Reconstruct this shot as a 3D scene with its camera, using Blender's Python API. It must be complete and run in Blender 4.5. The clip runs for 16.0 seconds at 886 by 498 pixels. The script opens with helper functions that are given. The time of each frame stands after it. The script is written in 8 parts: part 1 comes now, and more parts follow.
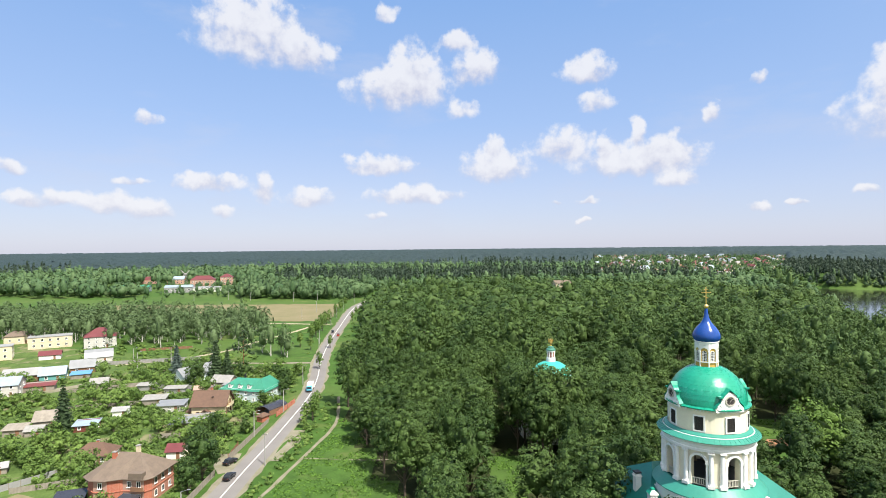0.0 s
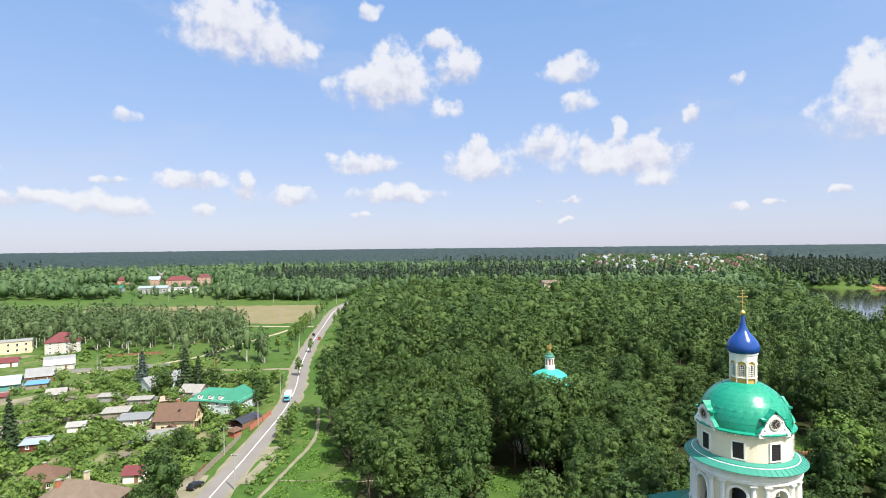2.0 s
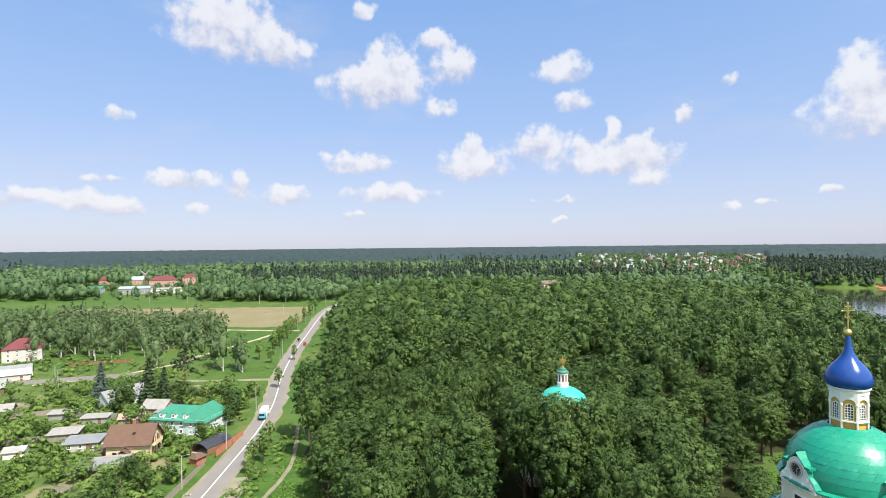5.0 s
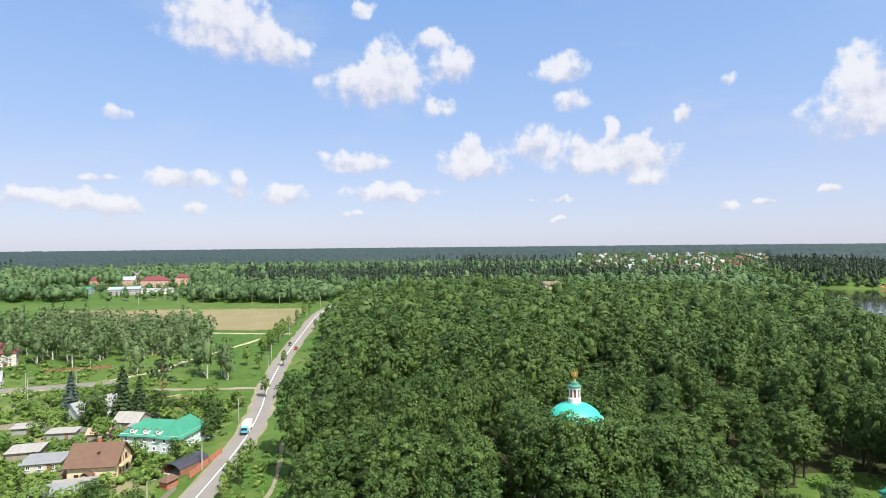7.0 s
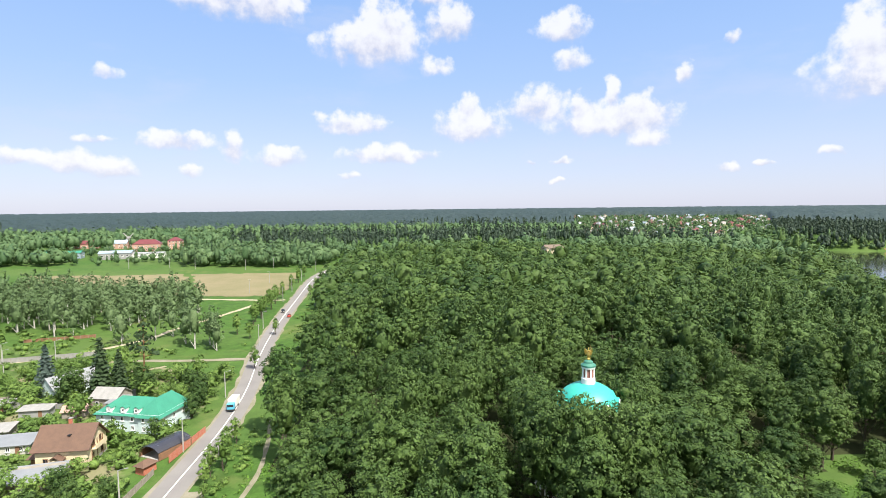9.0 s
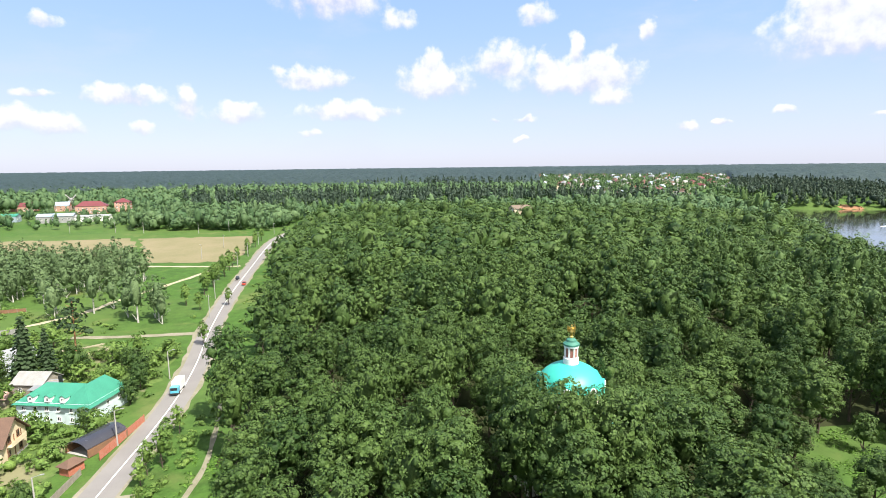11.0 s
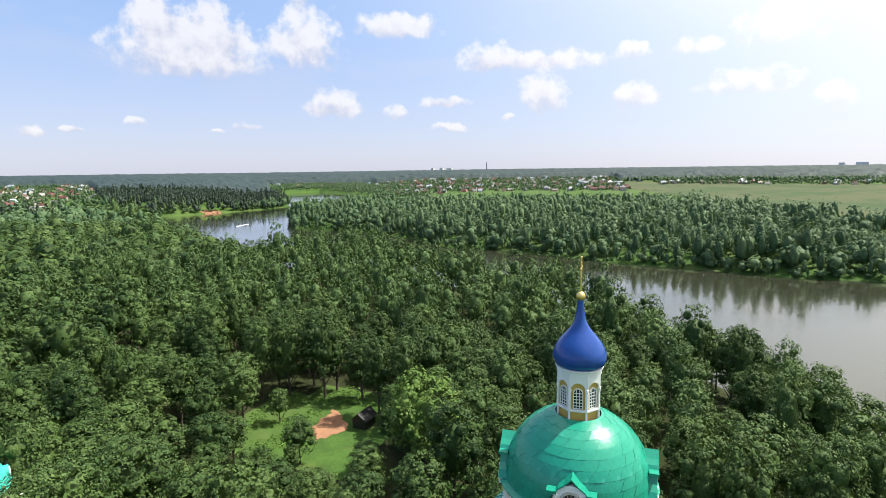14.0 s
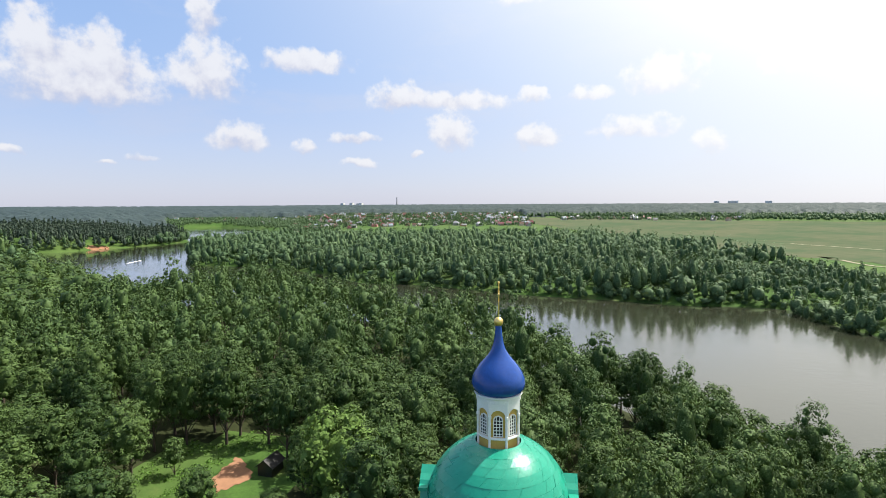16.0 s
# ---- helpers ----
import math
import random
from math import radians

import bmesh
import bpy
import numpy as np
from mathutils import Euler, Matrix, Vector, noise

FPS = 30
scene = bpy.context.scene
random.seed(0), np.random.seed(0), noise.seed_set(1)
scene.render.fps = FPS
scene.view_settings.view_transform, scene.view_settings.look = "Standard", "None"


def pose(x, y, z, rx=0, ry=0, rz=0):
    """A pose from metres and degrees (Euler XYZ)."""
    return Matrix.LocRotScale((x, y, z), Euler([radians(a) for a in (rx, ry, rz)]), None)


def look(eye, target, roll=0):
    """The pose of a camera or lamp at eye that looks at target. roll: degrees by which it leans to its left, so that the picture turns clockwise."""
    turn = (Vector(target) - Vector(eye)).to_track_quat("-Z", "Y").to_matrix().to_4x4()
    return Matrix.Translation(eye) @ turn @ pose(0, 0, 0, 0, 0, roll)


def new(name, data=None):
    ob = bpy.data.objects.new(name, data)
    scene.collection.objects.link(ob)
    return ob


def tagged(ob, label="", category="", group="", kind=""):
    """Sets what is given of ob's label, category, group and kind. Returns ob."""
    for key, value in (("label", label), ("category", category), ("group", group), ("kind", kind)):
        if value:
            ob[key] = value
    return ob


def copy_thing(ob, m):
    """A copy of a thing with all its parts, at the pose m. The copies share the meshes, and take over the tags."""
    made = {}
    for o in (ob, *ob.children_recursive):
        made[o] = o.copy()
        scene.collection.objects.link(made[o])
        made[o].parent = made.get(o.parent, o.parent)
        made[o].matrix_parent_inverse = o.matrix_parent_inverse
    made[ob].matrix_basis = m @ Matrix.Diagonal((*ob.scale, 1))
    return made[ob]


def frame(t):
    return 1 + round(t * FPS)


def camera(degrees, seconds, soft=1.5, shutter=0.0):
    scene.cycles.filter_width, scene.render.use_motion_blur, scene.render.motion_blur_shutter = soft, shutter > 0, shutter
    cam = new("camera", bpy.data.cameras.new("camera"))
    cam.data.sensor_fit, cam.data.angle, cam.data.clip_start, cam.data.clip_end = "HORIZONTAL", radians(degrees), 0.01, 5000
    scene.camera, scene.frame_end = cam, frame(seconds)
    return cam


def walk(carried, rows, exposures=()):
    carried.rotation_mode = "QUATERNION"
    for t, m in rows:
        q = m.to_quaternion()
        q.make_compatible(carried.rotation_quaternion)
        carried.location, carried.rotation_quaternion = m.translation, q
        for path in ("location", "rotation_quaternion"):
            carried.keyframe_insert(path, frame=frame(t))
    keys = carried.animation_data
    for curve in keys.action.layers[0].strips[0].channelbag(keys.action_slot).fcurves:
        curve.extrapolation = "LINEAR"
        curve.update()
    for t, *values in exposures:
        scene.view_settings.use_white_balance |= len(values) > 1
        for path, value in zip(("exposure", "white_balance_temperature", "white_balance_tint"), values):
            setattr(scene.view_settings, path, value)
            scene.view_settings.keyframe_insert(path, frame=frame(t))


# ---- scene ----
cam = camera(77.9, 16.0, soft=0.9)
METRES, EYE, TILT, LEAN, TURN = 95.0, 61.0, -0.1, 0.6, 0.0
ROWS = [
    (0.0, 0.0, 0.0, 0.0, 0.0, 0.0, -0.0),
    (0.5, -0.0067, 0.0404, -0.0005, -0.89, -0.01, -0.01),
    (1.0, -0.0122, 0.0796, -0.0012, -1.22, -0.03, -0.0),
    (1.5, -0.0164, 0.1191, -0.0018, -1.52, -0.05, 0.02),
    (2.0, -0.0191, 0.159, -0.0028, -1.72, -0.07, 0.03),
    (2.5, -0.0212, 0.1988, -0.0037, -1.91, -0.11, 0.06),
    (3.0, -0.0222, 0.2392, -0.0043, -2.07, -0.12, 0.06),
    (3.5, -0.0221, 0.2813, -0.0053, -2.17, -0.14, 0.08),
    (4.0, -0.021, 0.3228, -0.0059, -2.24, -0.14, 0.04),
    (6.5, -0.0101, 0.5241, -0.0069, -2.44, -0.15, -0.02),
    (7.0, -0.0088, 0.5627, -0.0063, -2.48, -0.18, -0.03),
    (7.5, -0.0076, 0.6007, -0.0062, -2.51, -0.8, -0.02),
    (8.0, -0.0076, 0.6373, -0.0053, -2.6, -3.43, -0.01),
    (8.5, -0.0072, 0.6745, -0.0031, -2.64, -3.56, 0.03),
    (11.0, -0.0016, 0.8659, 0.0026, -6.4, -8.41, 0.09),
    (11.5, -0.0006, 0.9069, 0.0035, -15.38, -8.28, 0.08),
    (12.0, -0.0039, 0.9396, 0.007, -24.39, -8.18, 0.11),
    (12.5, -0.0063, 0.9584, 0.0115, -28.68, -8.1, 0.17),
    (13.0, -0.0065, 0.9657, 0.0130, -37.12, -8.03, 0.31),
    (13.5, -0.0051, 0.9691, 0.0098, -51.6, -7.92, 0.49),
    (14.0, -0.0015, 0.9719, 0.0032, -66.44, -7.77, 0.62),
    (14.5, 0.0025, 0.9746, -0.0001, -72.21, -7.79, 0.55),
    (15.0, 0.0056, 0.9764, -0.0026, -73.95, -7.79, 0.44),
    (15.5, 0.0074, 0.9784, -0.0049, -75.21, -7.76, 0.36),
    (16.0, 0.0073, 0.9809, -0.0060, -75.75, -4.18, 0.24),
]
walk(cam, [(t, pose(0, 0, EYE, TILT, LEAN, TURN) @ pose(METRES * x, METRES * y, METRES * z, 90 + pitch, roll, yaw)) for t, x, y, z, yaw, pitch, roll in ROWS],
     exposures=[(0, 0.77), (7, 0.79), (8.5, 0.89), (11, 1.05), (12.5, 1.03), (13.5, 0.97), (14.5, 0.75), (16, 0.74)])

# ---- daylight ----
SUN_AZ, SUN_EL = 141.0, 56.0          # degrees clockwise from +y, and above the horizon
SUN_POWER, SKY_POWER = 5.0, 0.12
lamp = bpy.data.lights.new("sun", "SUN")
lamp.energy, lamp.angle, lamp.color = SUN_POWER, radians(0.6), (1.0, 0.95, 0.86)
sun_dir = Vector((math.sin(radians(SUN_AZ)) * math.cos(radians(SUN_EL)), math.cos(radians(SUN_AZ)) * math.cos(radians(SUN_EL)), math.sin(radians(SUN_EL))))
sun_ob = new("sun", lamp)
sun_ob.matrix_world = look(sun_dir * 300, (0, 0, 0))


class Nodes:
    """Short hand for building node trees."""

    def __init__(self, tree):
        self.t = tree
        tree.nodes.clear()

    def n(self, kind, ins=None, operation=None, use_clamp=False, data_type=None, interpolation_type=None, noise_dimensions=None, attribute_name=None):
        node = self.t.nodes.new(kind)
        if operation:
            node.operation = operation
        if use_clamp:
            node.use_clamp = True
        if data_type:
            node.data_type = data_type
        if interpolation_type:
            node.interpolation_type = interpolation_type
        if noise_dimensions:
            node.noise_dimensions = noise_dimensions
        if attribute_name:
            node.attribute_name = attribute_name
        for k, v in (ins or {}).items():
            if isinstance(v, bpy.types.NodeSocket):
                self.t.links.new(v, node.inputs[k])
            else:
                node.inputs[k].default_value = v
        return node

    def math(self, op, a, b=0.0, c=0.0, clamp=False):
        return self.n("ShaderNodeMath", {0: a, 1: b, 2: c}, operation=op, use_clamp=clamp).outputs[0]

    def vec(self, op, a, b=(0, 0, 0)):
        node = self.n("ShaderNodeVectorMath", {0: a, 1: b}, operation=op)
        return node.outputs["Value"] if op in ("DOT_PRODUCT", "LENGTH") else node.outputs[0]

    def mix(self, f, a, b):
        return self.n("ShaderNodeMix", {0: f, 6: a, 7: b}, data_type="RGBA").outputs[2]

    def ramp(self, v, lo, hi):
        return self.n("ShaderNodeMapRange", {0: v, 1: lo, 2: hi, 3: 0.0, 4: 1.0}, interpolation_type="SMOOTHSTEP").outputs[0]

    def noise(self, vec, scale, detail=4.0, rough=0.55):
        return self.n("ShaderNodeTexNoise", {"Vector": vec, "Scale": scale, "Detail": detail, "Roughness": rough}).outputs[0]


def c4(c):
    return (c[0], c[1], c[2], 1.0)


# ---- sky with fair-weather clouds: azimuth, elevation of the widest part, half width, height above it in degrees, firmness ----
CLOUDS = []


def cloud(az, el, w, h, firm=1.0):
    CLOUDS.append((az, el, w * 1.06, h * 1.06, firm + 0.12))


cloud(-19.2, 20.2, 5.1, 4.6); cloud(-14.0, 18.8, 3.2, 2.5); cloud(-4.4, 15.7, 5.7, 2.6); cloud(-3.0, 17.3, 3.1, 3.2)
cloud(1.7, 20.4, 1.8, 1.3); cloud(3.8, 17.7, 2.7, 2.5); cloud(14.9, 16.9, 2.5, 1.9); cloud(15.7, 14.1, 1.9, 1.5, 0.85)
cloud(-6.4, 8.3, 3.9, 1.5); cloud(5.6, 8.0, 3.9, 2.5); cloud(5.6, 10.2, 1.0, 1.6); cloud(12.4, 9.8, 3.0, 2.2)
cloud(19.6, 8.0, 6.3, 2.2); cloud(16.9, 9.6, 0.8, 1.8); cloud(19.7, 10.7, 0.9, 2.0); cloud(22.6, 8.9, 2.2, 1.9)
cloud(23.2, 6.2, 2.3, 1.2, 0.85); cloud(26.1, 12.1, 0.9, 1.1); cloud(30.4, 14.7, 0.7, 0.7, 0.80); cloud(-2.8, 5.3, 5.1, 1.2)
cloud(-23.1, 6.3, 3.4, 1.1); cloud(-18.0, 5.7, 1.2, 2.0); cloud(-13.6, 5.0, 2.6, 1.3); cloud(-34.9, 4.5, 1.5, 0.9)
cloud(-31.4, 4.1, 2.7, 1.3); cloud(-28.0, 3.6, 2.1, 1.2); cloud(-29.5, 6.4, 1.7, 0.5, 0.80); cloud(-21.8, 3.6, 1.4, 0.8, 0.85)
cloud(-5.7, 22.9, 1.3, 1.2, 0.80); cloud(-28.4, 12.1, 1.2, 0.8, 0.75); cloud(14.7, 4.6, 1.2, 0.4); cloud(11.8, 4.4, 0.8, 0.4, 0.85)
cloud(32.9, 3.7, 0.9, 0.4); cloud(30.0, 3.5, 1.0, 0.6, 0.80); cloud(37.9, 4.4, 1.0, 0.5, 0.75); cloud(-7.1, 3.3, 1.3, 0.5, 0.70)
cloud(14.3, 2.5, 0.8, 0.4, 0.80); cloud(2.1, 13.9, 1.7, 1.6, 0.70); cloud(-38.3, 6.9, 1.3, 0.9); cloud(-37.3, 4.3, 1.4, 1.0)
cloud(40.0, 12.9, 2.4, 3.2); cloud(43.0, 10.1, 7.0, 3.3); cloud(44.8, 12.1, 2.6, 3.3); cloud(53.0, 16.7, 1.5, 3.2)
cloud(53.1, 11.6, 3.4, 3.7); cloud(62.1, 13.5, 4.6, 1.6); cloud(71.0, 10.4, 2.6, 1.8); cloud(76.4, 10.1, 6.8, 1.2)
cloud(85.0, 10.5, 1.6, 1.0); cloud(76.7, 6.7, 2.6, 2.5); cloud(55.5, 6.0, 2.9, 2.0); cloud(66.8, 6.4, 3.0, 0.7, 0.85)
cloud(61.7, 5.5, 1.4, 0.9, 0.80); cloud(85.4, 6.4, 2.5, 1.4); cloud(67.3, 4.0, 2.1, 0.7, 0.80); cloud(72.8, 5.2, 0.8, 0.5, 0.90)
cloud(90.6, 10.5, 2.7, 1.1, 0.85); cloud(97.2, 11.4, 3.6, 2.7); cloud(94.8, 7.0, 4.4, 1.5, 0.85); cloud(111.7, 13.2, 3.8, 1.5)
cloud(44.5, 3.7, 1.0, 0.4, 0.80); cloud(47.1, 4.3, 1.6, 0.6, 0.75); cloud(83.3, 19.4, 2.8, 0.9, 0.80); cloud(107.3, 11.7, 2.6, 1.3, 0.80)
cloud(101.6, 5.3, 2.1, 1.5, 0.80)

world = bpy.data.worlds.new("sky")
scene.world = world
world.use_nodes = True
W = Nodes(world.node_tree)
sky = W.n("ShaderNodeTexSky")
sky.sky_type, sky.sun_disc = "NISHITA", False
sky.sun_elevation, sky.sun_rotation = radians(SUN_EL), radians(SUN_AZ)
sky.altitude, sky.air_density, sky.dust_density, sky.ozone_density = 150.0, 1.0, 0.6, 1.2
way = W.n("ShaderNodeTexCoord").outputs["Generated"]
sep = W.n("ShaderNodeSeparateXYZ", {0: way})
az = W.math("MULTIPLY", W.math("ARCTAN2", sep.outputs[0], sep.outputs[1]), 180 / math.pi)
el = W.math("MULTIPLY", W.math("ARCSINE", sep.outputs[2]), 180 / math.pi)
flat = W.n("ShaderNodeCombineXYZ", {0: az, 1: el, 2: 0.0}).outputs[0]
wob = W.n("ShaderNodeTexNoise", {"Vector": flat, "Scale": 0.45, "Detail": 3.0}, noise_dimensions="2D").outputs["Color"]
flat_w = W.vec("ADD", flat, W.vec("MULTIPLY", W.vec("SUBTRACT", wob, (0.5, 0.5, 0.5)), (1.9, 1.3, 0.0)))
total = (0.0, 0.0, 0.0)
for a, e, w, h, firm in CLOUDS:
    # each cloud waits for the one before it, which keeps the shader small
    here = W.n("ShaderNodeVectorMath", {0: total, 1: (1e-9, 1e-9, 0.0), 2: flat_w}, operation="MULTIPLY_ADD").outputs[0]
    off = W.vec("MULTIPLY", W.vec("SUBTRACT", here, (a, e, 0.0)), (1.0 / w, 1.0 / h, 0.0))
    up = W.n("ShaderNodeSeparateXYZ", {0: off}).outputs[1]
    below = W.math("MINIMUM", up, 0.0)
    d2 = W.math("MULTIPLY_ADD", W.math("MULTIPLY", below, below), 1.9, W.vec("DOT_PRODUCT", off, off))
    share = W.math("POWER", W.math("MAXIMUM", W.math("SUBTRACT", firm + 1.2, d2), 0.0), 4.0)
    total = W.vec("ADD", total, W.n("ShaderNodeCombineXYZ", {0: W.math("MULTIPLY", share, up), 1: share, 2: 0.0}).outputs[0])
total = W.n("ShaderNodeSeparateXYZ", {0: total})
high = W.math("DIVIDE", total.outputs[0], W.math("MAXIMUM", total.outputs[1], 0.0001))
field = W.math("SUBTRACT", W.math("POWER", total.outputs[1], 0.25), 1.2)
puff = W.n("ShaderNodeTexNoise", {"Vector": flat, "Scale": 0.55, "Detail": 6.0, "Roughness": 0.55}, noise_dimensions="2D").outputs[0]
dens = W.math("ADD", field, W.math("MULTIPLY", W.math("SUBTRACT", puff, 0.5), 2.3))
soft_edge = W.n("ShaderNodeMapRange", {0: high, 1: -0.7, 2: 0.5, 3: 1.7, 4: 0.80}).outputs[0]
dens = W.n("ShaderNodeMapRange", {0: dens, 1: -0.06, 2: soft_edge, 3: 0.0, 4: 1.0}, interpolation_type="SMOOTHSTEP").outputs[0]
wisp = W.n("ShaderNodeTexNoise", {"Vector": W.vec("MULTIPLY", flat, (0.05, 0.16, 0.0)), "Scale": 1.0, "Detail": 6.0, "Roughness": 0.62}, noise_dimensions="2D").outputs[0]
lit = W.ramp(W.math("ADD", high, W.math("MULTIPLY", W.math("SUBTRACT", puff, 0.5), 2.2)), -0.9, 0.6)
tops = W.mix(lit, (0.34, 0.34, 0.42, 1), (0.54, 0.54, 0.56, 1))
# the clear air: sky light, paler and more lavender towards the horizon, with a glare round the sun
grad = W.n("ShaderNodeValToRGB", {0: W.math("MULTIPLY", W.math("MAXIMUM", el, 0.0), 1 / 90.0)})
band = grad.color_ramp
band.elements[0].position, band.elements[0].color = 0.0, (0.325, 0.342, 0.440, 1)
band.elements[1].position, band.elements[1].color = 1.0, (0.055, 0.125, 0.320, 1)
for at_, col in ((0.06, (0.288, 0.336, 0.476, 1)), (0.14, (0.212, 0.304, 0.498, 1)), (0.30, (0.132, 0.250, 0.482, 1))):
    band.elements.new(at_).color = col
blue = W.n("ShaderNodeVectorMath", {0: sky.outputs[0], "Scale": SKY_POWER}, operation="SCALE").outputs[0]
blue = W.mix(0.82, blue, W.vec("MULTIPLY", grad.outputs[0], (1.05, 1.05, 1.05)))
blue = W.mix(W.math("MULTIPLY", W.ramp(wisp, 0.5, 0.75), 0.22), blue, (0.38, 0.40, 0.48, 1))
glare = W.math("MAXIMUM", W.vec("DOT_PRODUCT", way, tuple(sun_dir)), 0.0)
glare = W.math("POWER", glare, 2.85)
out = W.mix(W.math("MULTIPLY", dens, 0.86), blue, tops)
out = W.mix(W.math("MULTIPLY", glare, 3.0, clamp=True), out, (0.69, 0.69, 0.68, 1))
W.n("ShaderNodeOutputWorld", {0: W.n("ShaderNodeBackground", {0: out, 1: 1.0}).outputs[0]})


# ---- materials ----
def surface(name, col, col2=None, rough=0.7, metal=0.0, scale=1.0, fine=12.0, bump=0.15, blend=0.5, world_xy=False, spec=0.4, pieces=0.0, extra=None):
    """A mottled surface: two colours mixed by noise at two scales, with a fine relief."""
    m = bpy.data.materials.new(name)
    m.use_nodes = True
    N = Nodes(m.node_tree)
    co = N.n("ShaderNodeNewGeometry").outputs["Position"] if world_xy else N.n("ShaderNodeTexCoord").outputs["Object"]
    big, small = N.noise(co, scale, 5.0), N.noise(co, fine, 3.0)
    v = N.math("ADD", N.math("MULTIPLY", big, 0.65), N.math("MULTIPLY", small, 0.35))
    v = N.ramp(v, 0.5 - 0.5 * blend, 0.5 + 0.5 * blend)
    if col2 is None:
        col2 = tuple(min(1.0, x * 0.78) for x in col)
    c = N.mix(v, c4(col2), c4(col))
    if pieces:
        r = N.n("ShaderNodeObjectInfo").outputs["Random"]
        c = N.mix(N.math("MULTIPLY", r, pieces), c, c4(tuple(x * 0.55 for x in col)))
    if extra:
        c = extra(N, co, c)
    bmp = N.n("ShaderNodeBump", {"Strength": bump, "Distance": 0.04, "Height": small}).outputs[0]
    p = N.n("ShaderNodeBsdfPrincipled", {"Base Color": c, "Metallic": metal, "Normal": bmp, "Specular IOR Level": spec,
            "Roughness": N.math("ADD", rough - 0.08, N.math("MULTIPLY", big, 0.16))})
    N.n("ShaderNodeOutputMaterial", {0: p.outputs[0]})
    return m


def foliage(name, dark, light, sheen=0.12, patch=0.0, relief=3.6):
    """Leaves: each leaf and each tree its own green, hollows shaded in the colour, some light passing through."""
    m = bpy.data.materials.new(name)
    m.use_nodes = True
    N = Nodes(m.node_tree)
    geo = N.n("ShaderNodeNewGeometry")
    leaf = geo.outputs["Random Per Island"]
    tree = N.n("ShaderNodeAttribute", attribute_name="tint").outputs["Fac"]
    tree = N.math("FRACT", N.math("ADD", tree, N.n("ShaderNodeObjectInfo").outputs["Random"]))
    v = N.math("ADD", N.math("MULTIPLY", leaf, 0.50), N.math("MULTIPLY", tree, 0.50))
    if patch:
        big = N.noise(geo.outputs["Position"], patch, 3.0)
        v = N.math("ADD", v, N.math("MULTIPLY", N.math("SUBTRACT", big, 0.5), 0.9), clamp=True)
    c = N.mix(v, c4(dark), c4(light))
    leaf_hollows = N.noise(geo.outputs["Position"], relief, 2.0)
    # low parts of the relief coloured darker, as shade between leaf sprays
    c = N.mix(N.ramp(leaf_hollows, 0.36, 0.60), N.mix(0.40, c, c4(tuple(x * 0.45 for x in dark))), c)
    bmp = N.n("ShaderNodeBump", {"Strength": 0.7, "Distance": 0.7 / relief, "Height": leaf_hollows}).outputs[0]
    d = N.n("ShaderNodeBsdfPrincipled", {"Base Color": c, "Roughness": 0.6, "Specular IOR Level": 0.2, "Normal": bmp})
    tr = N.n("ShaderNodeBsdfTranslucent", {"Color": N.mix(0.5, c, (0.14, 0.19, 0.04, 1))})
    N.n("ShaderNodeOutputMaterial", {0: N.n("ShaderNodeMixShader", {0: sheen, 1: d.outputs[0], 2: tr.outputs[0]}).outputs[0]})
    return m


def glass_dark(name, col=(0.02, 0.025, 0.03)):
    m = bpy.data.materials.new(name)
    m.use_nodes = True
    N = Nodes(m.node_tree)
    p = N.n("ShaderNodeBsdfPrincipled", {"Base Color": c4(col), "Roughness": 0.08, "Specular IOR Level": 0.6})
    N.n("ShaderNodeOutputMaterial", {0: p.outputs[0]})
    return m


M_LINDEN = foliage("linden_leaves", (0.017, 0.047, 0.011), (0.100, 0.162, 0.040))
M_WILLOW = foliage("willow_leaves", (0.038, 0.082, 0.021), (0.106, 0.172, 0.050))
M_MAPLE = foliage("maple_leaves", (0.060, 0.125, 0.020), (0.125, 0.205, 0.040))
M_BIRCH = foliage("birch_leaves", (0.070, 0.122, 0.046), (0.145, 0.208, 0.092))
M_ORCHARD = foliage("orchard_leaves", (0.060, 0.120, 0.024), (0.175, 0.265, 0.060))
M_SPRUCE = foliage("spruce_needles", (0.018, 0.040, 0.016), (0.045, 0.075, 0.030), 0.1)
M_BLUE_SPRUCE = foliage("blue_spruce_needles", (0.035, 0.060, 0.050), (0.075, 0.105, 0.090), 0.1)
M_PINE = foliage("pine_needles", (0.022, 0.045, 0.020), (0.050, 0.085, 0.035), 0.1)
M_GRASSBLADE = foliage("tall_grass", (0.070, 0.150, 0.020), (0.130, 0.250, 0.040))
M_BARK = surface("bark", (0.10, 0.075, 0.055), (0.05, 0.04, 0.03), 0.9, scale=1.5, fine=9, bump=0.6)
M_BIRCHBARK = surface("birch_bark", (0.62, 0.60, 0.55), (0.20, 0.19, 0.17), 0.8, scale=2.5, fine=7, blend=0.35)
M_PINEBARK = surface("pine_bark", (0.40, 0.20, 0.09), (0.20, 0.11, 0.06), 0.9, scale=1.2, fine=8, bump=0.5)


def meadow(N, co, c):
    wide = N.ramp(N.noise(co, 0.012, 4.0), 0.42, 0.62)
    c = N.mix(N.math("MULTIPLY", wide, 0.6), c, (0.078, 0.120, 0.032, 1))
    dry = N.ramp(N.noise(co, 0.06, 5.0), 0.56, 0.72)
    return N.mix(N.math("MULTIPLY", dry, 0.5), c, (0.14, 0.150, 0.055, 1))


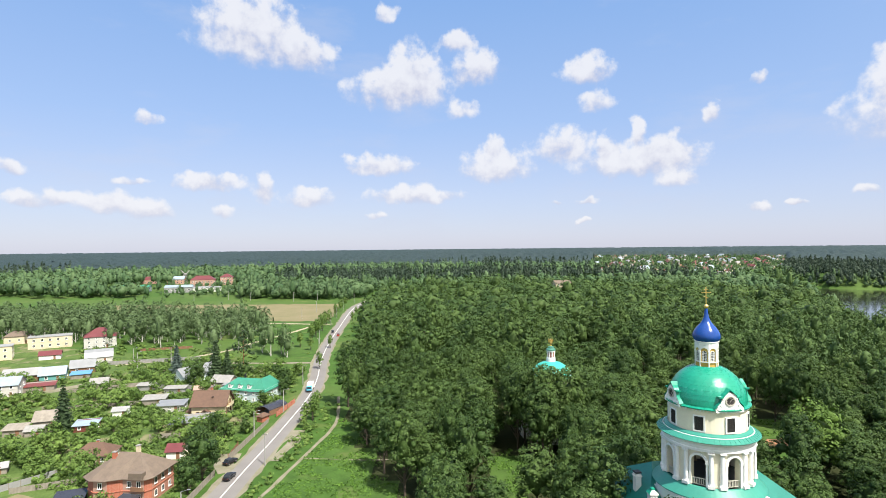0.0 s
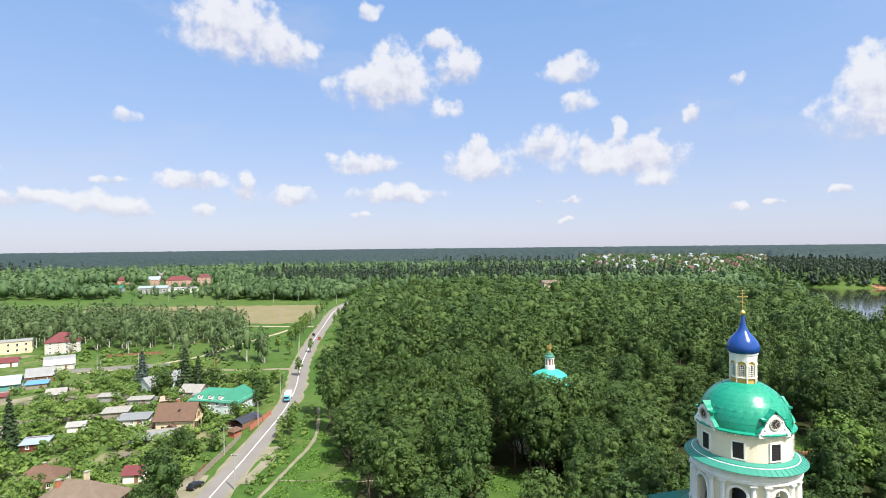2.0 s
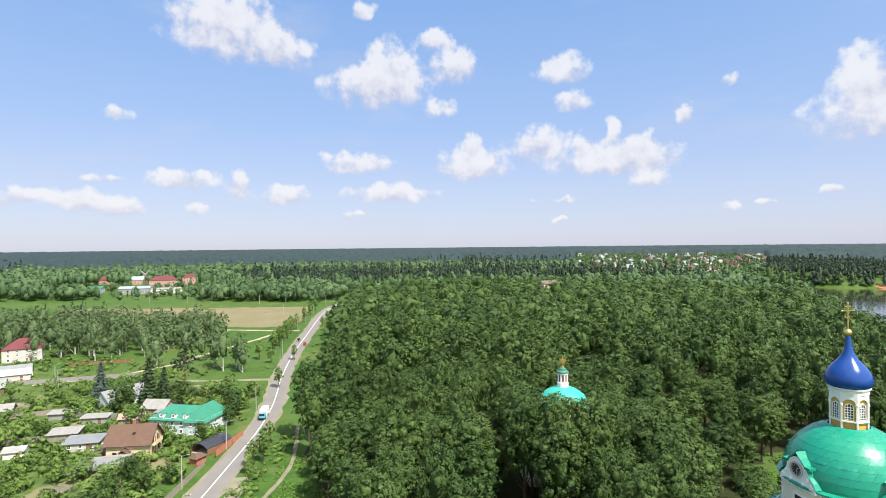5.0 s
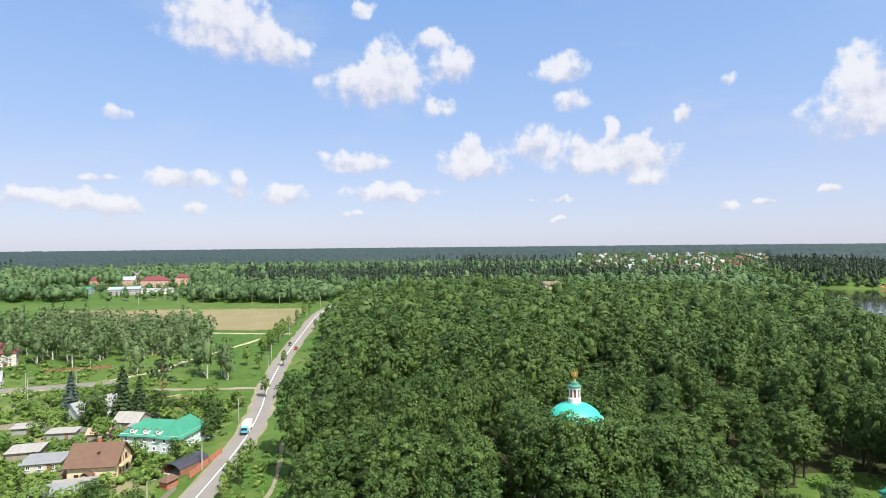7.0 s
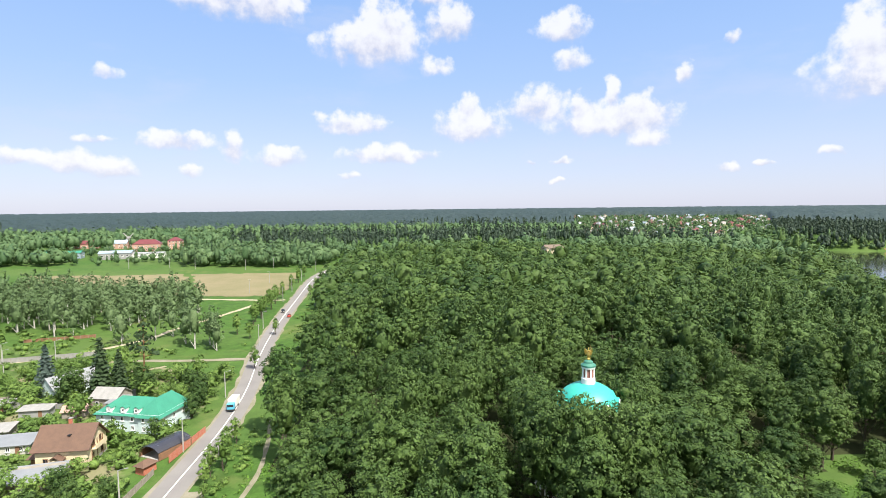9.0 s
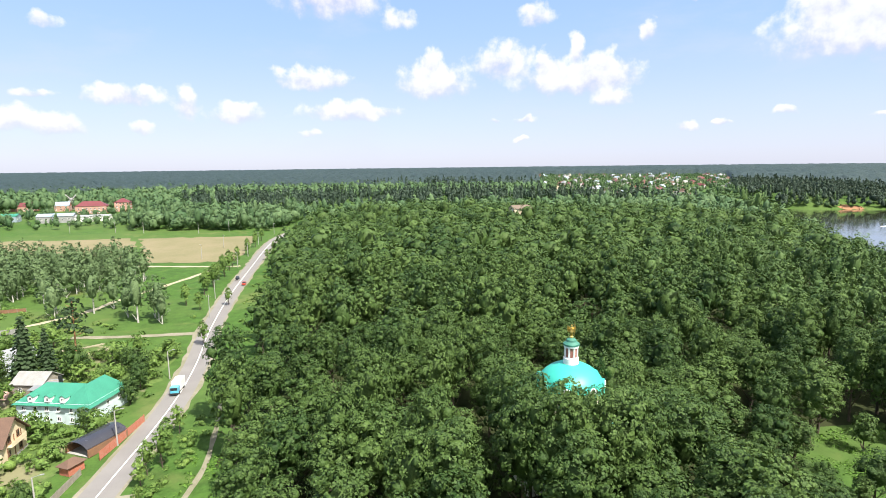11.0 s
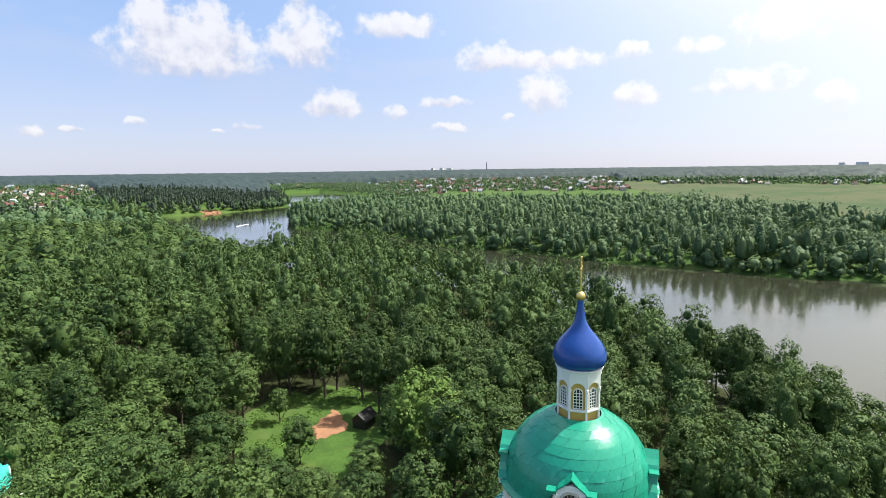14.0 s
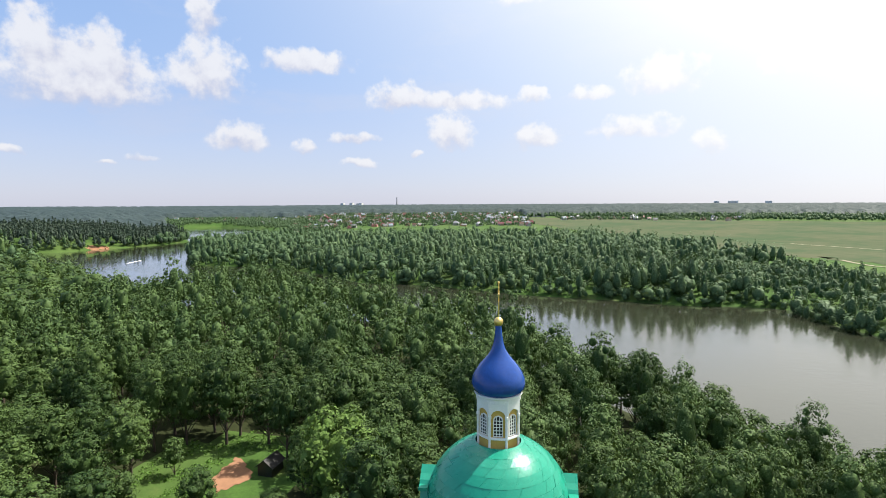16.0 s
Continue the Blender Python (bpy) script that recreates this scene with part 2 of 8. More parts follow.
M_GRASS = surface("meadow_grass", (0.060, 0.122, 0.023), (0.034, 0.074, 0.014), 0.9, scale=0.25, fine=1.6, bump=0.9, blend=0.35, world_xy=True, spec=0.15, extra=meadow)


def plots(N, co, c):
    bare = N.ramp(N.noise(co, 0.09, 4.0), 0.54, 0.64)
    return N.mix(N.math("MULTIPLY", bare, 0.7), c, (0.22, 0.19, 0.12, 1))


M_GARDEN = surface("garden_ground", (0.100, 0.150, 0.040), (0.045, 0.080, 0.020), 0.9, scale=0.22, fine=1.2, bump=0.9, blend=0.35, world_xy=True, spec=0.15, extra=plots)
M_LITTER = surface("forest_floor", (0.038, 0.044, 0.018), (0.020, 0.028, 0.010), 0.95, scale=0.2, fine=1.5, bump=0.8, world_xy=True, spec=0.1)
M_SOIL = surface("bare_field_soil", (0.215, 0.180, 0.112), (0.145, 0.140, 0.070), 0.95, scale=0.05, fine=0.7, world_xy=True, spec=0.1)
M_CLAY = surface("red_clay", (0.33, 0.175, 0.10), (0.24, 0.13, 0.075), 0.95, scale=0.4, fine=3, world_xy=True, spec=0.1)
M_SAND = surface("sandy_track", (0.38, 0.34, 0.25), (0.27, 0.25, 0.16), 0.95, scale=0.3, fine=2, world_xy=True, spec=0.1)
M_ASPHALT = surface("worn_asphalt", (0.205, 0.193, 0.184), (0.160, 0.150, 0.144), 0.85, scale=0.15, fine=5, world_xy=True, spec=0.25)
M_SHOULDER = surface("gravel_shoulder", (0.25, 0.225, 0.18), (0.15, 0.15, 0.09), 0.95, scale=0.25, fine=4, world_xy=True, spec=0.1)
M_LINE = surface("road_paint", (0.80, 0.80, 0.78), (0.62, 0.62, 0.60), 0.7, scale=0.6, fine=6, world_xy=True)
M_FIELD = surface("far_meadow", (0.096, 0.102, 0.058), (0.052, 0.084, 0.040), 0.95, scale=0.008, fine=0.05, blend=0.3, world_xy=True, spec=0.05)


# ---- mesh helpers ----
def part(name, bm, material, parent=None, label="", smooth=False):
    """Links a bmesh as one mesh object under a thing or under a part."""
    me = bpy.data.meshes.new(name)
    bm.normal_update()
    bm.to_mesh(me)
    bm.free()
    for m in material if isinstance(material, (list, tuple)) else [material]:
        me.materials.append(m)
    if smooth:
        me.shade_smooth()
    ob = new(name, me)
    if parent:
        ob.parent = parent
    if label:
        ob["label"] = label
    return ob


def piece(name, me, parent, m):
    """One more object on a shared mesh."""
    ob = new(name, me)
    ob.parent = parent
    ob.matrix_basis = m
    return ob


def thing(name, x, y, z, rz, label, category, group=""):
    ob = new(name)
    ob.empty_display_size = 0.3
    ob.matrix_world = pose(x, y, z, 0, 0, rz)
    return tagged(ob, label, category, group)


def box(bm, cx, cy, cz, sx, sy, sz, rz=0.0, bevel=0.0):
    """A box of the given size round a centre."""
    r = bmesh.ops.create_cube(bm, size=1.0, matrix=pose(cx, cy, cz, 0, 0, rz) @ Matrix.Diagonal((sx, sy, sz, 1)))
    if bevel:
        edges = list({e for v in r["verts"] for e in v.link_edges})
        bmesh.ops.bevel(bm, geom=edges, offset=bevel, segments=1, affect="EDGES")
    return bm


def boxes(*rows, bevel=0.0):
    bm = bmesh.new()
    for r in rows:
        box(bm, *r, bevel=bevel)
    return bm


def lathe(bm, profile, seg=32, cx=0.0, cy=0.0, a0=0.0, a1=360.0, close=False):
    """Turns a profile of (radius, height) round the vertical."""
    full = abs(a1 - a0) >= 359.9
    n = seg if full else seg + 1
    rings = []
    for r, z in profile:
        rings.append([bm.verts.new((cx + r * math.cos(radians(a0 + (a1 - a0) * i / seg)), cy + r * math.sin(radians(a0 + (a1 - a0) * i / seg)), z)) for i in range(n)])
    for lo, hi in zip(rings, rings[1:]):
        for i in range(n if full else n - 1):
            j = (i + 1) % n
            bm.faces.new((lo[i], lo[j], hi[j], hi[i]))
    if close:
        bm.faces.new(rings[-1])
        bm.faces.new(rings[0][::-1])
    return bm


def prism(bm, outline, z0, z1, m=None):
    """An upright prism over a plan outline (counter-clockwise)."""
    lo = [bm.verts.new((x, y, z0)) for x, y in outline]
    hi = [bm.verts.new((x, y, z1)) for x, y in outline]
    n = len(lo)
    bm.faces.new(lo[::-1])
    bm.faces.new(hi)
    for i in range(n):
        bm.faces.new((lo[i], lo[(i + 1) % n], hi[(i + 1) % n], hi[i]))
    if m is not None:
        bmesh.ops.transform(bm, matrix=m, verts=lo + hi)
    return bm


def quads_mesh(name, verts, quads, mats, mat_index=None, tint=None):
    """A mesh of four-sided faces from numpy arrays."""
    me = bpy.data.meshes.new(name)
    nv, nf = len(verts), len(quads)
    me.vertices.add(nv)
    me.vertices.foreach_set("co", np.asarray(verts, np.float32).ravel())
    me.loops.add(nf * 4)
    me.loops.foreach_set("vertex_index", np.asarray(quads, np.int32).ravel())
    me.polygons.add(nf)
    me.polygons.foreach_set("loop_start", np.arange(nf, dtype=np.int32) * 4)
    if mat_index is not None:
        me.polygons.foreach_set("material_index", np.asarray(mat_index, np.int32))
    if tint is not None:
        me.attributes.new("tint", "FLOAT", "POINT").data.foreach_set("value", np.asarray(tint, np.float32))
    for m in mats:
        me.materials.append(m)
    me.update(calc_edges=True)
    return me


# ---- the lie of the land ----
def smooth01(a, b, x):
    u = np.clip((x - a) / (b - a), 0, 1)
    return u * u * (3 - 2 * u)


def inside(poly, x, y):
    """Which of the points lie inside a plan polygon."""
    x, y = np.asarray(x, float), np.asarray(y, float)
    r = np.zeros(x.shape, bool)
    for (x0, y0), (x1, y1) in zip(poly, poly[1:] + poly[:1]):
        if y0 != y1:
            r ^= ((y0 > y) != (y1 > y)) & (x < (x1 - x0) * (y - y0) / (y1 - y0) + x0)
    return r


def off_line(line, x, y):
    """Distance of points from a plan polyline."""
    x, y = np.asarray(x, float), np.asarray(y, float)
    best = np.full(x.shape, 1e9)
    for (x0, y0), (x1, y1) in zip(line, line[1:]):
        dx, dy = x1 - x0, y1 - y0
        u = np.clip(((x - x0) * dx + (y - y0) * dy) / (dx * dx + dy * dy), 0, 1)
        best = np.minimum(best, np.hypot(x - x0 - u * dx, y - y0 - u * dy))
    return best


WATER_Z = -6.0
NEAR_BANK = [(48, -300), (60, -60), (92, 5), (125, 40), (158, 60), (195, 90), (250, 140), (285, 210), (330, 300), (300, 330), (275, 350), (330, 450), (395, 560), (430, 660), (470, 800), (480, 905)]
FAR_BANK = [(540, 897), (601, 804), (661, 794), (697, 774), (771, 761), (838, 772), (1088, 1017), (1230, 1190), (1400, 1120), (1200, 790), (910, 650), (735, 590), (668, 628), (590, 575), (505, 500), (512, 425), (467, 324), (424, 276), (425, 232), (407, 172), (391, 128), (383, 72), (372, 30), (377, -4), (374, -30), (338, -34), (300, -50), (268, -120), (250, -300)]
RIVER = NEAR_BANK + FAR_BANK


def land(x, y):
    """Height of the ground."""
    x, y = np.asarray(x, float), np.asarray(y, float)
    d = np.hypot(x, y)
    a = np.degrees(np.arctan2(x, y))
    s = smooth01(22, 45, np.where(a > 0, a, 0)) + 1.1 * smooth01(40, 46, a) * (1 - smooth01(56, 64, a))
    z = 40 * (1 - np.exp(-np.maximum(0, d - 180 - 700 * s) / 1500))
    off = np.where(inside(RIVER, x, y), -1.0, 1.0) * off_line(RIVER + RIVER[:1], x, y)
    t = smooth01(-14, 24, off)
    return np.where(off < 24, -9.5 + t * (z + 9.5), z)


def land1(x, y):
    return float(land(np.array([x]), np.array([y]))[0])


def graded(lo, hi, fine_lo, fine_hi, step, grow):
    """Grid lines, even in the middle and wider towards the ends."""
    mid = list(np.arange(fine_lo, fine_hi + 0.1, step))
    up, s = [fine_hi], step
    while up[-1] < hi:
        s *= grow
        up.append(up[-1] + s)
    dn, s = [fine_lo], step
    while dn[-1] > lo:
        s *= grow
        dn.append(dn[-1] - s)
    return np.array(dn[:0:-1] + mid + up[1:])


def grid_mesh(name, xs, ys, height, mats, keep=None):
    X, Y = np.meshgrid(xs, ys)
    Z = height(X, Y)
    nx, ny = len(xs), len(ys)
    i = np.arange(nx * ny).reshape(ny, nx)
    q = np.stack([i[:-1, :-1], i[:-1, 1:], i[1:, 1:], i[1:, :-1]], -1).reshape(-1, 4)
    return quads_mesh(name, np.stack([X, Y, Z], -1).reshape(-1, 3), q, mats)


ground = new("ground", grid_mesh("ground", graded(-4700, 4700, -260, 1380, 8.0, 1.1), graded(-1500, 4900, -80, 1240, 8.0, 1.1), land, [M_GRASS, M_LITTER]))
tagged(ground, "green meadow and forest ground reaching the horizon", "ground", kind="structure")

# ---- the river ----
M_WATER = bpy.data.materials.new("river_water")
M_WATER.use_nodes = True
N = Nodes(M_WATER.node_tree)
co = N.n("ShaderNodeNewGeometry").outputs["Position"]
rip = N.noise(N.vec("MULTIPLY", co, (1.0, 0.55, 1.0)), 0.55, 4.0, 0.6)
calm = N.ramp(N.noise(co, 0.012, 3.0), 0.35, 0.65)
bmp = N.n("ShaderNodeBump", {"Strength": N.math("ADD", 0.06, N.math("MULTIPLY", calm, 0.20)), "Distance": 0.5, "Height": rip}).outputs[0]
tone = N.mix(N.noise(co, 0.008, 3.0), (0.026, 0.032, 0.018, 1), (0.044, 0.045, 0.030, 1))
wp = N.n("ShaderNodeBsdfPrincipled", {"Base Color": tone, "Roughness": 0.07, "Normal": bmp, "IOR": 1.33, "Specular IOR Level": 0.95, "Coat Weight": 0.6, "Coat Roughness": 0.06})
N.n("ShaderNodeOutputMaterial", {0: wp.outputs[0]})
bm = bmesh.new()
bm.faces.new([bm.verts.new((x, y, WATER_Z)) for x, y in [(30, -320), (40, -60), (80, 10), (240, 170), (250, 350), (470, 915), (560, 930), (660, 820), (830, 800), (1220, 1220), (1460, 1150), (1250, 740), (840, 585), (690, 540), (540, 480), (545, 420), (445, 250), (400, 0), (350, -320)]])
bmesh.ops.triangulate(bm, faces=bm.faces[:])
tagged(part("river", bm, M_WATER), "calm greenish brown river water mirroring the sky", "river", kind="structure")


# ---- road, tracks and fields laid on the ground ----
def resample(line, step):
    pts = [Vector((x, y)) for x, y in line]
    curve = []
    ext = [pts[0] * 2 - pts[1]] + pts + [pts[-1] * 2 - pts[-2]]
    for a, b, c, d in zip(ext, ext[1:], ext[2:], ext[3:]):
        n = max(1, int((c - b).length / step))
        for i in range(n):
            t = i / n
            curve.append(0.5 * ((2 * b) + (c - a) * t + (2 * a - 5 * b + 4 * c - d) * t * t + (3 * b - a - 3 * c + d) * t ** 3))
    return curve + [pts[-1]]


def strip(name, line, w0, w1, lift, material, label="", category="", kind="structure", step=4.0, ragged=0.0, parent=None):
    """A strip between two offsets (to the right of its line), following the ground."""
    c = resample(line, step)
    rng = np.random.default_rng(len(c) + int(w1 * 10))
    v = []
    n = 4
    for i, p in enumerate(c):
        a, b = c[max(0, i - 1)], c[min(len(c) - 1, i + 1)]
        t = (b - a).normalized()
        side = Vector((t.y, -t.x))
        r0, r1 = rng.normal(0, ragged, 2) if ragged else (0, 0)
        for k in range(n):
            q = p + side * (w0 + r0 + (w1 + r1 - w0 - r0) * k / (n - 1))
            v.append((q.x, q.y, 0.0))
    v = np.array(v)
    v[:, 2] = land(v[:, 0], v[:, 1]) + lift
    q = [(i * n + k, i * n + k + 1, (i + 1) * n + k + 1, (i + 1) * n + k) for i in range(len(c) - 1) for k in range(n - 1)]
    me = quads_mesh(name, v, q, [material])
    me.flip_normals()
    ob = new(name, me)
    if parent:
        ob.parent = parent
        return ob
    return tagged(ob, label, category, kind=kind)


ROAD = [(-54, 40), (-55, 100), (-55.5, 150), (-55, 185), (-55, 220), (-58, 250), (-64, 285), (-70, 335), (-75, 400), (-80, 470), (-80, 510), (-74, 550), (-66, 590), (-50, 650), (-30, 720)]
strip("road_shoulder", ROAD, -4.7, 4.5, 0.05, M_SHOULDER, "pale gravel shoulders along the road", "road shoulder", ragged=0.35)
road = strip("road", ROAD, -3.5, 3.5, 0.10, M_ASPHALT, "worn grey asphalt two-lane country road", "road")
strip("centre_line", ROAD, -0.14, 0.14, 0.14, M_LINE, parent=road)
strip("foot_path", [(-49, 118), (-45.5, 136), (-42.5, 155), (-40, 172), (-38, 188), (-39.5, 204), (-43, 222)], -0.6, 0.6, 0.06, M_SHOULDER, "narrow trodden pale foot path through the meadow", "path", ragged=0.12)
strip("foot_path", [(-41.5, 160), (-20, 158), (-6, 160)], -0.3, 0.3, 0.06, M_SHOULDER, "faint trodden path across the meadow", "path", ragged=0.1)
strip("sandy_track", [(-82, 404), (-91, 403), (-135, 409), (-190, 413), (-247, 414), (-330, 408)], -1.8, 1.8, 0.12, M_SAND, "pale sandy farm track along the field", "track", ragged=0.4)
strip("sandy_track", [(-92, 402), (-104, 366), (-117, 330), (-122, 312), (-140, 290), (-165, 275)], -1.3, 1.3, 0.12, M_SAND, "pale sandy track crossing the meadow", "track", ragged=0.35)
strip("side_lane", [(-68, 281), (-92, 280), (-112, 281)], -1.6, 1.6, 0.12, M_SHOULDER, "pale gravel side lane to the gardens", "lane", ragged=0.2)
strip("village_lane", [(-215, 214), (-175, 222), (-160, 236), (-150, 250)], -3.2, 3.2, 0.10, M_SHOULDER, "broad pale gravel village lane", "lane", ragged=0.5)
strip("village_lane", [(-272, 400), (-265, 430), (-262, 450)], -1.5, 1.5, 0.12, M_SAND, "sandy track behind the village", "lane", ragged=0.3)
strip("driveway", [(-60, 150), (-63, 156), (-64, 164)], -2.6, 2.6, 0.08, M_SHOULDER, "pale gravel driveway before a gate", "driveway", ragged=0.3)
strip("lay_by", [(-49, 158), (-48, 172), (-49, 184)], -2.2, 1.6, 0.07, M_SHOULDER, "pale dusty lay-by beside the road", "lay-by", ragged=0.4)


def patch(name, corners, n, lift, material, label, category, ragged=1.5):
    """A ragged four-cornered field on the ground."""
    a, b, c, d = [np.array(p, float) for p in corners]
    rng = np.random.default_rng(int(abs(a[0])) + n)
    v = []
    for i in range(n + 1):
        for j in range(n + 1):
            u, w = i / n, j / n
            p = (a * (1 - u) + b * u) * (1 - w) + (d * (1 - u) + c * u) * w
            if i in (0, n) or j in (0, n):
                p = p + rng.normal(0, ragged, 2)
            v.append((p[0], p[1], 0.0))
    v = np.array(v)
    v[:, 2] = land(v[:, 0], v[:, 1]) + lift
    q = [(i * (n + 1) + j, (i + 1) * (n + 1) + j, (i + 1) * (n + 1) + j + 1, i * (n + 1) + j + 1) for i in range(n) for j in range(n)]
    me = quads_mesh(name, v, q, [material])
    return tagged(new(name, me), label, category, kind="structure")


patch("garden_ground", [(-68, 112), (-66, 262), (-250, 330), (-215, 112)], 26, 0.03, M_GARDEN, "green garden ground with bare beds", "ground", 2.0)
patch("ploughed_field", [(-141, 421), (-88, 418), (-99, 526), (-185, 524)], 14, 0.10, M_SOIL, "bare brown ploughed field", "field", 1.2)
patch("ploughed_field", [(-260, 424), (-150, 424), (-192, 524), (-310, 520)], 14, 0.10, M_SOIL, "bare brown ploughed field behind birches", "field", 2.0)
patch("clay_patch", [(95, 167), (103, 162.5), (111, 172), (102, 171.5)], 8, 0.08, M_CLAY, "bare red clay earth on the glade", "bare earth", 0.4)
patch("bean_bed", [(-112, 128), (-98, 122), (-94, 133), (-108, 138)], 6, 0.06, M_SOIL, "dug brown vegetable bed", "vegetable bed", 0.2)
patch("far_field", [(520, -260), (1400, -560), (1650, 250), (880, 40)], 30, 0.3, M_FIELD, "broad pale green meadow beyond the river wood", "meadow", 6.0)
patch("far_field", [(860, -20), (1250, -40), (1600, 245), (1350, 225)], 20, 0.4, M_FIELD, "pale green meadow before the far village", "meadow", 6.0)
strip("sandy_track", [(869, -193), (824, -231), (776, -265), (741, -289)], -2.0, 2.0, 0.6, M_SAND, "pale sandy track across the far meadow", "track", ragged=0.5)
strip("sandy_track", [(638, -163), (595, -165), (578, -174), (563, -189)], -1.8, 1.8, 0.6, M_SAND, "pale sandy track beside the river wood", "track", ragged=0.5)
patch("sand_bank", [(650, 796), (673, 786), (677, 791), (655, 802)], 8, 0.35, M_CLAY, "reddish sandy river bank", "sand bank", 2.0)


# ---- trees ----
def ball_quads(n=2):
    """A ball of four-sided faces."""
    v, q, seen = [], [], {}

    def at(p):
        p = p / np.linalg.norm(p)
        key = tuple(np.round(p, 5))
        if key not in seen:
            seen[key] = len(v)
            v.append(p)
        return seen[key]

    for ax in range(3):
        for s in (-1, 1):
            for i in range(n):
                for j in range(n):
                    ids = []
                    for di, dj in ((0, 0), (1, 0), (1, 1), (0, 1)):
                        p = np.zeros(3)
                        p[ax], p[(ax + 1) % 3], p[(ax + 2) % 3] = s, s * (2 * (i + di) / n - 1), 2 * (j + dj) / n - 1
                        ids.append(at(p))
                    q.append(ids)
    return np.array(v), np.array(q)


BALL2 = ball_quads(2)


def leaf_quads(rng, p, n, size, droop=0.0):
    """Small bent leaf sprays at the points p, facing about n."""
    k = len(p)
    n = n / np.linalg.norm(n, axis=1)[:, None]
    r = rng.normal(size=(k, 3))
    if droop:
        r[:, 2] -= droop * 3
    u = np.cross(n, r)
    u /= np.linalg.norm(u, axis=1)[:, None] + 1e-9
    w = np.cross(n, u)
    s = size * rng.uniform(0.55, 1.35, (k, 1))
    bend = n * s * rng.uniform(-0.35, 0.1, (k, 1))
    a = p - u * s * rng.uniform(0.5, 0.9, (k, 1))
    b = p - w * s * rng.uniform(0.35, 0.8, (k, 1)) + bend
    c = p + u * s * rng.uniform(0.5, 0.9, (k, 1))
    d = p + w * s * rng.uniform(0.35, 0.8, (k, 1)) + bend
    v = np.stack([a, b, c, d], 1).reshape(-1, 3)
    return v, np.arange(k * 4).reshape(-1, 4)


def stack(items):
    """Joins (verts, quads, material) triples."""
    vs, qs, ms, o = [], [], [], 0
    for v, q, m in items:
        vs.append(v)
        qs.append(q + o)
        ms.append(np.full(len(q), m))
        o += len(v)
    return np.concatenate(vs), np.concatenate(qs), np.concatenate(ms)


def limb(a, b, r0, r1, n=5):
    """A tapered round limb from a to b."""
    a, b = np.array(a, float), np.array(b, float)
    t = (b - a) / np.linalg.norm(b - a)
    u = np.cross(t, (0.3, 0.9, 0.1) if abs(t[2]) > 0.5 else (0, 0, 1))
    u /= np.linalg.norm(u)
    w = np.cross(t, u)
    ang = np.arange(n) * 2 * np.pi / n
    ring = np.cos(ang)[:, None] * u + np.sin(ang)[:, None] * w
    v = np.concatenate([a + ring * r0, b + ring * r1])
    q = np.array([(i, (i + 1) % n, n + (i + 1) % n, n + i) for i in range(n)])
    return v, q


def crown_lobes(rng, h, base, wide, count, top=0.5):
    """Lobes of a broad crown: a body and many bulges on it."""
    cz, rz = (h + base) / 2, (h - base) / 2
    lobes = [((0, 0, cz), (wide * 0.82, wide * 0.82, rz * 0.90))]
    for i in range(count):
        a = i * 2.39996 + rng.uniform(-0.4, 0.4)
        zz = -0.75 + 1.7 * (i + 0.5) / count
        k = math.sqrt(max(0.05, 1 - min(0.97, abs(zz)) ** 2))
        r = wide * rng.uniform(0.28, 0.43)
        lobes.append(((math.cos(a) * wide * 0.70 * k, math.sin(a) * wide * 0.70 * k, cz + zz * rz * 0.80), (r, r, r * rng.uniform(0.8, 1.1))))
    return lobes


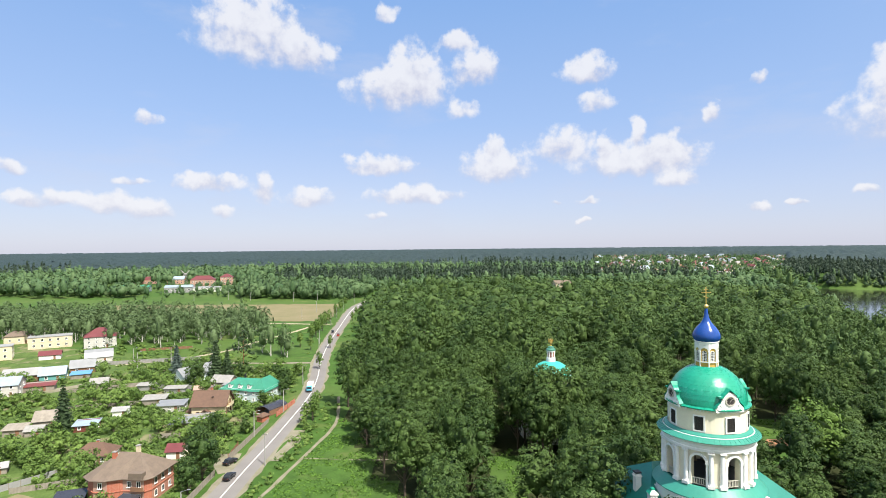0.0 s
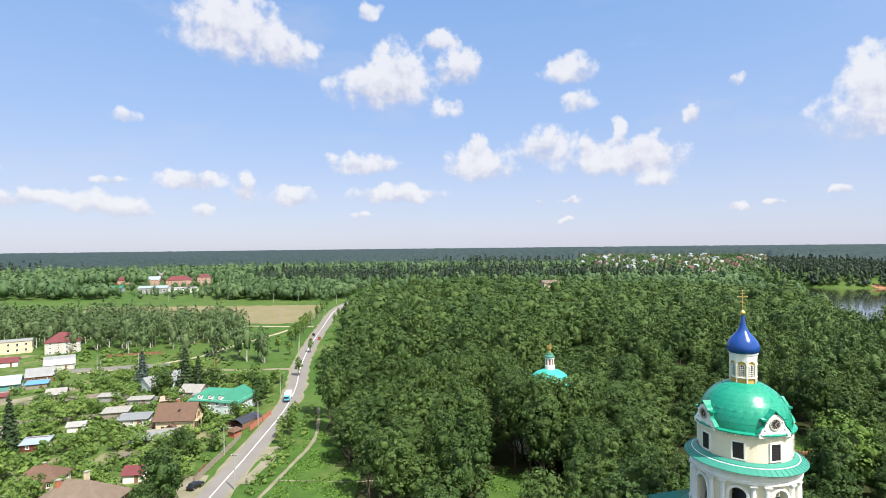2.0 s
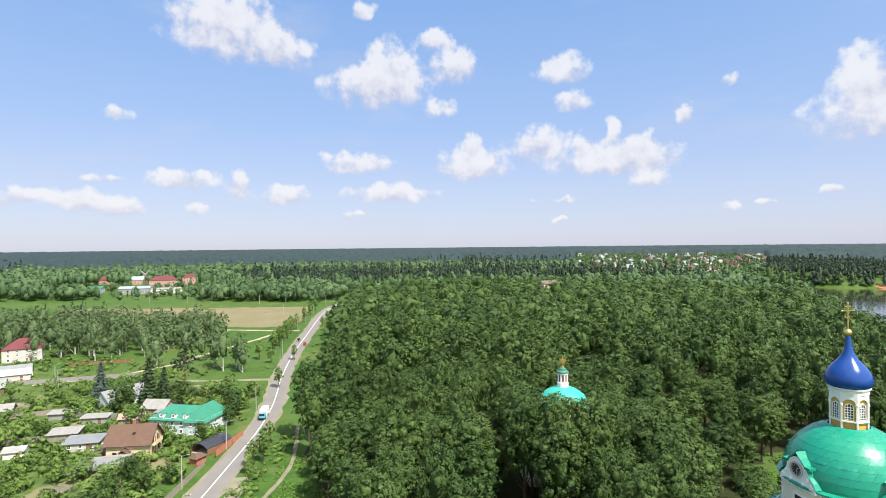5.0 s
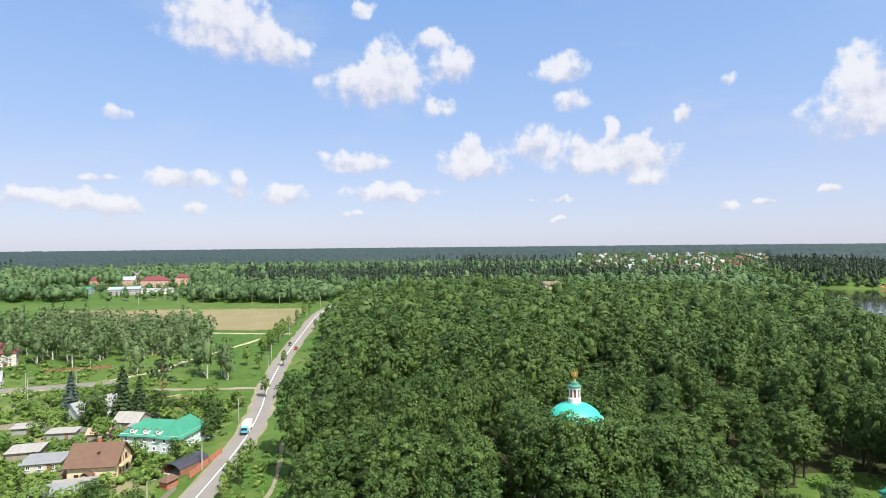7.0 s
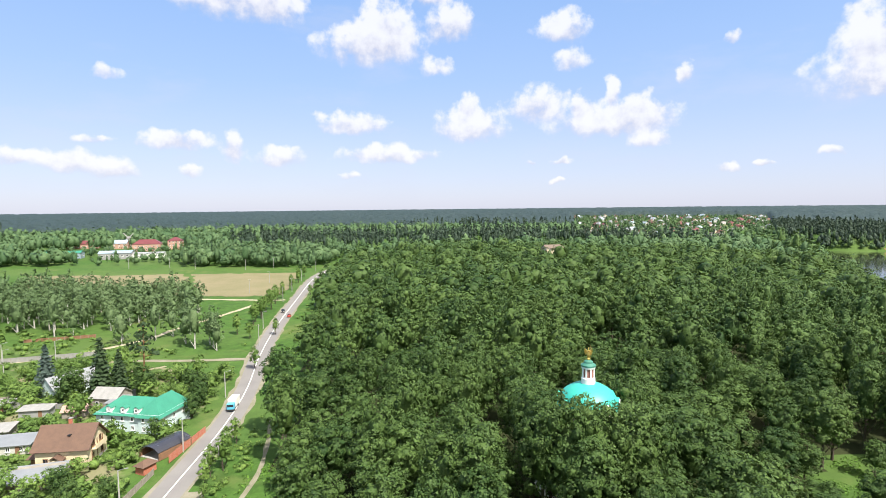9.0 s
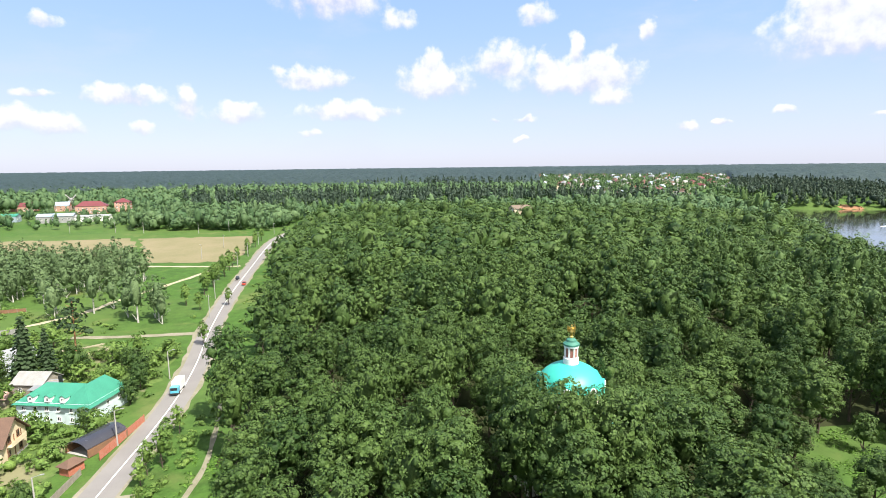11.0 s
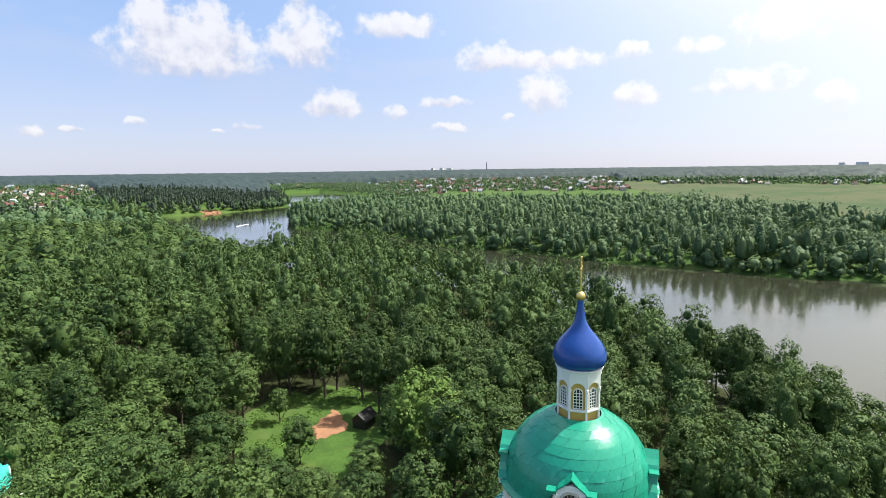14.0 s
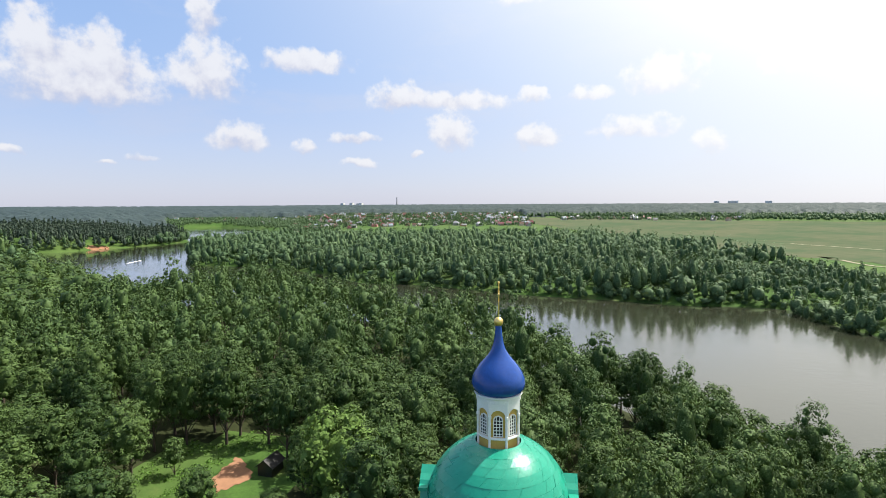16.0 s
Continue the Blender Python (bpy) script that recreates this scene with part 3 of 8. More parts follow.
def leafy(rng, lobes, count, size, core=90, core_size=0.36, jitter=0.30, droop=0.0, low=-0.45, lift=0.12, clump=0.75, per=8):
    """A crown: an inner mass of core large sprays, and on every lobe clumps of leaf sprays with gaps between them."""
    items = []
    if core:
        for c, r in lobes[:1] + (lobes[1::2] if len(lobes) > 16 else []):
            items.append((BALL2[0] * np.array(r) * 0.62 * rng.uniform(0.80, 1.08, (len(BALL2[0]), 1)) + np.array(c), BALL2[1], 0))
        c, r = np.array([c for c, r in lobes]), np.array([r for c, r in lobes])
        w = r[:, 0] * r[:, 2]
        k = rng.choice(len(lobes), core, p=w / w.sum())
        d = rng.normal(size=(core, 3))
        d /= np.linalg.norm(d, axis=1)[:, None]
        p = c[k] + d * r[k] * rng.uniform(0.78, 0.93, (core, 1))
        items.append((*leaf_quads(rng, p, d + rng.normal(0, 0.28, d.shape), core_size * r[1:, 0].mean()), 0))
    area = np.array([r[0] * r[2] for c, r in lobes])
    area[0] *= 0.45
    want = max(6, count // per)
    pick = rng.choice(len(lobes), int(want * 2.2), p=area / area.sum())
    d = rng.normal(size=(len(pick), 3))
    d /= np.linalg.norm(d, axis=1)[:, None]
    d[:, 2] = np.where(d[:, 2] < low, -d[:, 2], d[:, 2])
    C, R = np.array([c for c, r in lobes])[pick], np.array([r for c, r in lobes])[pick]
    p = C + d * R * rng.uniform(0.84, 1.05, (len(pick), 1))
    deep = np.full(len(p), 9.0)
    for i, (c, r) in enumerate(lobes):
        k = np.linalg.norm((p - np.array(c)) / np.array(r), axis=1)
        deep = np.where(pick == i, deep, np.minimum(deep, k))
    p, d = p[deep > 0.86][:want], d[deep > 0.86][:want]
    rc = clump * rng.uniform(0.55, 1.3, (len(p), 1, 1))
    e = rng.normal(size=(len(p), per, 3)) + 0.95 * d[:, None, :] + np.array([0, 0, 0.25 - 0.5 * droop])
    e /= np.linalg.norm(e, axis=2)[:, :, None]
    q = p[:, None, :] + e * rc * np.array([1.0, 1.0, 0.72 + 0.9 * droop]) * rng.uniform(0.55, 1.08, (len(p), per, 1))
    nrm = 0.55 * e + 0.80 * d[:, None, :] + rng.normal(0, jitter, q.shape) + np.array([0, 0, lift])
    v, f = leaf_quads(rng, q.reshape(-1, 3), nrm.reshape(-1, 3), size, droop)
    items.append((v, f, 0))
    return items


def lumpy_kit(seed, h, base, wide, leaves, size, body, bulges=16, pointed=0.0, clump=1.0, per=5):
    """A tree for the middle distance: one uneven body with rounded bulges, under clumped leaf sprays."""
    rng = np.random.default_rng(seed)
    c, r = np.array([0, 0, (h + base) / 2]), np.array([wide, wide, (h - base) / 2])
    b = rng.normal(size=(bulges, 3))
    b /= np.linalg.norm(b, axis=1)[:, None]

    def swell(d):
        near = (d @ b.T).max(1)
        out = 0.76 + 0.30 * np.sqrt(np.clip((near - 0.70) / 0.30, 0, 1))
        p = c + d * r * out[:, None]
        k = np.clip((p[:, 2] - h * 0.3) / (h * 0.7), 0, 1)
        p[:, :2] *= (1 - pointed * k)[:, None]
        return p

    n = leaves // per
    d = rng.normal(size=(n, 3))
    d /= np.linalg.norm(d, axis=1)[:, None]
    d[:, 2] = np.where(d[:, 2] < -0.4, -d[:, 2], d[:, 2])
    p = swell(d)
    e = rng.normal(size=(n, per, 3)) + 0.9 * d[:, None, :]
    e /= np.linalg.norm(e, axis=2)[:, :, None]
    q = p[:, None, :] + e * clump * rng.uniform(0.4, 1.0, (n, per, 1)) * np.array([1, 1, 0.75])
    nrm = 0.55 * e + 0.8 * d[:, None, :] + rng.normal(0, 0.3, q.shape) + np.array([0, 0, 0.12])
    d = rng.normal(size=(body, 3))
    d /= np.linalg.norm(d, axis=1)[:, None]
    v = c + (swell(d) - c) * rng.uniform(0.84, 0.97, (body, 1))
    inner = leaf_quads(rng, v, d + rng.normal(0, 0.25, d.shape), wide * 0.30)
    solid = c + (swell(BALL2[0].copy()) - c) * 0.72 * rng.uniform(0.85, 1.08, (len(BALL2[0]), 1))
    return stack([(solid, BALL2[1], 0), (*inner, 0), (*leaf_quads(rng, q.reshape(-1, 3), nrm.reshape(-1, 3), size), 0)])


def broad_tree(seed, h, base, wide, lobes, leaves, size, core=90, sides=6, droop=0.0, limbs=4):
    """Trunk and crown of a broad-leaved tree, as (verts, quads, material)."""
    rng = np.random.default_rng(seed)
    crown = leafy(rng, crown_lobes(rng, h, base, wide, lobes), leaves, size, core, droop=droop)
    r = 0.018 * h
    wood = [(*limb((0, 0, -0.3), (0.15, 0.1, base + 0.35 * (h - base)), r, r * 0.55, sides), 1)]
    for i in range(limbs):
        a = i * 2.2 + seed
        z = base * (0.75 + 0.12 * i)
        wood.append((*limb((0.05, 0.05, z), (math.cos(a) * wide * 0.6, math.sin(a) * wide * 0.6, z + wide * 0.75), r * 0.45, r * 0.18, max(4, sides - 2)), 1))
    return crown, wood


def spruce_tree(seed, h, wide, tiers, per, size, core=True):
    """A conifer: tiers of drooping boughs round a straight trunk."""
    rng = np.random.default_rng(seed)
    items = []
    ps, ns, ss = [], [], []
    for i in range(tiers):
        u = (i + 0.5) / tiers
        z, r = 0.07 * h + 0.93 * h * u, wide * (1 - u) ** 0.85 + 0.12
        k = max(4, int(per * (1 - 0.65 * u)))
        for j in range(k):
            a = rng.uniform(0, 2 * math.pi)
            for f in ((0.55, 1.0) if k > 6 else (0.9,)):
                rr = r * f * rng.uniform(0.85, 1.12)
                ps.append((math.cos(a) * rr, math.sin(a) * rr, z - 0.22 * rr + rng.uniform(-0.2, 0.2) * h / tiers))
                ns.append((math.cos(a) * 0.55 + rng.normal(0, 0.25), math.sin(a) * 0.55 + rng.normal(0, 0.25), 0.8))
    v, q = leaf_quads(rng, np.array(ps), np.array(ns), size, 0.4)
    items.append((v, q, 0))
    if core:
        n = 8
        zs = [0.06, 0.35, 0.7, 0.99]
        ring = [[(math.cos(j * 6.2832 / n) * wide * 0.72 * (1 - zz) ** 0.85, math.sin(j * 6.2832 / n) * wide * 0.72 * (1 - zz) ** 0.85, zz * h) for j in range(n)] for zz in zs]
        items.append((np.array(ring).reshape(-1, 3), np.array([(a * n + j, a * n + (j + 1) % n, (a + 1) * n + (j + 1) % n, (a + 1) * n + j) for a in range(3) for j in range(n)]), 0))
    wood = [(*limb((0, 0, -0.3), (0, 0, h * 0.9), 0.014 * h, 0.004 * h, 6), 1)]
    return items, wood


def pine_tree(seed, h, leaves, size):
    """A tall pine: bare reddish trunk, crown of clumps near the top."""
    rng = np.random.default_rng(seed)
    lobes, wood = [], [(*limb((0, 0, -0.3), (0.3, 0.1, h * 0.93), 0.28, 0.10, 7), 1)]
    for i in range(11):
        a, z = i * 2.4, h * (0.52 + 0.45 * i / 11)
        k = 2.6 * (1.1 - i / 13)
        c = (math.cos(a) * k, math.sin(a) * k, z)
        lobes.append((c, (1.5, 1.5, 0.9)))
        wood.append((*limb((0.2, 0.1, z - 0.9), c, 0.10, 0.04, 4), 1))
    return leafy(rng, lobes, leaves, size, 60), wood


def tree_thing(name, kit, mats, label, category, group=""):
    """A tree at the origin: an Empty with a trunk and a crown."""
    root = thing(name, 0, 0, 0, 0, label, category, group)
    for nm, items, m in (("crown", kit[0], mats[0]), ("trunk", kit[1], mats[1])):
        v, q, _ = stack(items)
        ob = new(nm, quads_mesh(nm, v, q, [m]))
        ob.parent = root
    return root


def plant(tree, x, y, s=1.0, rz=0.0, sz=None, sink=0.15):
    """A copy of a tree on the ground; the first call for a tree should pass the tree itself through place_first."""
    ob = copy_thing(tree, pose(x, y, land1(x, y) - sink, 0, 0, rz))
    ob.scale = (s, s, sz or s)
    return ob


def drop_model(ob):
    for o in [*ob.children_recursive, ob]:
        bpy.data.objects.remove(o, do_unlink=True)


def wood_stuff(name, kits, pts, scales, mats, label, category, seed=1, sink=0.3, tall=None):
    """Many trees joined into one mesh: kits are (verts, quads, material) of the kinds, shared out at random."""
    rng = np.random.default_rng(seed)
    pts, scales = np.asarray(pts, float), np.asarray(scales, float)
    n = len(pts)
    kind = rng.integers(0, len(kits), n)
    rot, tint = rng.uniform(0, 2 * np.pi, n), rng.uniform(0, 1, n)
    z = land(pts[:, 0], pts[:, 1]) - sink
    stretch = rng.uniform(0.85, 1.15, n) if tall is None else tall
    V, Q, Mi, T, o = [], [], [], [], 0
    for k, (v, q, m) in enumerate(kits):
        ids = np.nonzero(kind == k)[0]
        if not len(ids):
            continue
        c, s = np.cos(rot[ids])[:, None], np.sin(rot[ids])[:, None]
        sc = scales[ids][:, None]
        x = (v[None, :, 0] * c - v[None, :, 1] * s) * sc + pts[ids, 0][:, None]
        y = (v[None, :, 0] * s + v[None, :, 1] * c) * sc + pts[ids, 1][:, None]
        zz = v[None, :, 2] * sc * stretch[ids][:, None] + z[ids][:, None]
        V.append(np.stack([x, y, zz], -1).reshape(-1, 3))
        Q.append((q[None] + (np.arange(len(ids)) * len(v))[:, None, None] + o).reshape(-1, 4))
        Mi.append(np.tile(m, len(ids)))
        T.append(np.repeat(tint[ids], len(v)))
        o += len(ids) * len(v)
    me = quads_mesh(name, np.concatenate(V), np.concatenate(Q), mats, np.concatenate(Mi), np.concatenate(T))
    return tagged(new(name, me), label, category, kind="stuff")


def spread(x0, x1, y0, y1, step, keep, seed, jitter=0.32):
    """Points on a jittered staggered grid where keep(x, y) holds."""
    rng = np.random.default_rng(seed)
    ys = np.arange(y0, y1, step * 0.87)
    pts = []
    for i, y in enumerate(ys):
        xs = np.arange(x0 + (i % 2) * step / 2, x1, step)
        pts.append(np.stack([xs, np.full(len(xs), y)], -1))
    p = np.concatenate(pts)
    p += rng.uniform(-jitter, jitter, p.shape) * step
    return p[keep(p[:, 0], p[:, 1])]


PARK = [(0, 84), (-4, 108), (-9, 128), (-20, 158), (-30, 186), (-38, 208), (-39, 235), (-40, 262), (-45, 300), (-51, 345), (-56, 400), (-59, 450), (-59, 500), (-50, 545), (-30, 600), (50, 640), (150, 590), (260, 548), (345, 528), (372, 545), (330, 450), (272, 348), (298, 328), (326, 300), (284, 211), (250, 141), (196, 90), (159, 59), (125, 38), (98, 10), (75, 10), (62, 60), (30, 72)]


def in_park(x, y):
    ok = inside(PARK, x, y)
    for gx, gy, rx, ry in ((19, 150, 8, 15), (103, 174, 14, 11), (94, 161, 6, 6), (87, 156, 5, 5), (86, 134, 6, 6), (79, 131, 5, 5), (35, 180, 9.4, 9.4), (50, 100, 21, 16), (16, 192, 4, 6)):
        ok &= ((x - gx) / rx) ** 2 + ((y - gy) / ry) ** 2 > 1
    ok &= ~((x > 0.085 * y) & (x < 0.165 * y) & (y < 150))
    return ok


def tree_height(x, y):
    """How tall the park's trees grow: low round the glade, full elsewhere, uneven in patches."""
    wave = 0.90 + 0.17 * np.sin(x * 0.11 + 1.3 * np.sin(y * 0.06)) * np.sin(y * 0.093 + 0.7)
    low = smooth01(0.75, 1.25, np.hypot((x - 80) / 24, (y - 154) / 22))
    by_church = 1.0 + 0.17 * (1 - smooth01(18, 34, np.hypot(x - 29, y - 160)))
    return wave * (0.50 + 0.50 * low) * by_church


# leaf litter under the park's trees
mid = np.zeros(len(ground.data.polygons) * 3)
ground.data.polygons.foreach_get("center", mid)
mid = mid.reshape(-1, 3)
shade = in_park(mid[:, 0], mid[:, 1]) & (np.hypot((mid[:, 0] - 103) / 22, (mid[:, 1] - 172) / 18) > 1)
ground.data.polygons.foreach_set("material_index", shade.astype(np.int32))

# the park wood: the nearest trees one by one
KIT_LINDEN = [broad_tree(s, h, b, w, 26, 2300, 0.32, 240) for s, h, b, w in ((11, 21, 2.5, 5.6), (12, 23, 3.5, 5.2), (13, 19, 2.0, 5.9), (14, 22, 3.5, 4.9))]
KIT_LINDEN_MID = [stack(a + b[:1]) for a, b in (broad_tree(s, h, b, w, 18, 620, 0.50, 130, 4) for s, h, b, w in ((21, 21, 3.5, 6.0), (22, 23, 4.5, 5.6), (23, 19, 2.5, 6.4), (24, 22, 4.5, 5.2)))]
KIT_LINDEN_FAR = [lumpy_kit(sd, h, b, w, 150, 0.66, 50) for sd, h, b, w in ((25, 20, 3.5, 6.0), (26, 22, 4.5, 5.6), (27, 18, 2.5, 6.3))]
KIT_BIRCH_MID = [stack(a[:1] + a[-2:] + b[:1]) for a, b in (broad_tree(s, h, b, w, 17, 380, 0.60, 90, 4, 0.4) for s, h, b, w in ((31, 20, 3, 5.2), (32, 22, 3, 4.8)))]
lindens = [tree_thing("linden_tree", k, (M_LINDEN, M_BARK), "tall leafy green linden tree of the park wood", "tree", "trees of the park wood") for k in KIT_LINDEN]
KIT_BANK = [broad_tree(s, h, b, w, 24, 2000, 0.30, 220, 5, 0.55) for s, h, b, w in ((36, 22, 1.5, 4.9), (37, 24, 2.0, 4.5), (38, 19, 1.0, 5.2))]
bank_trees = [tree_thing("birch_tree", k, (M_WILLOW, M_BIRCHBARK), "drooping green birch tree by the river bank", "tree", "birches of the river bank") for k in KIT_BANK]
park_pts = spread(-70, 480, 0, 330, 10.3, in_park, 5, 0.36)
near = (park_pts[:, 1] < 235) & (park_pts[:, 0] < 150)
d_mid = np.hypot(park_pts[:, 0] - 50, park_pts[:, 1] - 118)
order = np.argsort(np.where(near, d_mid, 9e9))[: min(300, int(near.sum()))]
rng = np.random.default_rng(77)
tall = tree_height(park_pts[:, 0], park_pts[:, 1])
for i in order:
    x, y = park_pts[i]
    s = rng.uniform(0.78, 1.06)
    if x > 96 and y < 130 and math.sin(x * 1.7 + y) > -0.55:
        plant(bank_trees[rng.integers(0, 3)], x, y, s, rng.uniform(0, 360), rng.uniform(0.92, 1.18))
        continue
    plant(lindens[rng.integers(0, 4)], x, y, s * (0.55 + 0.45 * tall[i]), rng.uniform(0, 360), rng.uniform(0.76, 1.18) * tall[i])
for x, y, h in ((25, 171, 1.15), (30, 168, 1.13), (36, 167.5, 1.08), (23, 178, 1.12), (42, 170, 1.0), (22, 165, 1.15), (31, 160, 1.19), (25.5, 161.5, 1.19), (36.5, 159.5, 1.18), (41, 163, 1.12), (25.5, 187, 1.06)):
    plant(lindens[1], x, y, 0.95, rng.uniform(0, 360), h)
for m in lindens + bank_trees:
    drop_model(m)
rest = np.setdiff1d(np.arange(len(park_pts)), order)
rx, ry = park_pts[rest][:, 0], park_pts[rest][:, 1]
close = np.hypot(rx, ry - 92) < 185
birchy = (rx > 105) & (np.sin(rx * 1.7 + ry) > -0.2) | (rx > 150)
KIT_BIRCH_NEAR = [stack(a + b[:1]) for a, b in (broad_tree(s, h, b, w, 18, 1100, 0.36, 200, 4, 0.6) for s, h, b, w in ((33, 20, 2, 5.6), (34, 22, 3, 5.2), (35, 17, 1.5, 5.8)))]
rng = np.random.default_rng(3)
for nm, sel, kits, m, lab in (("park_wood", ~birchy, KIT_LINDEN_MID, M_LINDEN, "dense green broad-leaved wood"), ("bank_birch_wood", birchy & close, KIT_BIRCH_NEAR, M_WILLOW, "birch and willow wood along the river"), ("bank_birch_wood", birchy & ~close, KIT_BIRCH_MID, M_WILLOW, "birch and willow wood farther along the river")):
    ids = rest[sel]
    wood_stuff(nm, kits, park_pts[ids], rng.uniform(0.74, 1.10, len(ids)), [m, M_BARK], lab, "wood", 8, tall=tall[ids] * rng.uniform(0.95, 1.3, len(ids)) * np.where(park_pts[ids, 0] > 105, 1.12, 1.0))
far_pts = spread(-70, 480, 330, 910, 11.5, in_park, 6)
wood_stuff("far_park_wood", KIT_LINDEN_FAR, far_pts, rng.uniform(0.9, 1.3, len(far_pts)), [M_LINDEN, M_BARK], "dense green broad-leaved wood farther off", "wood", 7, tall=tree_height(far_pts[:, 0], far_pts[:, 1]) * rng.uniform(0.75, 1.0, len(far_pts)))


# ---- the two churches ----
M_PLASTER = surface("white_plaster", (0.80, 0.79, 0.74), (0.66, 0.65, 0.60), 0.75, scale=0.5, fine=5, bump=0.2, blend=0.7)
M_CREAMY = surface("creamy_plaster", (0.80, 0.74, 0.58), (0.66, 0.61, 0.48), 0.75, scale=0.5, fine=5, bump=0.2, blend=0.7)
M_TRIM = surface("white_trim", (0.84, 0.84, 0.82), (0.70, 0.70, 0.68), 0.7, scale=0.8, fine=8, bump=0.1, blend=0.7)


def seams(N, co, c):
    wear = N.ramp(N.noise(co, 0.7, 6.0), 0.58, 0.75)
    return N.mix(N.math("MULTIPLY", wear, 0.35), c, (0.10, 0.42, 0.33, 1))


M_GREEN = surface("green_painted_tin", (0.012, 0.285, 0.185), (0.009, 0.225, 0.145), 0.28, scale=0.35, fine=2.2, bump=0.38, spec=0.5, extra=seams, pieces=0.04)
M_ROOFTIN = surface("dark_green_roof_tin", (0.014, 0.190, 0.150), (0.010, 0.145, 0.115), 0.4, scale=0.35, fine=3.0, bump=0.2, spec=0.5)
M_LEDGE = surface("weathered_green_tin", (0.045, 0.270, 0.205), (0.034, 0.215, 0.165), 0.4, scale=0.35, fine=3.0, bump=0.2, spec=0.45, pieces=0.15)
M_TURQ = surface("turquoise_painted_tin", (0.045, 0.43, 0.345), (0.038, 0.36, 0.29), 0.45, scale=0.4, fine=3.0, bump=0.15, spec=0.4, pieces=0.1)
M_BLUE = surface("blue_painted_tin", (0.012, 0.066, 0.30), (0.010, 0.048, 0.22), 0.20, scale=0.8, fine=4.0, bump=0.12, spec=0.5)
M_GOLD = surface("gilding", (0.95, 0.70, 0.26), (0.85, 0.58, 0.18), 0.36, 1.0, scale=2.0, fine=9.0, bump=0.1)
M_OCHRE = surface("ochre_plaster", (0.62, 0.42, 0.10), (0.50, 0.33, 0.08), 0.8, scale=0.8, fine=6.0)
M_DARK = surface("dark_opening", (0.035, 0.030, 0.030), (0.02, 0.018, 0.018), 0.6, scale=1.0, fine=6.0)
M_PANE = glass_dark("window_glass")
M_IRON = surface("dark_iron", (0.05, 0.05, 0.05), None, 0.5, 0.6, scale=2.0, fine=9.0)
M_BRONZE = surface("bell_bronze", (0.28, 0.24, 0.17), (0.16, 0.15, 0.11), 0.45, 0.8, scale=2.0, fine=9.0)
M_STONE = surface("pale_stone", (0.55, 0.52, 0.46), (0.40, 0.38, 0.33), 0.85, scale=0.6, fine=5.0)


def arch_outline(w, h, seg=8):
    """An arched opening, standing on the origin: (across, up) points."""
    r = w / 2
    pts = [(-r, 0), (r, 0)]
    for i in range(seg + 1):
        a = math.pi * i / seg
        pts.append((r * math.cos(a), h - r + r * math.sin(a)))
    return pts


def plate(bm, pts, y0, y1, m):
    """A flat plate over an (across, up) outline, between two depths, moved by m."""
    lo = [bm.verts.new((x, y0, z)) for x, z in pts]
    hi = [bm.verts.new((x, y1, z)) for x, z in pts]
    n = len(pts)
    bm.faces.new(lo)
    bm.faces.new(hi[::-1])
    for i in range(n):
        bm.faces.new((lo[(i + 1) % n], lo[i], hi[i], hi[(i + 1) % n]))
    bmesh.ops.transform(bm, matrix=m, verts=lo + hi)
    return bm


def ring_plate(bm, outer, inner, y0, y1, m):
    """A frame between two outlines with the same number of points."""
    n = len(outer)
    rows = [[bm.verts.new((x, y, z)) for x, z in pts] for pts, y in ((outer, y0), (inner, y0), (inner, y1), (outer, y1))]
    for a, b in zip(rows, rows[1:] + rows[:1]):
        for i in range(n):
            j = (i + 1) % n
            bm.faces.new((a[i], a[j], b[j], b[i]))
    bmesh.ops.transform(bm, matrix=m, verts=[v for r in rows for v in r])
    return bm


def facing(angle, r, z=0.0):
    """The pose of something on a round wall: its front (-y) looks out at that angle."""
    return pose(r * math.cos(radians(angle)), r * math.sin(radians(angle)), z, 0, 0, angle + 90)


def orthodox_cross(bm, h, t, m):
    rows = ((0, h * 0.5, t, h), (0, h * 0.70, h * 0.52, t), (0, h * 0.86, h * 0.26, t))
    for x, z, w, hh in rows:
        box(bm, x, 0, z, w, t, hh)
    r = bmesh.ops.create_cube(bm, size=1.0, matrix=pose(0, 0, h * 0.42, 0, 22, 0) @ Matrix.Diagonal((h * 0.3, t, t, 1)))
    for x, z in ((0, h), (h * 0.26, h * 0.70), (-h * 0.26, h * 0.70)):
        bmesh.ops.create_icosphere(bm, subdivisions=1, radius=t * 1.1, matrix=pose(x, 0, z))
    bmesh.ops.transform(bm, matrix=m, verts=bm.verts[:])
    return bm


def onion(r, h, neck):
    """Profile of an onion dome on a base at 0."""
    shape = ((0.80, 0.0), (0.92, 0.035), (0.985, 0.085), (1.0, 0.14), (0.975, 0.205), (0.90, 0.28), (0.79, 0.35), (0.65, 0.42), (0.50, 0.485), (0.37, 0.55), (0.265, 0.62), (0.19, 0.71), (0.145, 0.81), (0.12, 0.91), (0.10, 1.0))
    return [(max(neck, r * a), h * b) for a, b in shape]


TOWER_AT = (48.0, 100.2)
TURN0 = -172.0
tower = thing("bell_tower", *TOWER_AT, 0, 0, "white round bell tower with green dome and blue onion cupola", "bell tower")
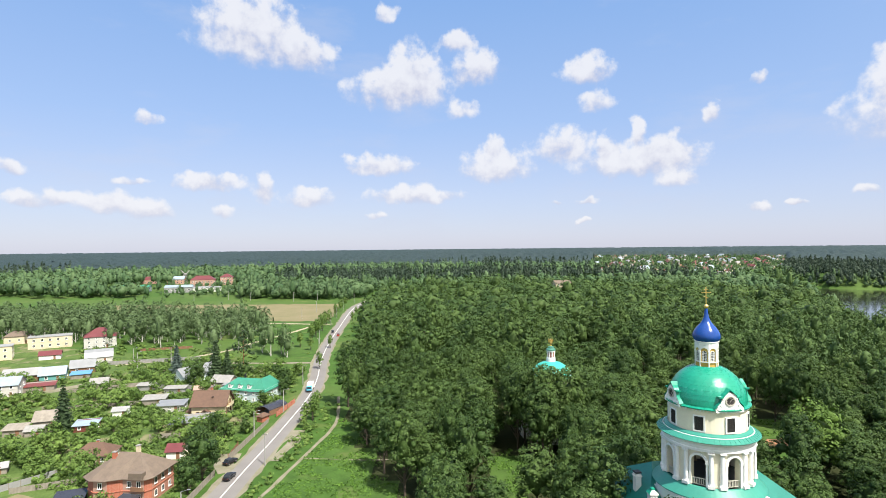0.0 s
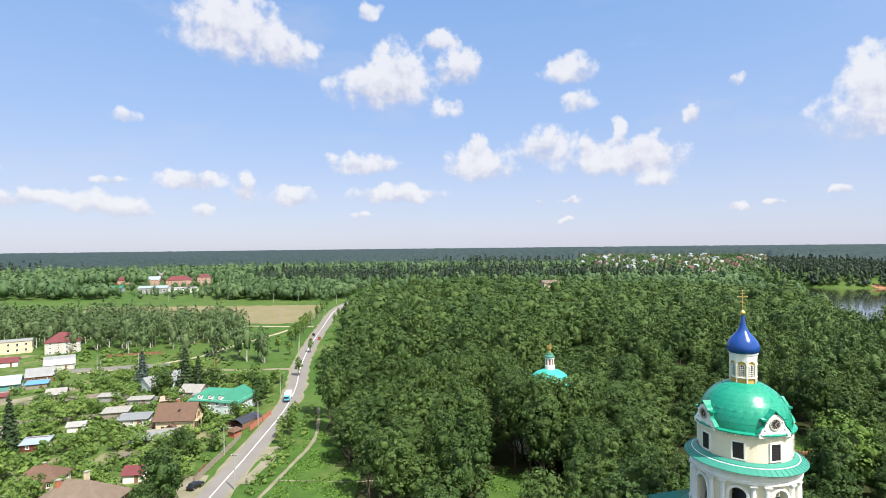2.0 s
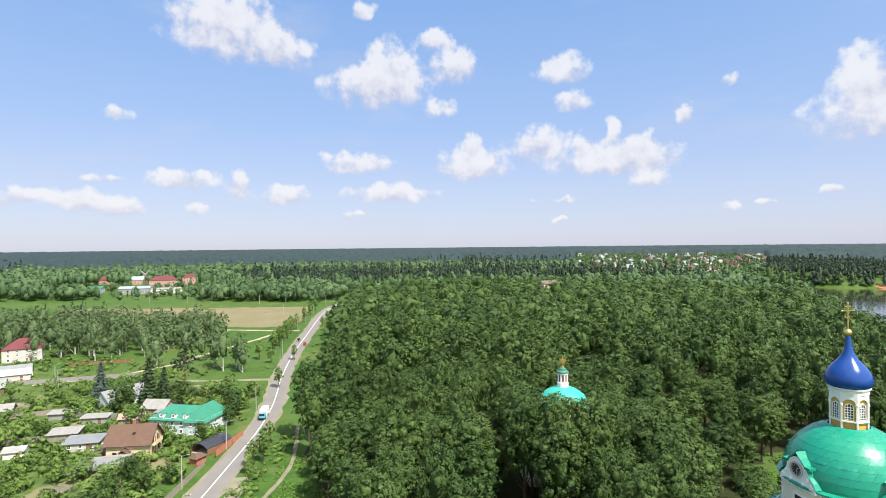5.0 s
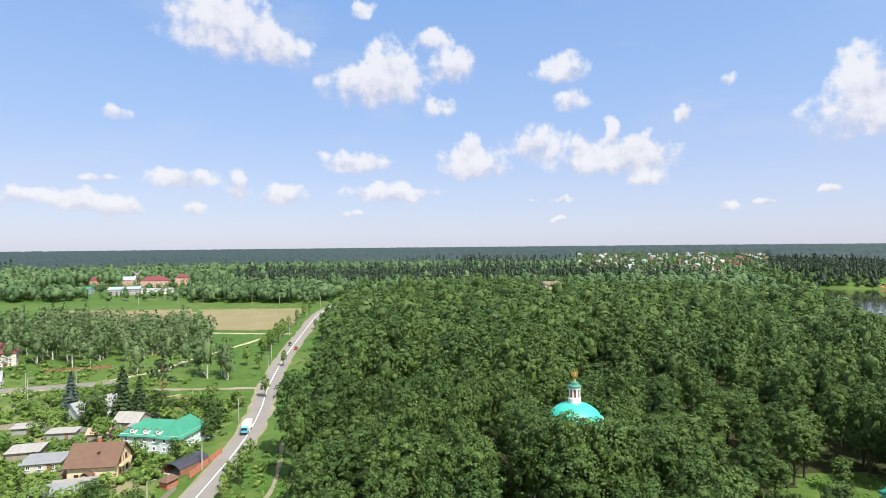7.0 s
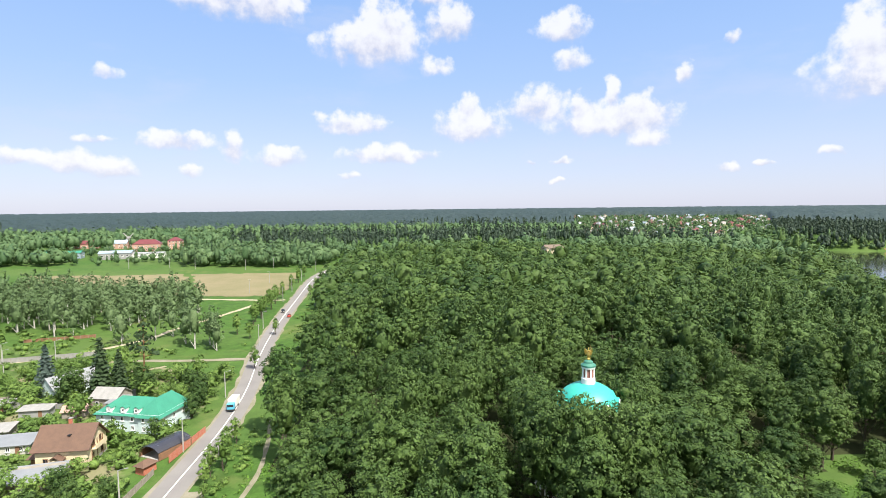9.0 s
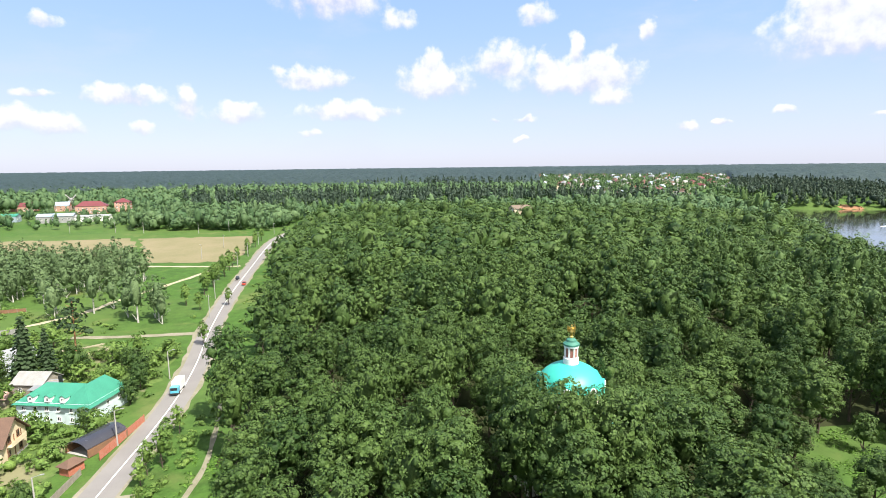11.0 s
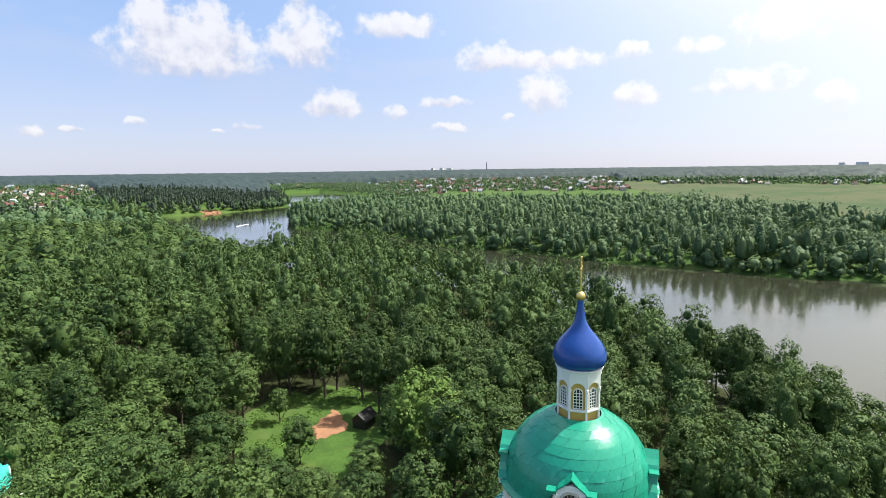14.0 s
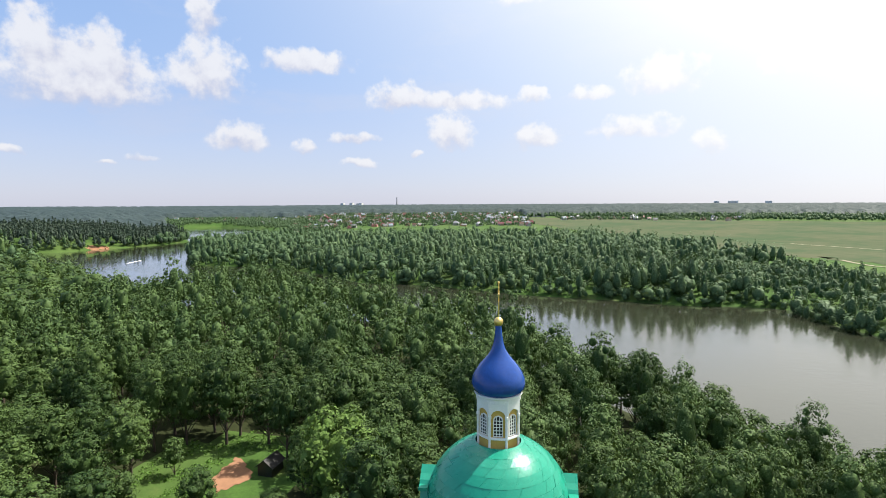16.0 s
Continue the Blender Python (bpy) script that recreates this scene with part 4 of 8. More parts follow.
# square base and lower ring
part("base", boxes((0, 0, 8.2, 17.0, 17.0, 16.4, TURN0 + 90)), M_PLASTER, tower)
bm = bmesh.new()
lathe(bm, [(8.9, 15.8), (8.9, 17.4), (9.25, 17.6), (9.25, 17.9)], 64)
part("base_ring", bm, M_TRIM, tower, smooth=False)
bm = bmesh.new()
lathe(bm, [(9.5, 17.9), (9.5, 18.05), (7.75, 19.55), (7.4, 19.6)], 64)
part("skirt_roof", bm, M_LEDGE, tower, "green tin skirt roof")
# bell storey: a round wall with eight arched openings
ARCH_W, ARCH_H, R_OUT, R_IN, Z_BELL, Z_TOP = 2.3, 5.3, 7.3, 6.2, 19.6, 26.3
for k in range(8):
    a = TURN0 + 45 * k
    gap = math.degrees(math.asin(ARCH_W / 2 / R_OUT))
    bm = bmesh.new()
    lathe(bm, [(R_OUT, Z_BELL), (R_OUT, Z_TOP), (R_IN, Z_TOP), (R_IN, Z_BELL), (R_OUT, Z_BELL)], 4, a0=a + gap, a1=a + 45 - gap)
    for f in (a + gap, a + 45 - gap):
        c, s = math.cos(radians(f)), math.sin(radians(f))
        bm.faces.new([bm.verts.new((r * c, r * s, z)) for r, z in ((R_OUT, Z_BELL), (R_OUT, Z_TOP), (R_IN, Z_TOP), (R_IN, Z_BELL))])
    part("pier", bm, M_CREAMY, tower)
    # wall over the arch
    bm = bmesh.new()
    m = facing(a, R_OUT - 0.12)
    n = 9
    rim = [(ARCH_W / 2 * math.cos(math.pi * i / (n - 1)), Z_BELL + ARCH_H - ARCH_W / 2 + ARCH_W / 2 * math.sin(math.pi * i / (n - 1))) for i in range(n)]
    top = [(ARCH_W / 2 - ARCH_W * i / (n - 1), Z_TOP) for i in range(n)]
    for y in (0.0, 0.95):
        lo, hi = [bm.verts.new((x, y, z)) for x, z in rim], [bm.verts.new((x, y, z)) for x, z in top]
        for i in range(n - 1):
            bm.faces.new((lo[i], lo[i + 1], hi[i + 1], hi[i]) if y else (lo[i + 1], lo[i], hi[i], hi[i + 1]))
    fr = [bm.verts.new((x, 0.0, z)) for x, z in rim]
    bk = [bm.verts.new((x, 0.95, z)) for x, z in rim]
    for i in range(n - 1):
        bm.faces.new((fr[i], fr[i + 1], bk[i + 1], bk[i]))
    bmesh.ops.transform(bm, matrix=m, verts=bm.verts[:])
    part("arch_wall", bm, M_CREAMY, tower)
    # moulded archivolt
    bm = bmesh.new()
    n = 13
    for i in range(n - 1):
        pts = []
        for j, r in ((i, 1.18), (i + 1, 1.18), (i + 1, 1.55), (i, 1.55)):
            f = math.pi * j / (n - 1)
            pts.append((r * math.cos(f), Z_BELL + ARCH_H - ARCH_W / 2 + r * math.sin(f)))
        plate(bm, pts, -0.22, 0.15, Matrix())
    for x in (-1.37, 1.37):
        box(bm, x, 0.0, Z_BELL + ARCH_H - ARCH_W / 2 - 0.12, 0.5, 0.42, 0.24)
        box(bm, x, 0.0, Z_BELL + 2.0, 0.34, 0.26, 4.0)
    bmesh.ops.transform(bm, matrix=facing(a, R_OUT), verts=bm.verts[:])
    part("archivolt", bm, M_TRIM, tower)
    # railing in the opening
    bm = bmesh.new()
    box(bm, 0, 0.3, Z_BELL + 1.25, 2.3, 0.12, 0.12)
    box(bm, 0, 0.3, Z_BELL + 0.2, 2.3, 0.12, 0.1)
    bmesh.ops.transform(bm, matrix=facing(a, R_OUT), verts=bm.verts[:])
    rail = part("railing", bm, M_STONE, tower)
    bm = boxes((0, 0, 0, 0.11, 0.09, 1.0))
    bar = part("baluster", bm, M_STONE, rail)
    bar.matrix_basis = facing(a, R_OUT) @ pose(-1.0, 0.3, Z_BELL + 0.72)
    for i in range(1, 8):
        piece("baluster", bar.data, rail, facing(a, R_OUT) @ pose(-1.0 + i * 0.285, 0.3, Z_BELL + 0.72))
    # pairs of columns
    for off in (-7.0, 7.0):
        m = facing(a + 22.5 + off, R_OUT + 0.18)
        bm = bmesh.new()
        lathe(bm, [(0.0, 0.5), (0.52, 0.5), (0.52, 0.62), (0.44, 0.75), (0.41, 0.9), (0.40, 2.8), (0.35, 5.55), (0.38, 5.65), (0.46, 5.85), (0.0, 5.85)], 14)
        box(bm, 0, 0, 0.25, 1.1, 1.1, 0.5)
        box(bm, 0, 0, 5.95, 1.05, 1.05, 0.22)
        bmesh.ops.transform(bm, matrix=m @ Matrix.Translation((0, 0, Z_BELL)), verts=bm.verts[:])
        part("column", bm, M_TRIM, tower)
bm = bmesh.new()
lathe(bm, [(0.0, Z_BELL + 0.02), (R_IN + 0.3, Z_BELL + 0.02)], 40)
lathe(bm, [(R_IN + 0.3, Z_TOP - 0.2), (0.0, Z_TOP - 0.2)], 40)
# floor and ceiling coloured dark to stand for the shade inside the chamber
part("bell_floor", bm, M_IRON, tower)
bm = bmesh.new()
for x, y, s in ((0, 0, 1.3), (3.6, 1.2, 0.7), (-3.4, -1.6, 0.75), (1.2, -3.6, 0.6), (-1.4, 3.5, 0.6), (-3.9, 1.9, 0.5)):
    lathe(bm, [(s, 23.2 - s), (s * 0.86, 23.3 - s), (s * 0.62, 23.2), (s * 0.5, 23.2 + s * 0.7), (0.0, 23.2 + s * 0.85)], 16, x, y)
    box(bm, x, y, 24.9, 0.12, 0.12, 2.6)
part("bells", bm, M_BRONZE, tower, "dark bronze bells hung in the openings")
# entablature and the wide green ledge
bm = bmesh.new()
lathe(bm, [(7.3, 25.7), (7.85, 25.75), (7.85, 26.15), (7.7, 26.2), (7.7, 26.75), (7.95, 26.85), (8.05, 27.05), (8.4, 27.2), (8.45, 27.45), (7.0, 27.5)], 72)
part("entablature", bm, M_TRIM, tower, smooth=False)
bm = bmesh.new()
lathe(bm, [(8.62, 27.42), (8.66, 27.5), (7.55, 28.1)], 72)
lathe(bm, [(7.45, 28.12), (7.35, 28.32), (6.75, 28.62)], 72)
ledge = part("ledge_roof", bm, M_LEDGE, tower, "green tin ledge roof in standing seams")
bm = boxes((0, 0, 0, 1.32, 0.05, 0.06))
bmesh.ops.transform(bm, matrix=pose(8.1, 0, 27.83, 0, 28.6, 0), verts=bm.verts[:])
seam = part("seam", bm, M_LEDGE, ledge)
for i in range(1, 60):
    piece("seam", seam.data, ledge, pose(0, 0, 0, 0, 0, i * 6))
bm = bmesh.new()
lathe(bm, [(7.56, 28.04), (7.60, 28.13), (7.48, 28.17), (7.46, 28.1)], 72)
part("gutter", bm, M_TRIM, tower)
# drum with windows and the cornice under the dome
bm = bmesh.new()
lathe(bm, [(6.55, 28.3), (6.55, 32.3), (6.75, 32.35), (6.75, 32.55), (6.85, 32.6)], 72)
part("drum", bm, M_CREAMY, tower, "creamy white plastered drum")
bm = bmesh.new()
for i in range(72):
    box(bm, *(6.78 * math.cos(radians(5 * i)), 6.78 * math.sin(radians(5 * i)), 32.42), 0.26, 0.2, 0.22, 5 * i)
part("dentils", bm, M_TRIM, tower)
bm = bmesh.new()
lathe(bm, [(6.85, 32.58), (7.15, 32.66), (7.18, 32.8), (6.6, 32.98)], 72)
part("dome_eave", bm, M_GREEN, tower)
for k in range(8):
    a = TURN0 + 45 * k
    m = facing(a, 6.52)
    bm = bmesh.new()
    ring_plate(bm, [(-0.98, 28.75), (0.98, 28.75), (0.98, 31.55), (-0.98, 31.55)], [(-0.74, 28.95), (0.74, 28.95), (0.74, 31.35), (-0.74, 31.35)], -0.16, 0.3, m)
    win = part("drum_window", bm, M_TRIM, tower)
    bm = bmesh.new()
    plate(bm, [(-0.74, 28.95), (0.74, 28.95), (0.74, 31.35), (-0.74, 31.35)], -0.09, 0.1, m)
    part("shutter", bm, M_DARK, win, "dark louvred shutter")
    bm = bmesh.new()
    for i in range(4):
        box(bm, -0.56 + i * 0.37, -0.11, 30.15, 0.05, 0.05, 2.4)
    for i in range(6):
        box(bm, 0, -0.10, 29.1 + i * 0.4, 1.48, 0.05, 0.05)
    bmesh.ops.transform(bm, matrix=m, verts=bm.verts[:])
    part("grille", bm, M_IRON, win)
# dome
bm = bmesh.new()
prof = [(6.62 * math.cos(radians(f)), 32.9 + 6.55 * math.sin(radians(f))) for f in range(0, 73, 6)]
lathe(bm, prof, 64)
dome = part("dome", bm, M_GREEN, tower, "glossy green painted tin dome with patched sheets", smooth=True)
# raised tin sheets on the dome, row by row
rng = random.Random(4)
for row in range(9):
    f0, f1 = 3 + row * 7.4, 3 + (row + 1) * 7.4
    n = max(9, int(30 * math.cos(radians(f0))))
    w = 180.0 / n - 0.12
    bm = bmesh.new()
    grid = []
    for f, lean in ((f0 + 0.08, -0.45 * w), ((f0 + f1) / 2, 0.0), (f1 - 0.08, 0.45 * w)):
        grid.append([bm.verts.new((6.64 * math.cos(radians(f)) * math.cos(radians(u + lean)), 6.64 * math.cos(radians(f)) * math.sin(radians(u + lean)), 32.9 + 6.57 * math.sin(radians(f)))) for u in (-w, -w / 3, w / 3, w)])
    for lo, hi in zip(grid, grid[1:]):
        for i in range(3):
            bm.faces.new((lo[i], lo[i + 1], hi[i + 1], hi[i]))
    sheet = part("tin_sheet", bm, M_GREEN, dome, smooth=True)
    sheet.matrix_basis = pose(0, 0, 0, 0, 0, row * 7)
    for i in range(1, n):
        piece("tin_sheet", sheet.data, dome, pose(0, 0, rng.uniform(-0.006, 0.007), rng.uniform(-0.05, 0.05), rng.uniform(-0.05, 0.05), row * 7 + i * 360 / n))
# four carved gables with round dials
for k in range(4):
    a = TURN0 - 2.0 + 90 * k
    m = facing(a, 6.35, 32.4) @ Matrix.Diagonal((1.18, 1.0, 1.12, 1))
    outline = [(-2.15, 0.0), (2.15, 0.0), (2.15, 0.45), (1.95, 0.55), (1.85, 0.95), (1.5, 1.25), (1.3, 1.7), (1.12, 2.25), (0.9, 2.6), (0.5, 2.9), (0.0, 3.0), (-0.5, 2.9), (-0.9, 2.6), (-1.12, 2.25), (-1.3, 1.7), (-1.5, 1.25), (-1.85, 0.95), (-1.95, 0.55), (-2.15, 0.45)]
    bm = bmesh.new()
    plate(bm, outline, -0.45, 0.15, m)
    gable = part("gable", bm, M_TRIM, tower, "white carved scroll gable")
    bm = bmesh.new()
    circle = [(0.78 * math.cos(i * math.pi / 12), 1.75 + 0.78 * math.sin(i * math.pi / 12)) for i in range(24)]
    hole = [(0.62 * math.cos(i * math.pi / 12), 1.75 + 0.62 * math.sin(i * math.pi / 12)) for i in range(24)]
    ring_plate(bm, circle, hole, -0.6, -0.4, m)
    part("dial_ring", bm, M_STONE, gable)
    bm = bmesh.new()
    plate(bm, hole, -0.5, -0.42, m)
    dial = part("dial", bm, M_DARK, gable, "dark round dial")
    bm = bmesh.new()
    for i in range(12):
        r = bmesh.ops.create_cube(bm, size=1.0, matrix=pose(0, -0.515, 1.75, 0, i * 30, 0) @ Matrix.Translation((0, 0, 0.49)) @ Matrix.Diagonal((0.05, 0.03, 0.15, 1)))
    for f, l in ((50, 0.42), (160, 0.3)):
        bmesh.ops.create_cube(bm, size=1.0, matrix=pose(0, -0.52, 1.75, 0, f, 0) @ Matrix.Translation((0, 0, l / 2)) @ Matrix.Diagonal((0.05, 0.03, l, 1)))
    bmesh.ops.transform(bm, matrix=m, verts=bm.verts[:])
    part("dial_marks", bm, M_STONE, dial)
    # scrolls on the shoulders
    for sd in (-1, 1):
        for x, z, r in ((1.72, 0.55, 0.34), (1.35, 1.15, 0.24), (1.05, 2.1, 0.2), (0.75, 0.5, 0.22)):
            bm = bmesh.new()
            lathe(bm, [(0.0, 0.10), (r * 0.55, 0.14), (r * 0.8, 0.05), (r, 0.0)], 10)
            bmesh.ops.transform(bm, matrix=m @ pose(sd * x, -0.45, z, 90, 0, 0), verts=bm.verts[:])
            part("scroll", bm, M_TRIM, gable)
    # green tin hood running back into the dome
    bm = bmesh.new()
    hood = [(-1.15, 2.3), (-0.9, 2.66), (-0.5, 2.98), (0.0, 3.5), (0.5, 2.98), (0.9, 2.66), (1.15, 2.3)]
    fr, bk = [bm.verts.new((x, -0.62, z + 0.06)) for x, z in hood], [bm.verts.new((x, 2.9, z + 0.06)) for x, z in hood]
    fr2, bk2 = [bm.verts.new((x, -0.62, z - 0.06)) for x, z in hood], [bm.verts.new((x, 2.9, z - 0.06)) for x, z in hood]
    for i in range(6):
        bm.faces.new((fr[i + 1], fr[i], bk[i], bk[i + 1]))
        bm.faces.new((fr2[i], fr2[i + 1], bk2[i + 1], bk2[i]))
        bm.faces.new((fr[i], fr[i + 1], fr2[i + 1], fr2[i]))
    box(bm, -1.35, -0.2, 2.35, 0.7, 0.8, 0.22)
    box(bm, 1.35, -0.2, 2.35, 0.7, 0.8, 0.22)
    bmesh.ops.transform(bm, matrix=m, verts=bm.verts[:])
    part("hood", bm, M_GREEN, gable, "green tin hood")
    bm = bmesh.new()
    for s in (-1, 1):
        pts = [(s * 2.3, 0.5), (s * 1.95, 1.05), (s * 1.5, 1.45), (s * 1.25, 2.2)]
        for (x0, z0), (x1, z1) in zip(pts, pts[1:]):
            q = [bm.verts.new(c) for c in ((x0, -0.5, z0 + 0.05), (x1, -0.5, z1 + 0.05), (x1, 2.4, z1 + 0.05), (x0, 2.4, z0 + 0.05))]
            bm.faces.new(q if s < 0 else q[::-1])
    bmesh.ops.transform(bm, matrix=m, verts=bm.verts[:])
    part("hood_side", bm, M_GREEN, gable)
# lantern: eight sides, arched windows over ochre panels
R8, Z0, Z1 = 1.93, 38.5, 43.3
bm = bmesh.new()
lathe(bm, [(R8 - 0.12, Z0 - 0.7), (R8 - 0.12, Z1 - 0.3)], 8, a0=TURN0 + 22.5, a1=TURN0 + 382.5)
lantern = part("lantern", bm, M_OCHRE, tower, "eight-sided ochre and white lantern")
side = 2 * R8 * math.sin(radians(22.5))
AP = R8 * math.cos(radians(22.5))
for k in range(8):
    a = TURN0 + 45 * k
    m = facing(a, AP, Z0)
    bm = bmesh.new()
    n = 11
    o = [(-0.62, 1.5), (0.62, 1.5)] + [(0.62 * math.cos(math.pi * i / (n - 1)), 3.35 + 0.62 * math.sin(math.pi * i / (n - 1))) for i in range(n)]
    q = [(-side / 2, 1.4), (side / 2, 1.4)] + [(side / 2 - side * i / (n - 1), 4.75) for i in range(n)]
    ring_plate(bm, q, o, -0.1, 0.12, m)
    part("arch_panel", bm, M_TRIM, lantern)
    bm = bmesh.new()
    pane_o = [(-0.42, 1.6), (0.42, 1.6)] + [(0.42 * math.cos(math.pi * i / (n - 1)), 3.05 + 0.42 * math.sin(math.pi * i / (n - 1))) for i in range(n)]
    pane_i = [(x * 0.86, 2.3 + (z - 2.3) * 0.94) for x, z in pane_o]
    ring_plate(bm, pane_o, pane_i, -0.02, 0.2, m)
    for x in (-0.14, 0.14):
        box(bm, x, 0.03, 2.5, 0.05, 0.06, 1.8)
        bmesh.ops.transform(bm, matrix=m, verts=bm.verts[-8:])
    for i in range(5):
        box(bm, 0, 0.03, 1.85 + 0.29 * i, 0.8, 0.06, 0.05)
        bmesh.ops.transform(bm, matrix=m, verts=bm.verts[-8:])
    window = part("lantern_window", bm, M_TRIM, lantern)
    bm = bmesh.new()
    plate(bm, pane_i, 0.05, 0.1, m)
    part("pane", bm, M_PANE, window)
    bm = bmesh.new()
    mm = facing(a + 22.5, R8 - 0.02, Z0)
    lathe(bm, [(0.15, -0.5), (0.15, 0.1), (0.11, 0.16), (0.11, 3.1), (0.17, 3.2), (0.17, 3.4), (0.10, 3.45), (0.10, 4.7)], 8)
    bmesh.ops.transform(bm, matrix=mm, verts=bm.verts[:])
    part("pilaster", bm, M_TRIM, lantern)
    bm = bmesh.new()
    box(bm, 0, -0.02, 1.4, side, 0.2, 0.12)
    bmesh.ops.transform(bm, matrix=m, verts=bm.verts[:])
    part("sill", bm, M_TRIM, lantern)
bm = bmesh.new()
lathe(bm, [(R8 - 0.1, Z1 - 0.35), (R8 + 0.05, Z1 - 0.3), (R8 + 0.05, Z1 + 0.1), (R8 + 0.2, Z1 + 0.2), (R8 + 0.2, Z1 + 0.32), (0.0, Z1 + 0.34)], 32)
part("lantern_cornice", bm, M_TRIM, tower)
bm = bmesh.new()
lathe(bm, [(r, Z1 + 0.3 + z) for r, z in onion(2.38, 6.1, 0.2)], 40)
part("onion_cupola", bm, M_BLUE, tower, "glossy blue onion cupola", smooth=True)
bm = bmesh.new()
for i in range(20):
    bmesh.ops.create_icosphere(bm, subdivisions=1, radius=0.09, matrix=pose(1.95 * math.cos(i * 0.31416), 1.95 * math.sin(i * 0.31416), Z1 + 0.22))
part("beading", bm, M_TRIM, tower)
bm = bmesh.new()
lathe(bm, [(0.0, 49.4), (0.22, 49.42), (0.36, 49.6), (0.42, 49.82), (0.36, 50.05), (0.2, 50.2), (0.08, 50.25)], 16)
part("ball", bm, M_GOLD, tower, "gilded ball", smooth=True)
bm = bmesh.new()
orthodox_cross(bm, 3.1, 0.11, pose(0, 0, 50.2, 0, 0, 8))
part("cross", bm, M_GOLD, tower, "gilded cross")

# the church body round the foot of the tower
nave = thing("church", 49.5, 108.5, 0, TURN0 + 180, "white church with a green tin hip roof", "church")
part("wall", boxes((0, 0, 6.2, 30, 20, 12.4)), M_PLASTER, nave)
bm = boxes((0, 0, 12.6, 31, 21, 0.5), (0, 0, 12.15, 30.5, 20.5, 0.4))
part("cornice", bm, M_TRIM, nave)
bm = bmesh.new()
e = [bm.verts.new(p) for p in ((-15.8, -10.8, 12.85), (15.8, -10.8, 12.85), (15.8, 10.8, 12.85), (-15.8, 10.8, 12.85))]
t = [bm.verts.new(p) for p in ((-9, 0, 18.8), (9, 0, 18.8))]
for f in ((e[0], e[1], t[1], t[0]), (e[1], e[2], t[1]), (e[2], e[3], t[0], t[1]), (e[3], e[0], t[0]), (e[3], e[2], e[1], e[0])):
    bm.faces.new(f)
roof = part("roof", bm, M_ROOFTIN, nave, "green tin roof in standing seams")
bm = bmesh.new()
box(bm, 0, 0, 0, 0.06, 12.1, 0.08)
bmesh.ops.transform(bm, matrix=pose(0, -5.4, 15.86, 28.85, 0, 0), verts=bm.verts[:])
seam = part("seam", bm, M_ROOFTIN, roof)
seam.matrix_basis = pose(-8.6, 0, 0)
for i in range(1, 22):
    piece("seam", seam.data, roof, pose(-8.6 + i * 0.8, 0, 0))
    piece("seam", seam.data, roof, pose(-8.6 + i * 0.8, 0, 0, 0, 0, 180))
stack_ob = part("chimney", boxes((-13.4, -2.25, 15.2, 1.15, 1.15, 5.0), (-13.4, -2.25, 17.3, 1.4, 1.4, 0.18)), M_TRIM, nave, "square white chimney stack")
part("cap", boxes((-13.4, -2.25, 18.0, 1.3, 1.3, 0.3), bevel=0.08), M_IRON, stack_ob)
for x in (-12, -8, -4, 4, 8, 12):
    for s, f in ((-1, 0), (1, 180)):
        m = pose(x, s * 10, 0, 0, 0, f)
        bm = bmesh.new()
        o = [(-0.95, 3.8), (0.95, 3.8)] + [(0.95 * math.cos(math.pi * i / 10), 8.0 + 0.95 * math.sin(math.pi * i / 10)) for i in range(11)]
        i2 = [(xx * 0.78, 6 + (zz - 6) * 0.92) for xx, zz in o]
        ring_plate(bm, o, i2, -0.15, 0.1, m)
        w = part("window", bm, M_TRIM, nave)
        bm = bmesh.new()
        plate(bm, i2, -0.05, 0.02, m)
        part("pane", bm, M_PANE, w)
turret = thing("roof_chimney", 37.2, 98.5, 13.2, 5, "small white chimney turret with a green cap on the church roof", "chimney")
bm = boxes((0, 0, 1.4, 1.3, 1.3, 3.6), (0, 0, 3.3, 1.6, 1.6, 0.2))
part("stack", bm, M_PLASTER, turret)
bm = bmesh.new()
lathe(bm, [(1.2, 3.4), (0.5, 3.95), (0.45, 4.3), (0.0, 4.5)], 4, a0=45, a1=405)
part("cap", bm, M_GREEN, turret)
for s in (-1, 1):
    part("vent", boxes((s * 0.3, -0.66, 2.0, 0.22, 0.06, 0.4), (s * 0.3, -0.66, 2.7, 0.22, 0.06, 0.22)), M_DARK, turret)

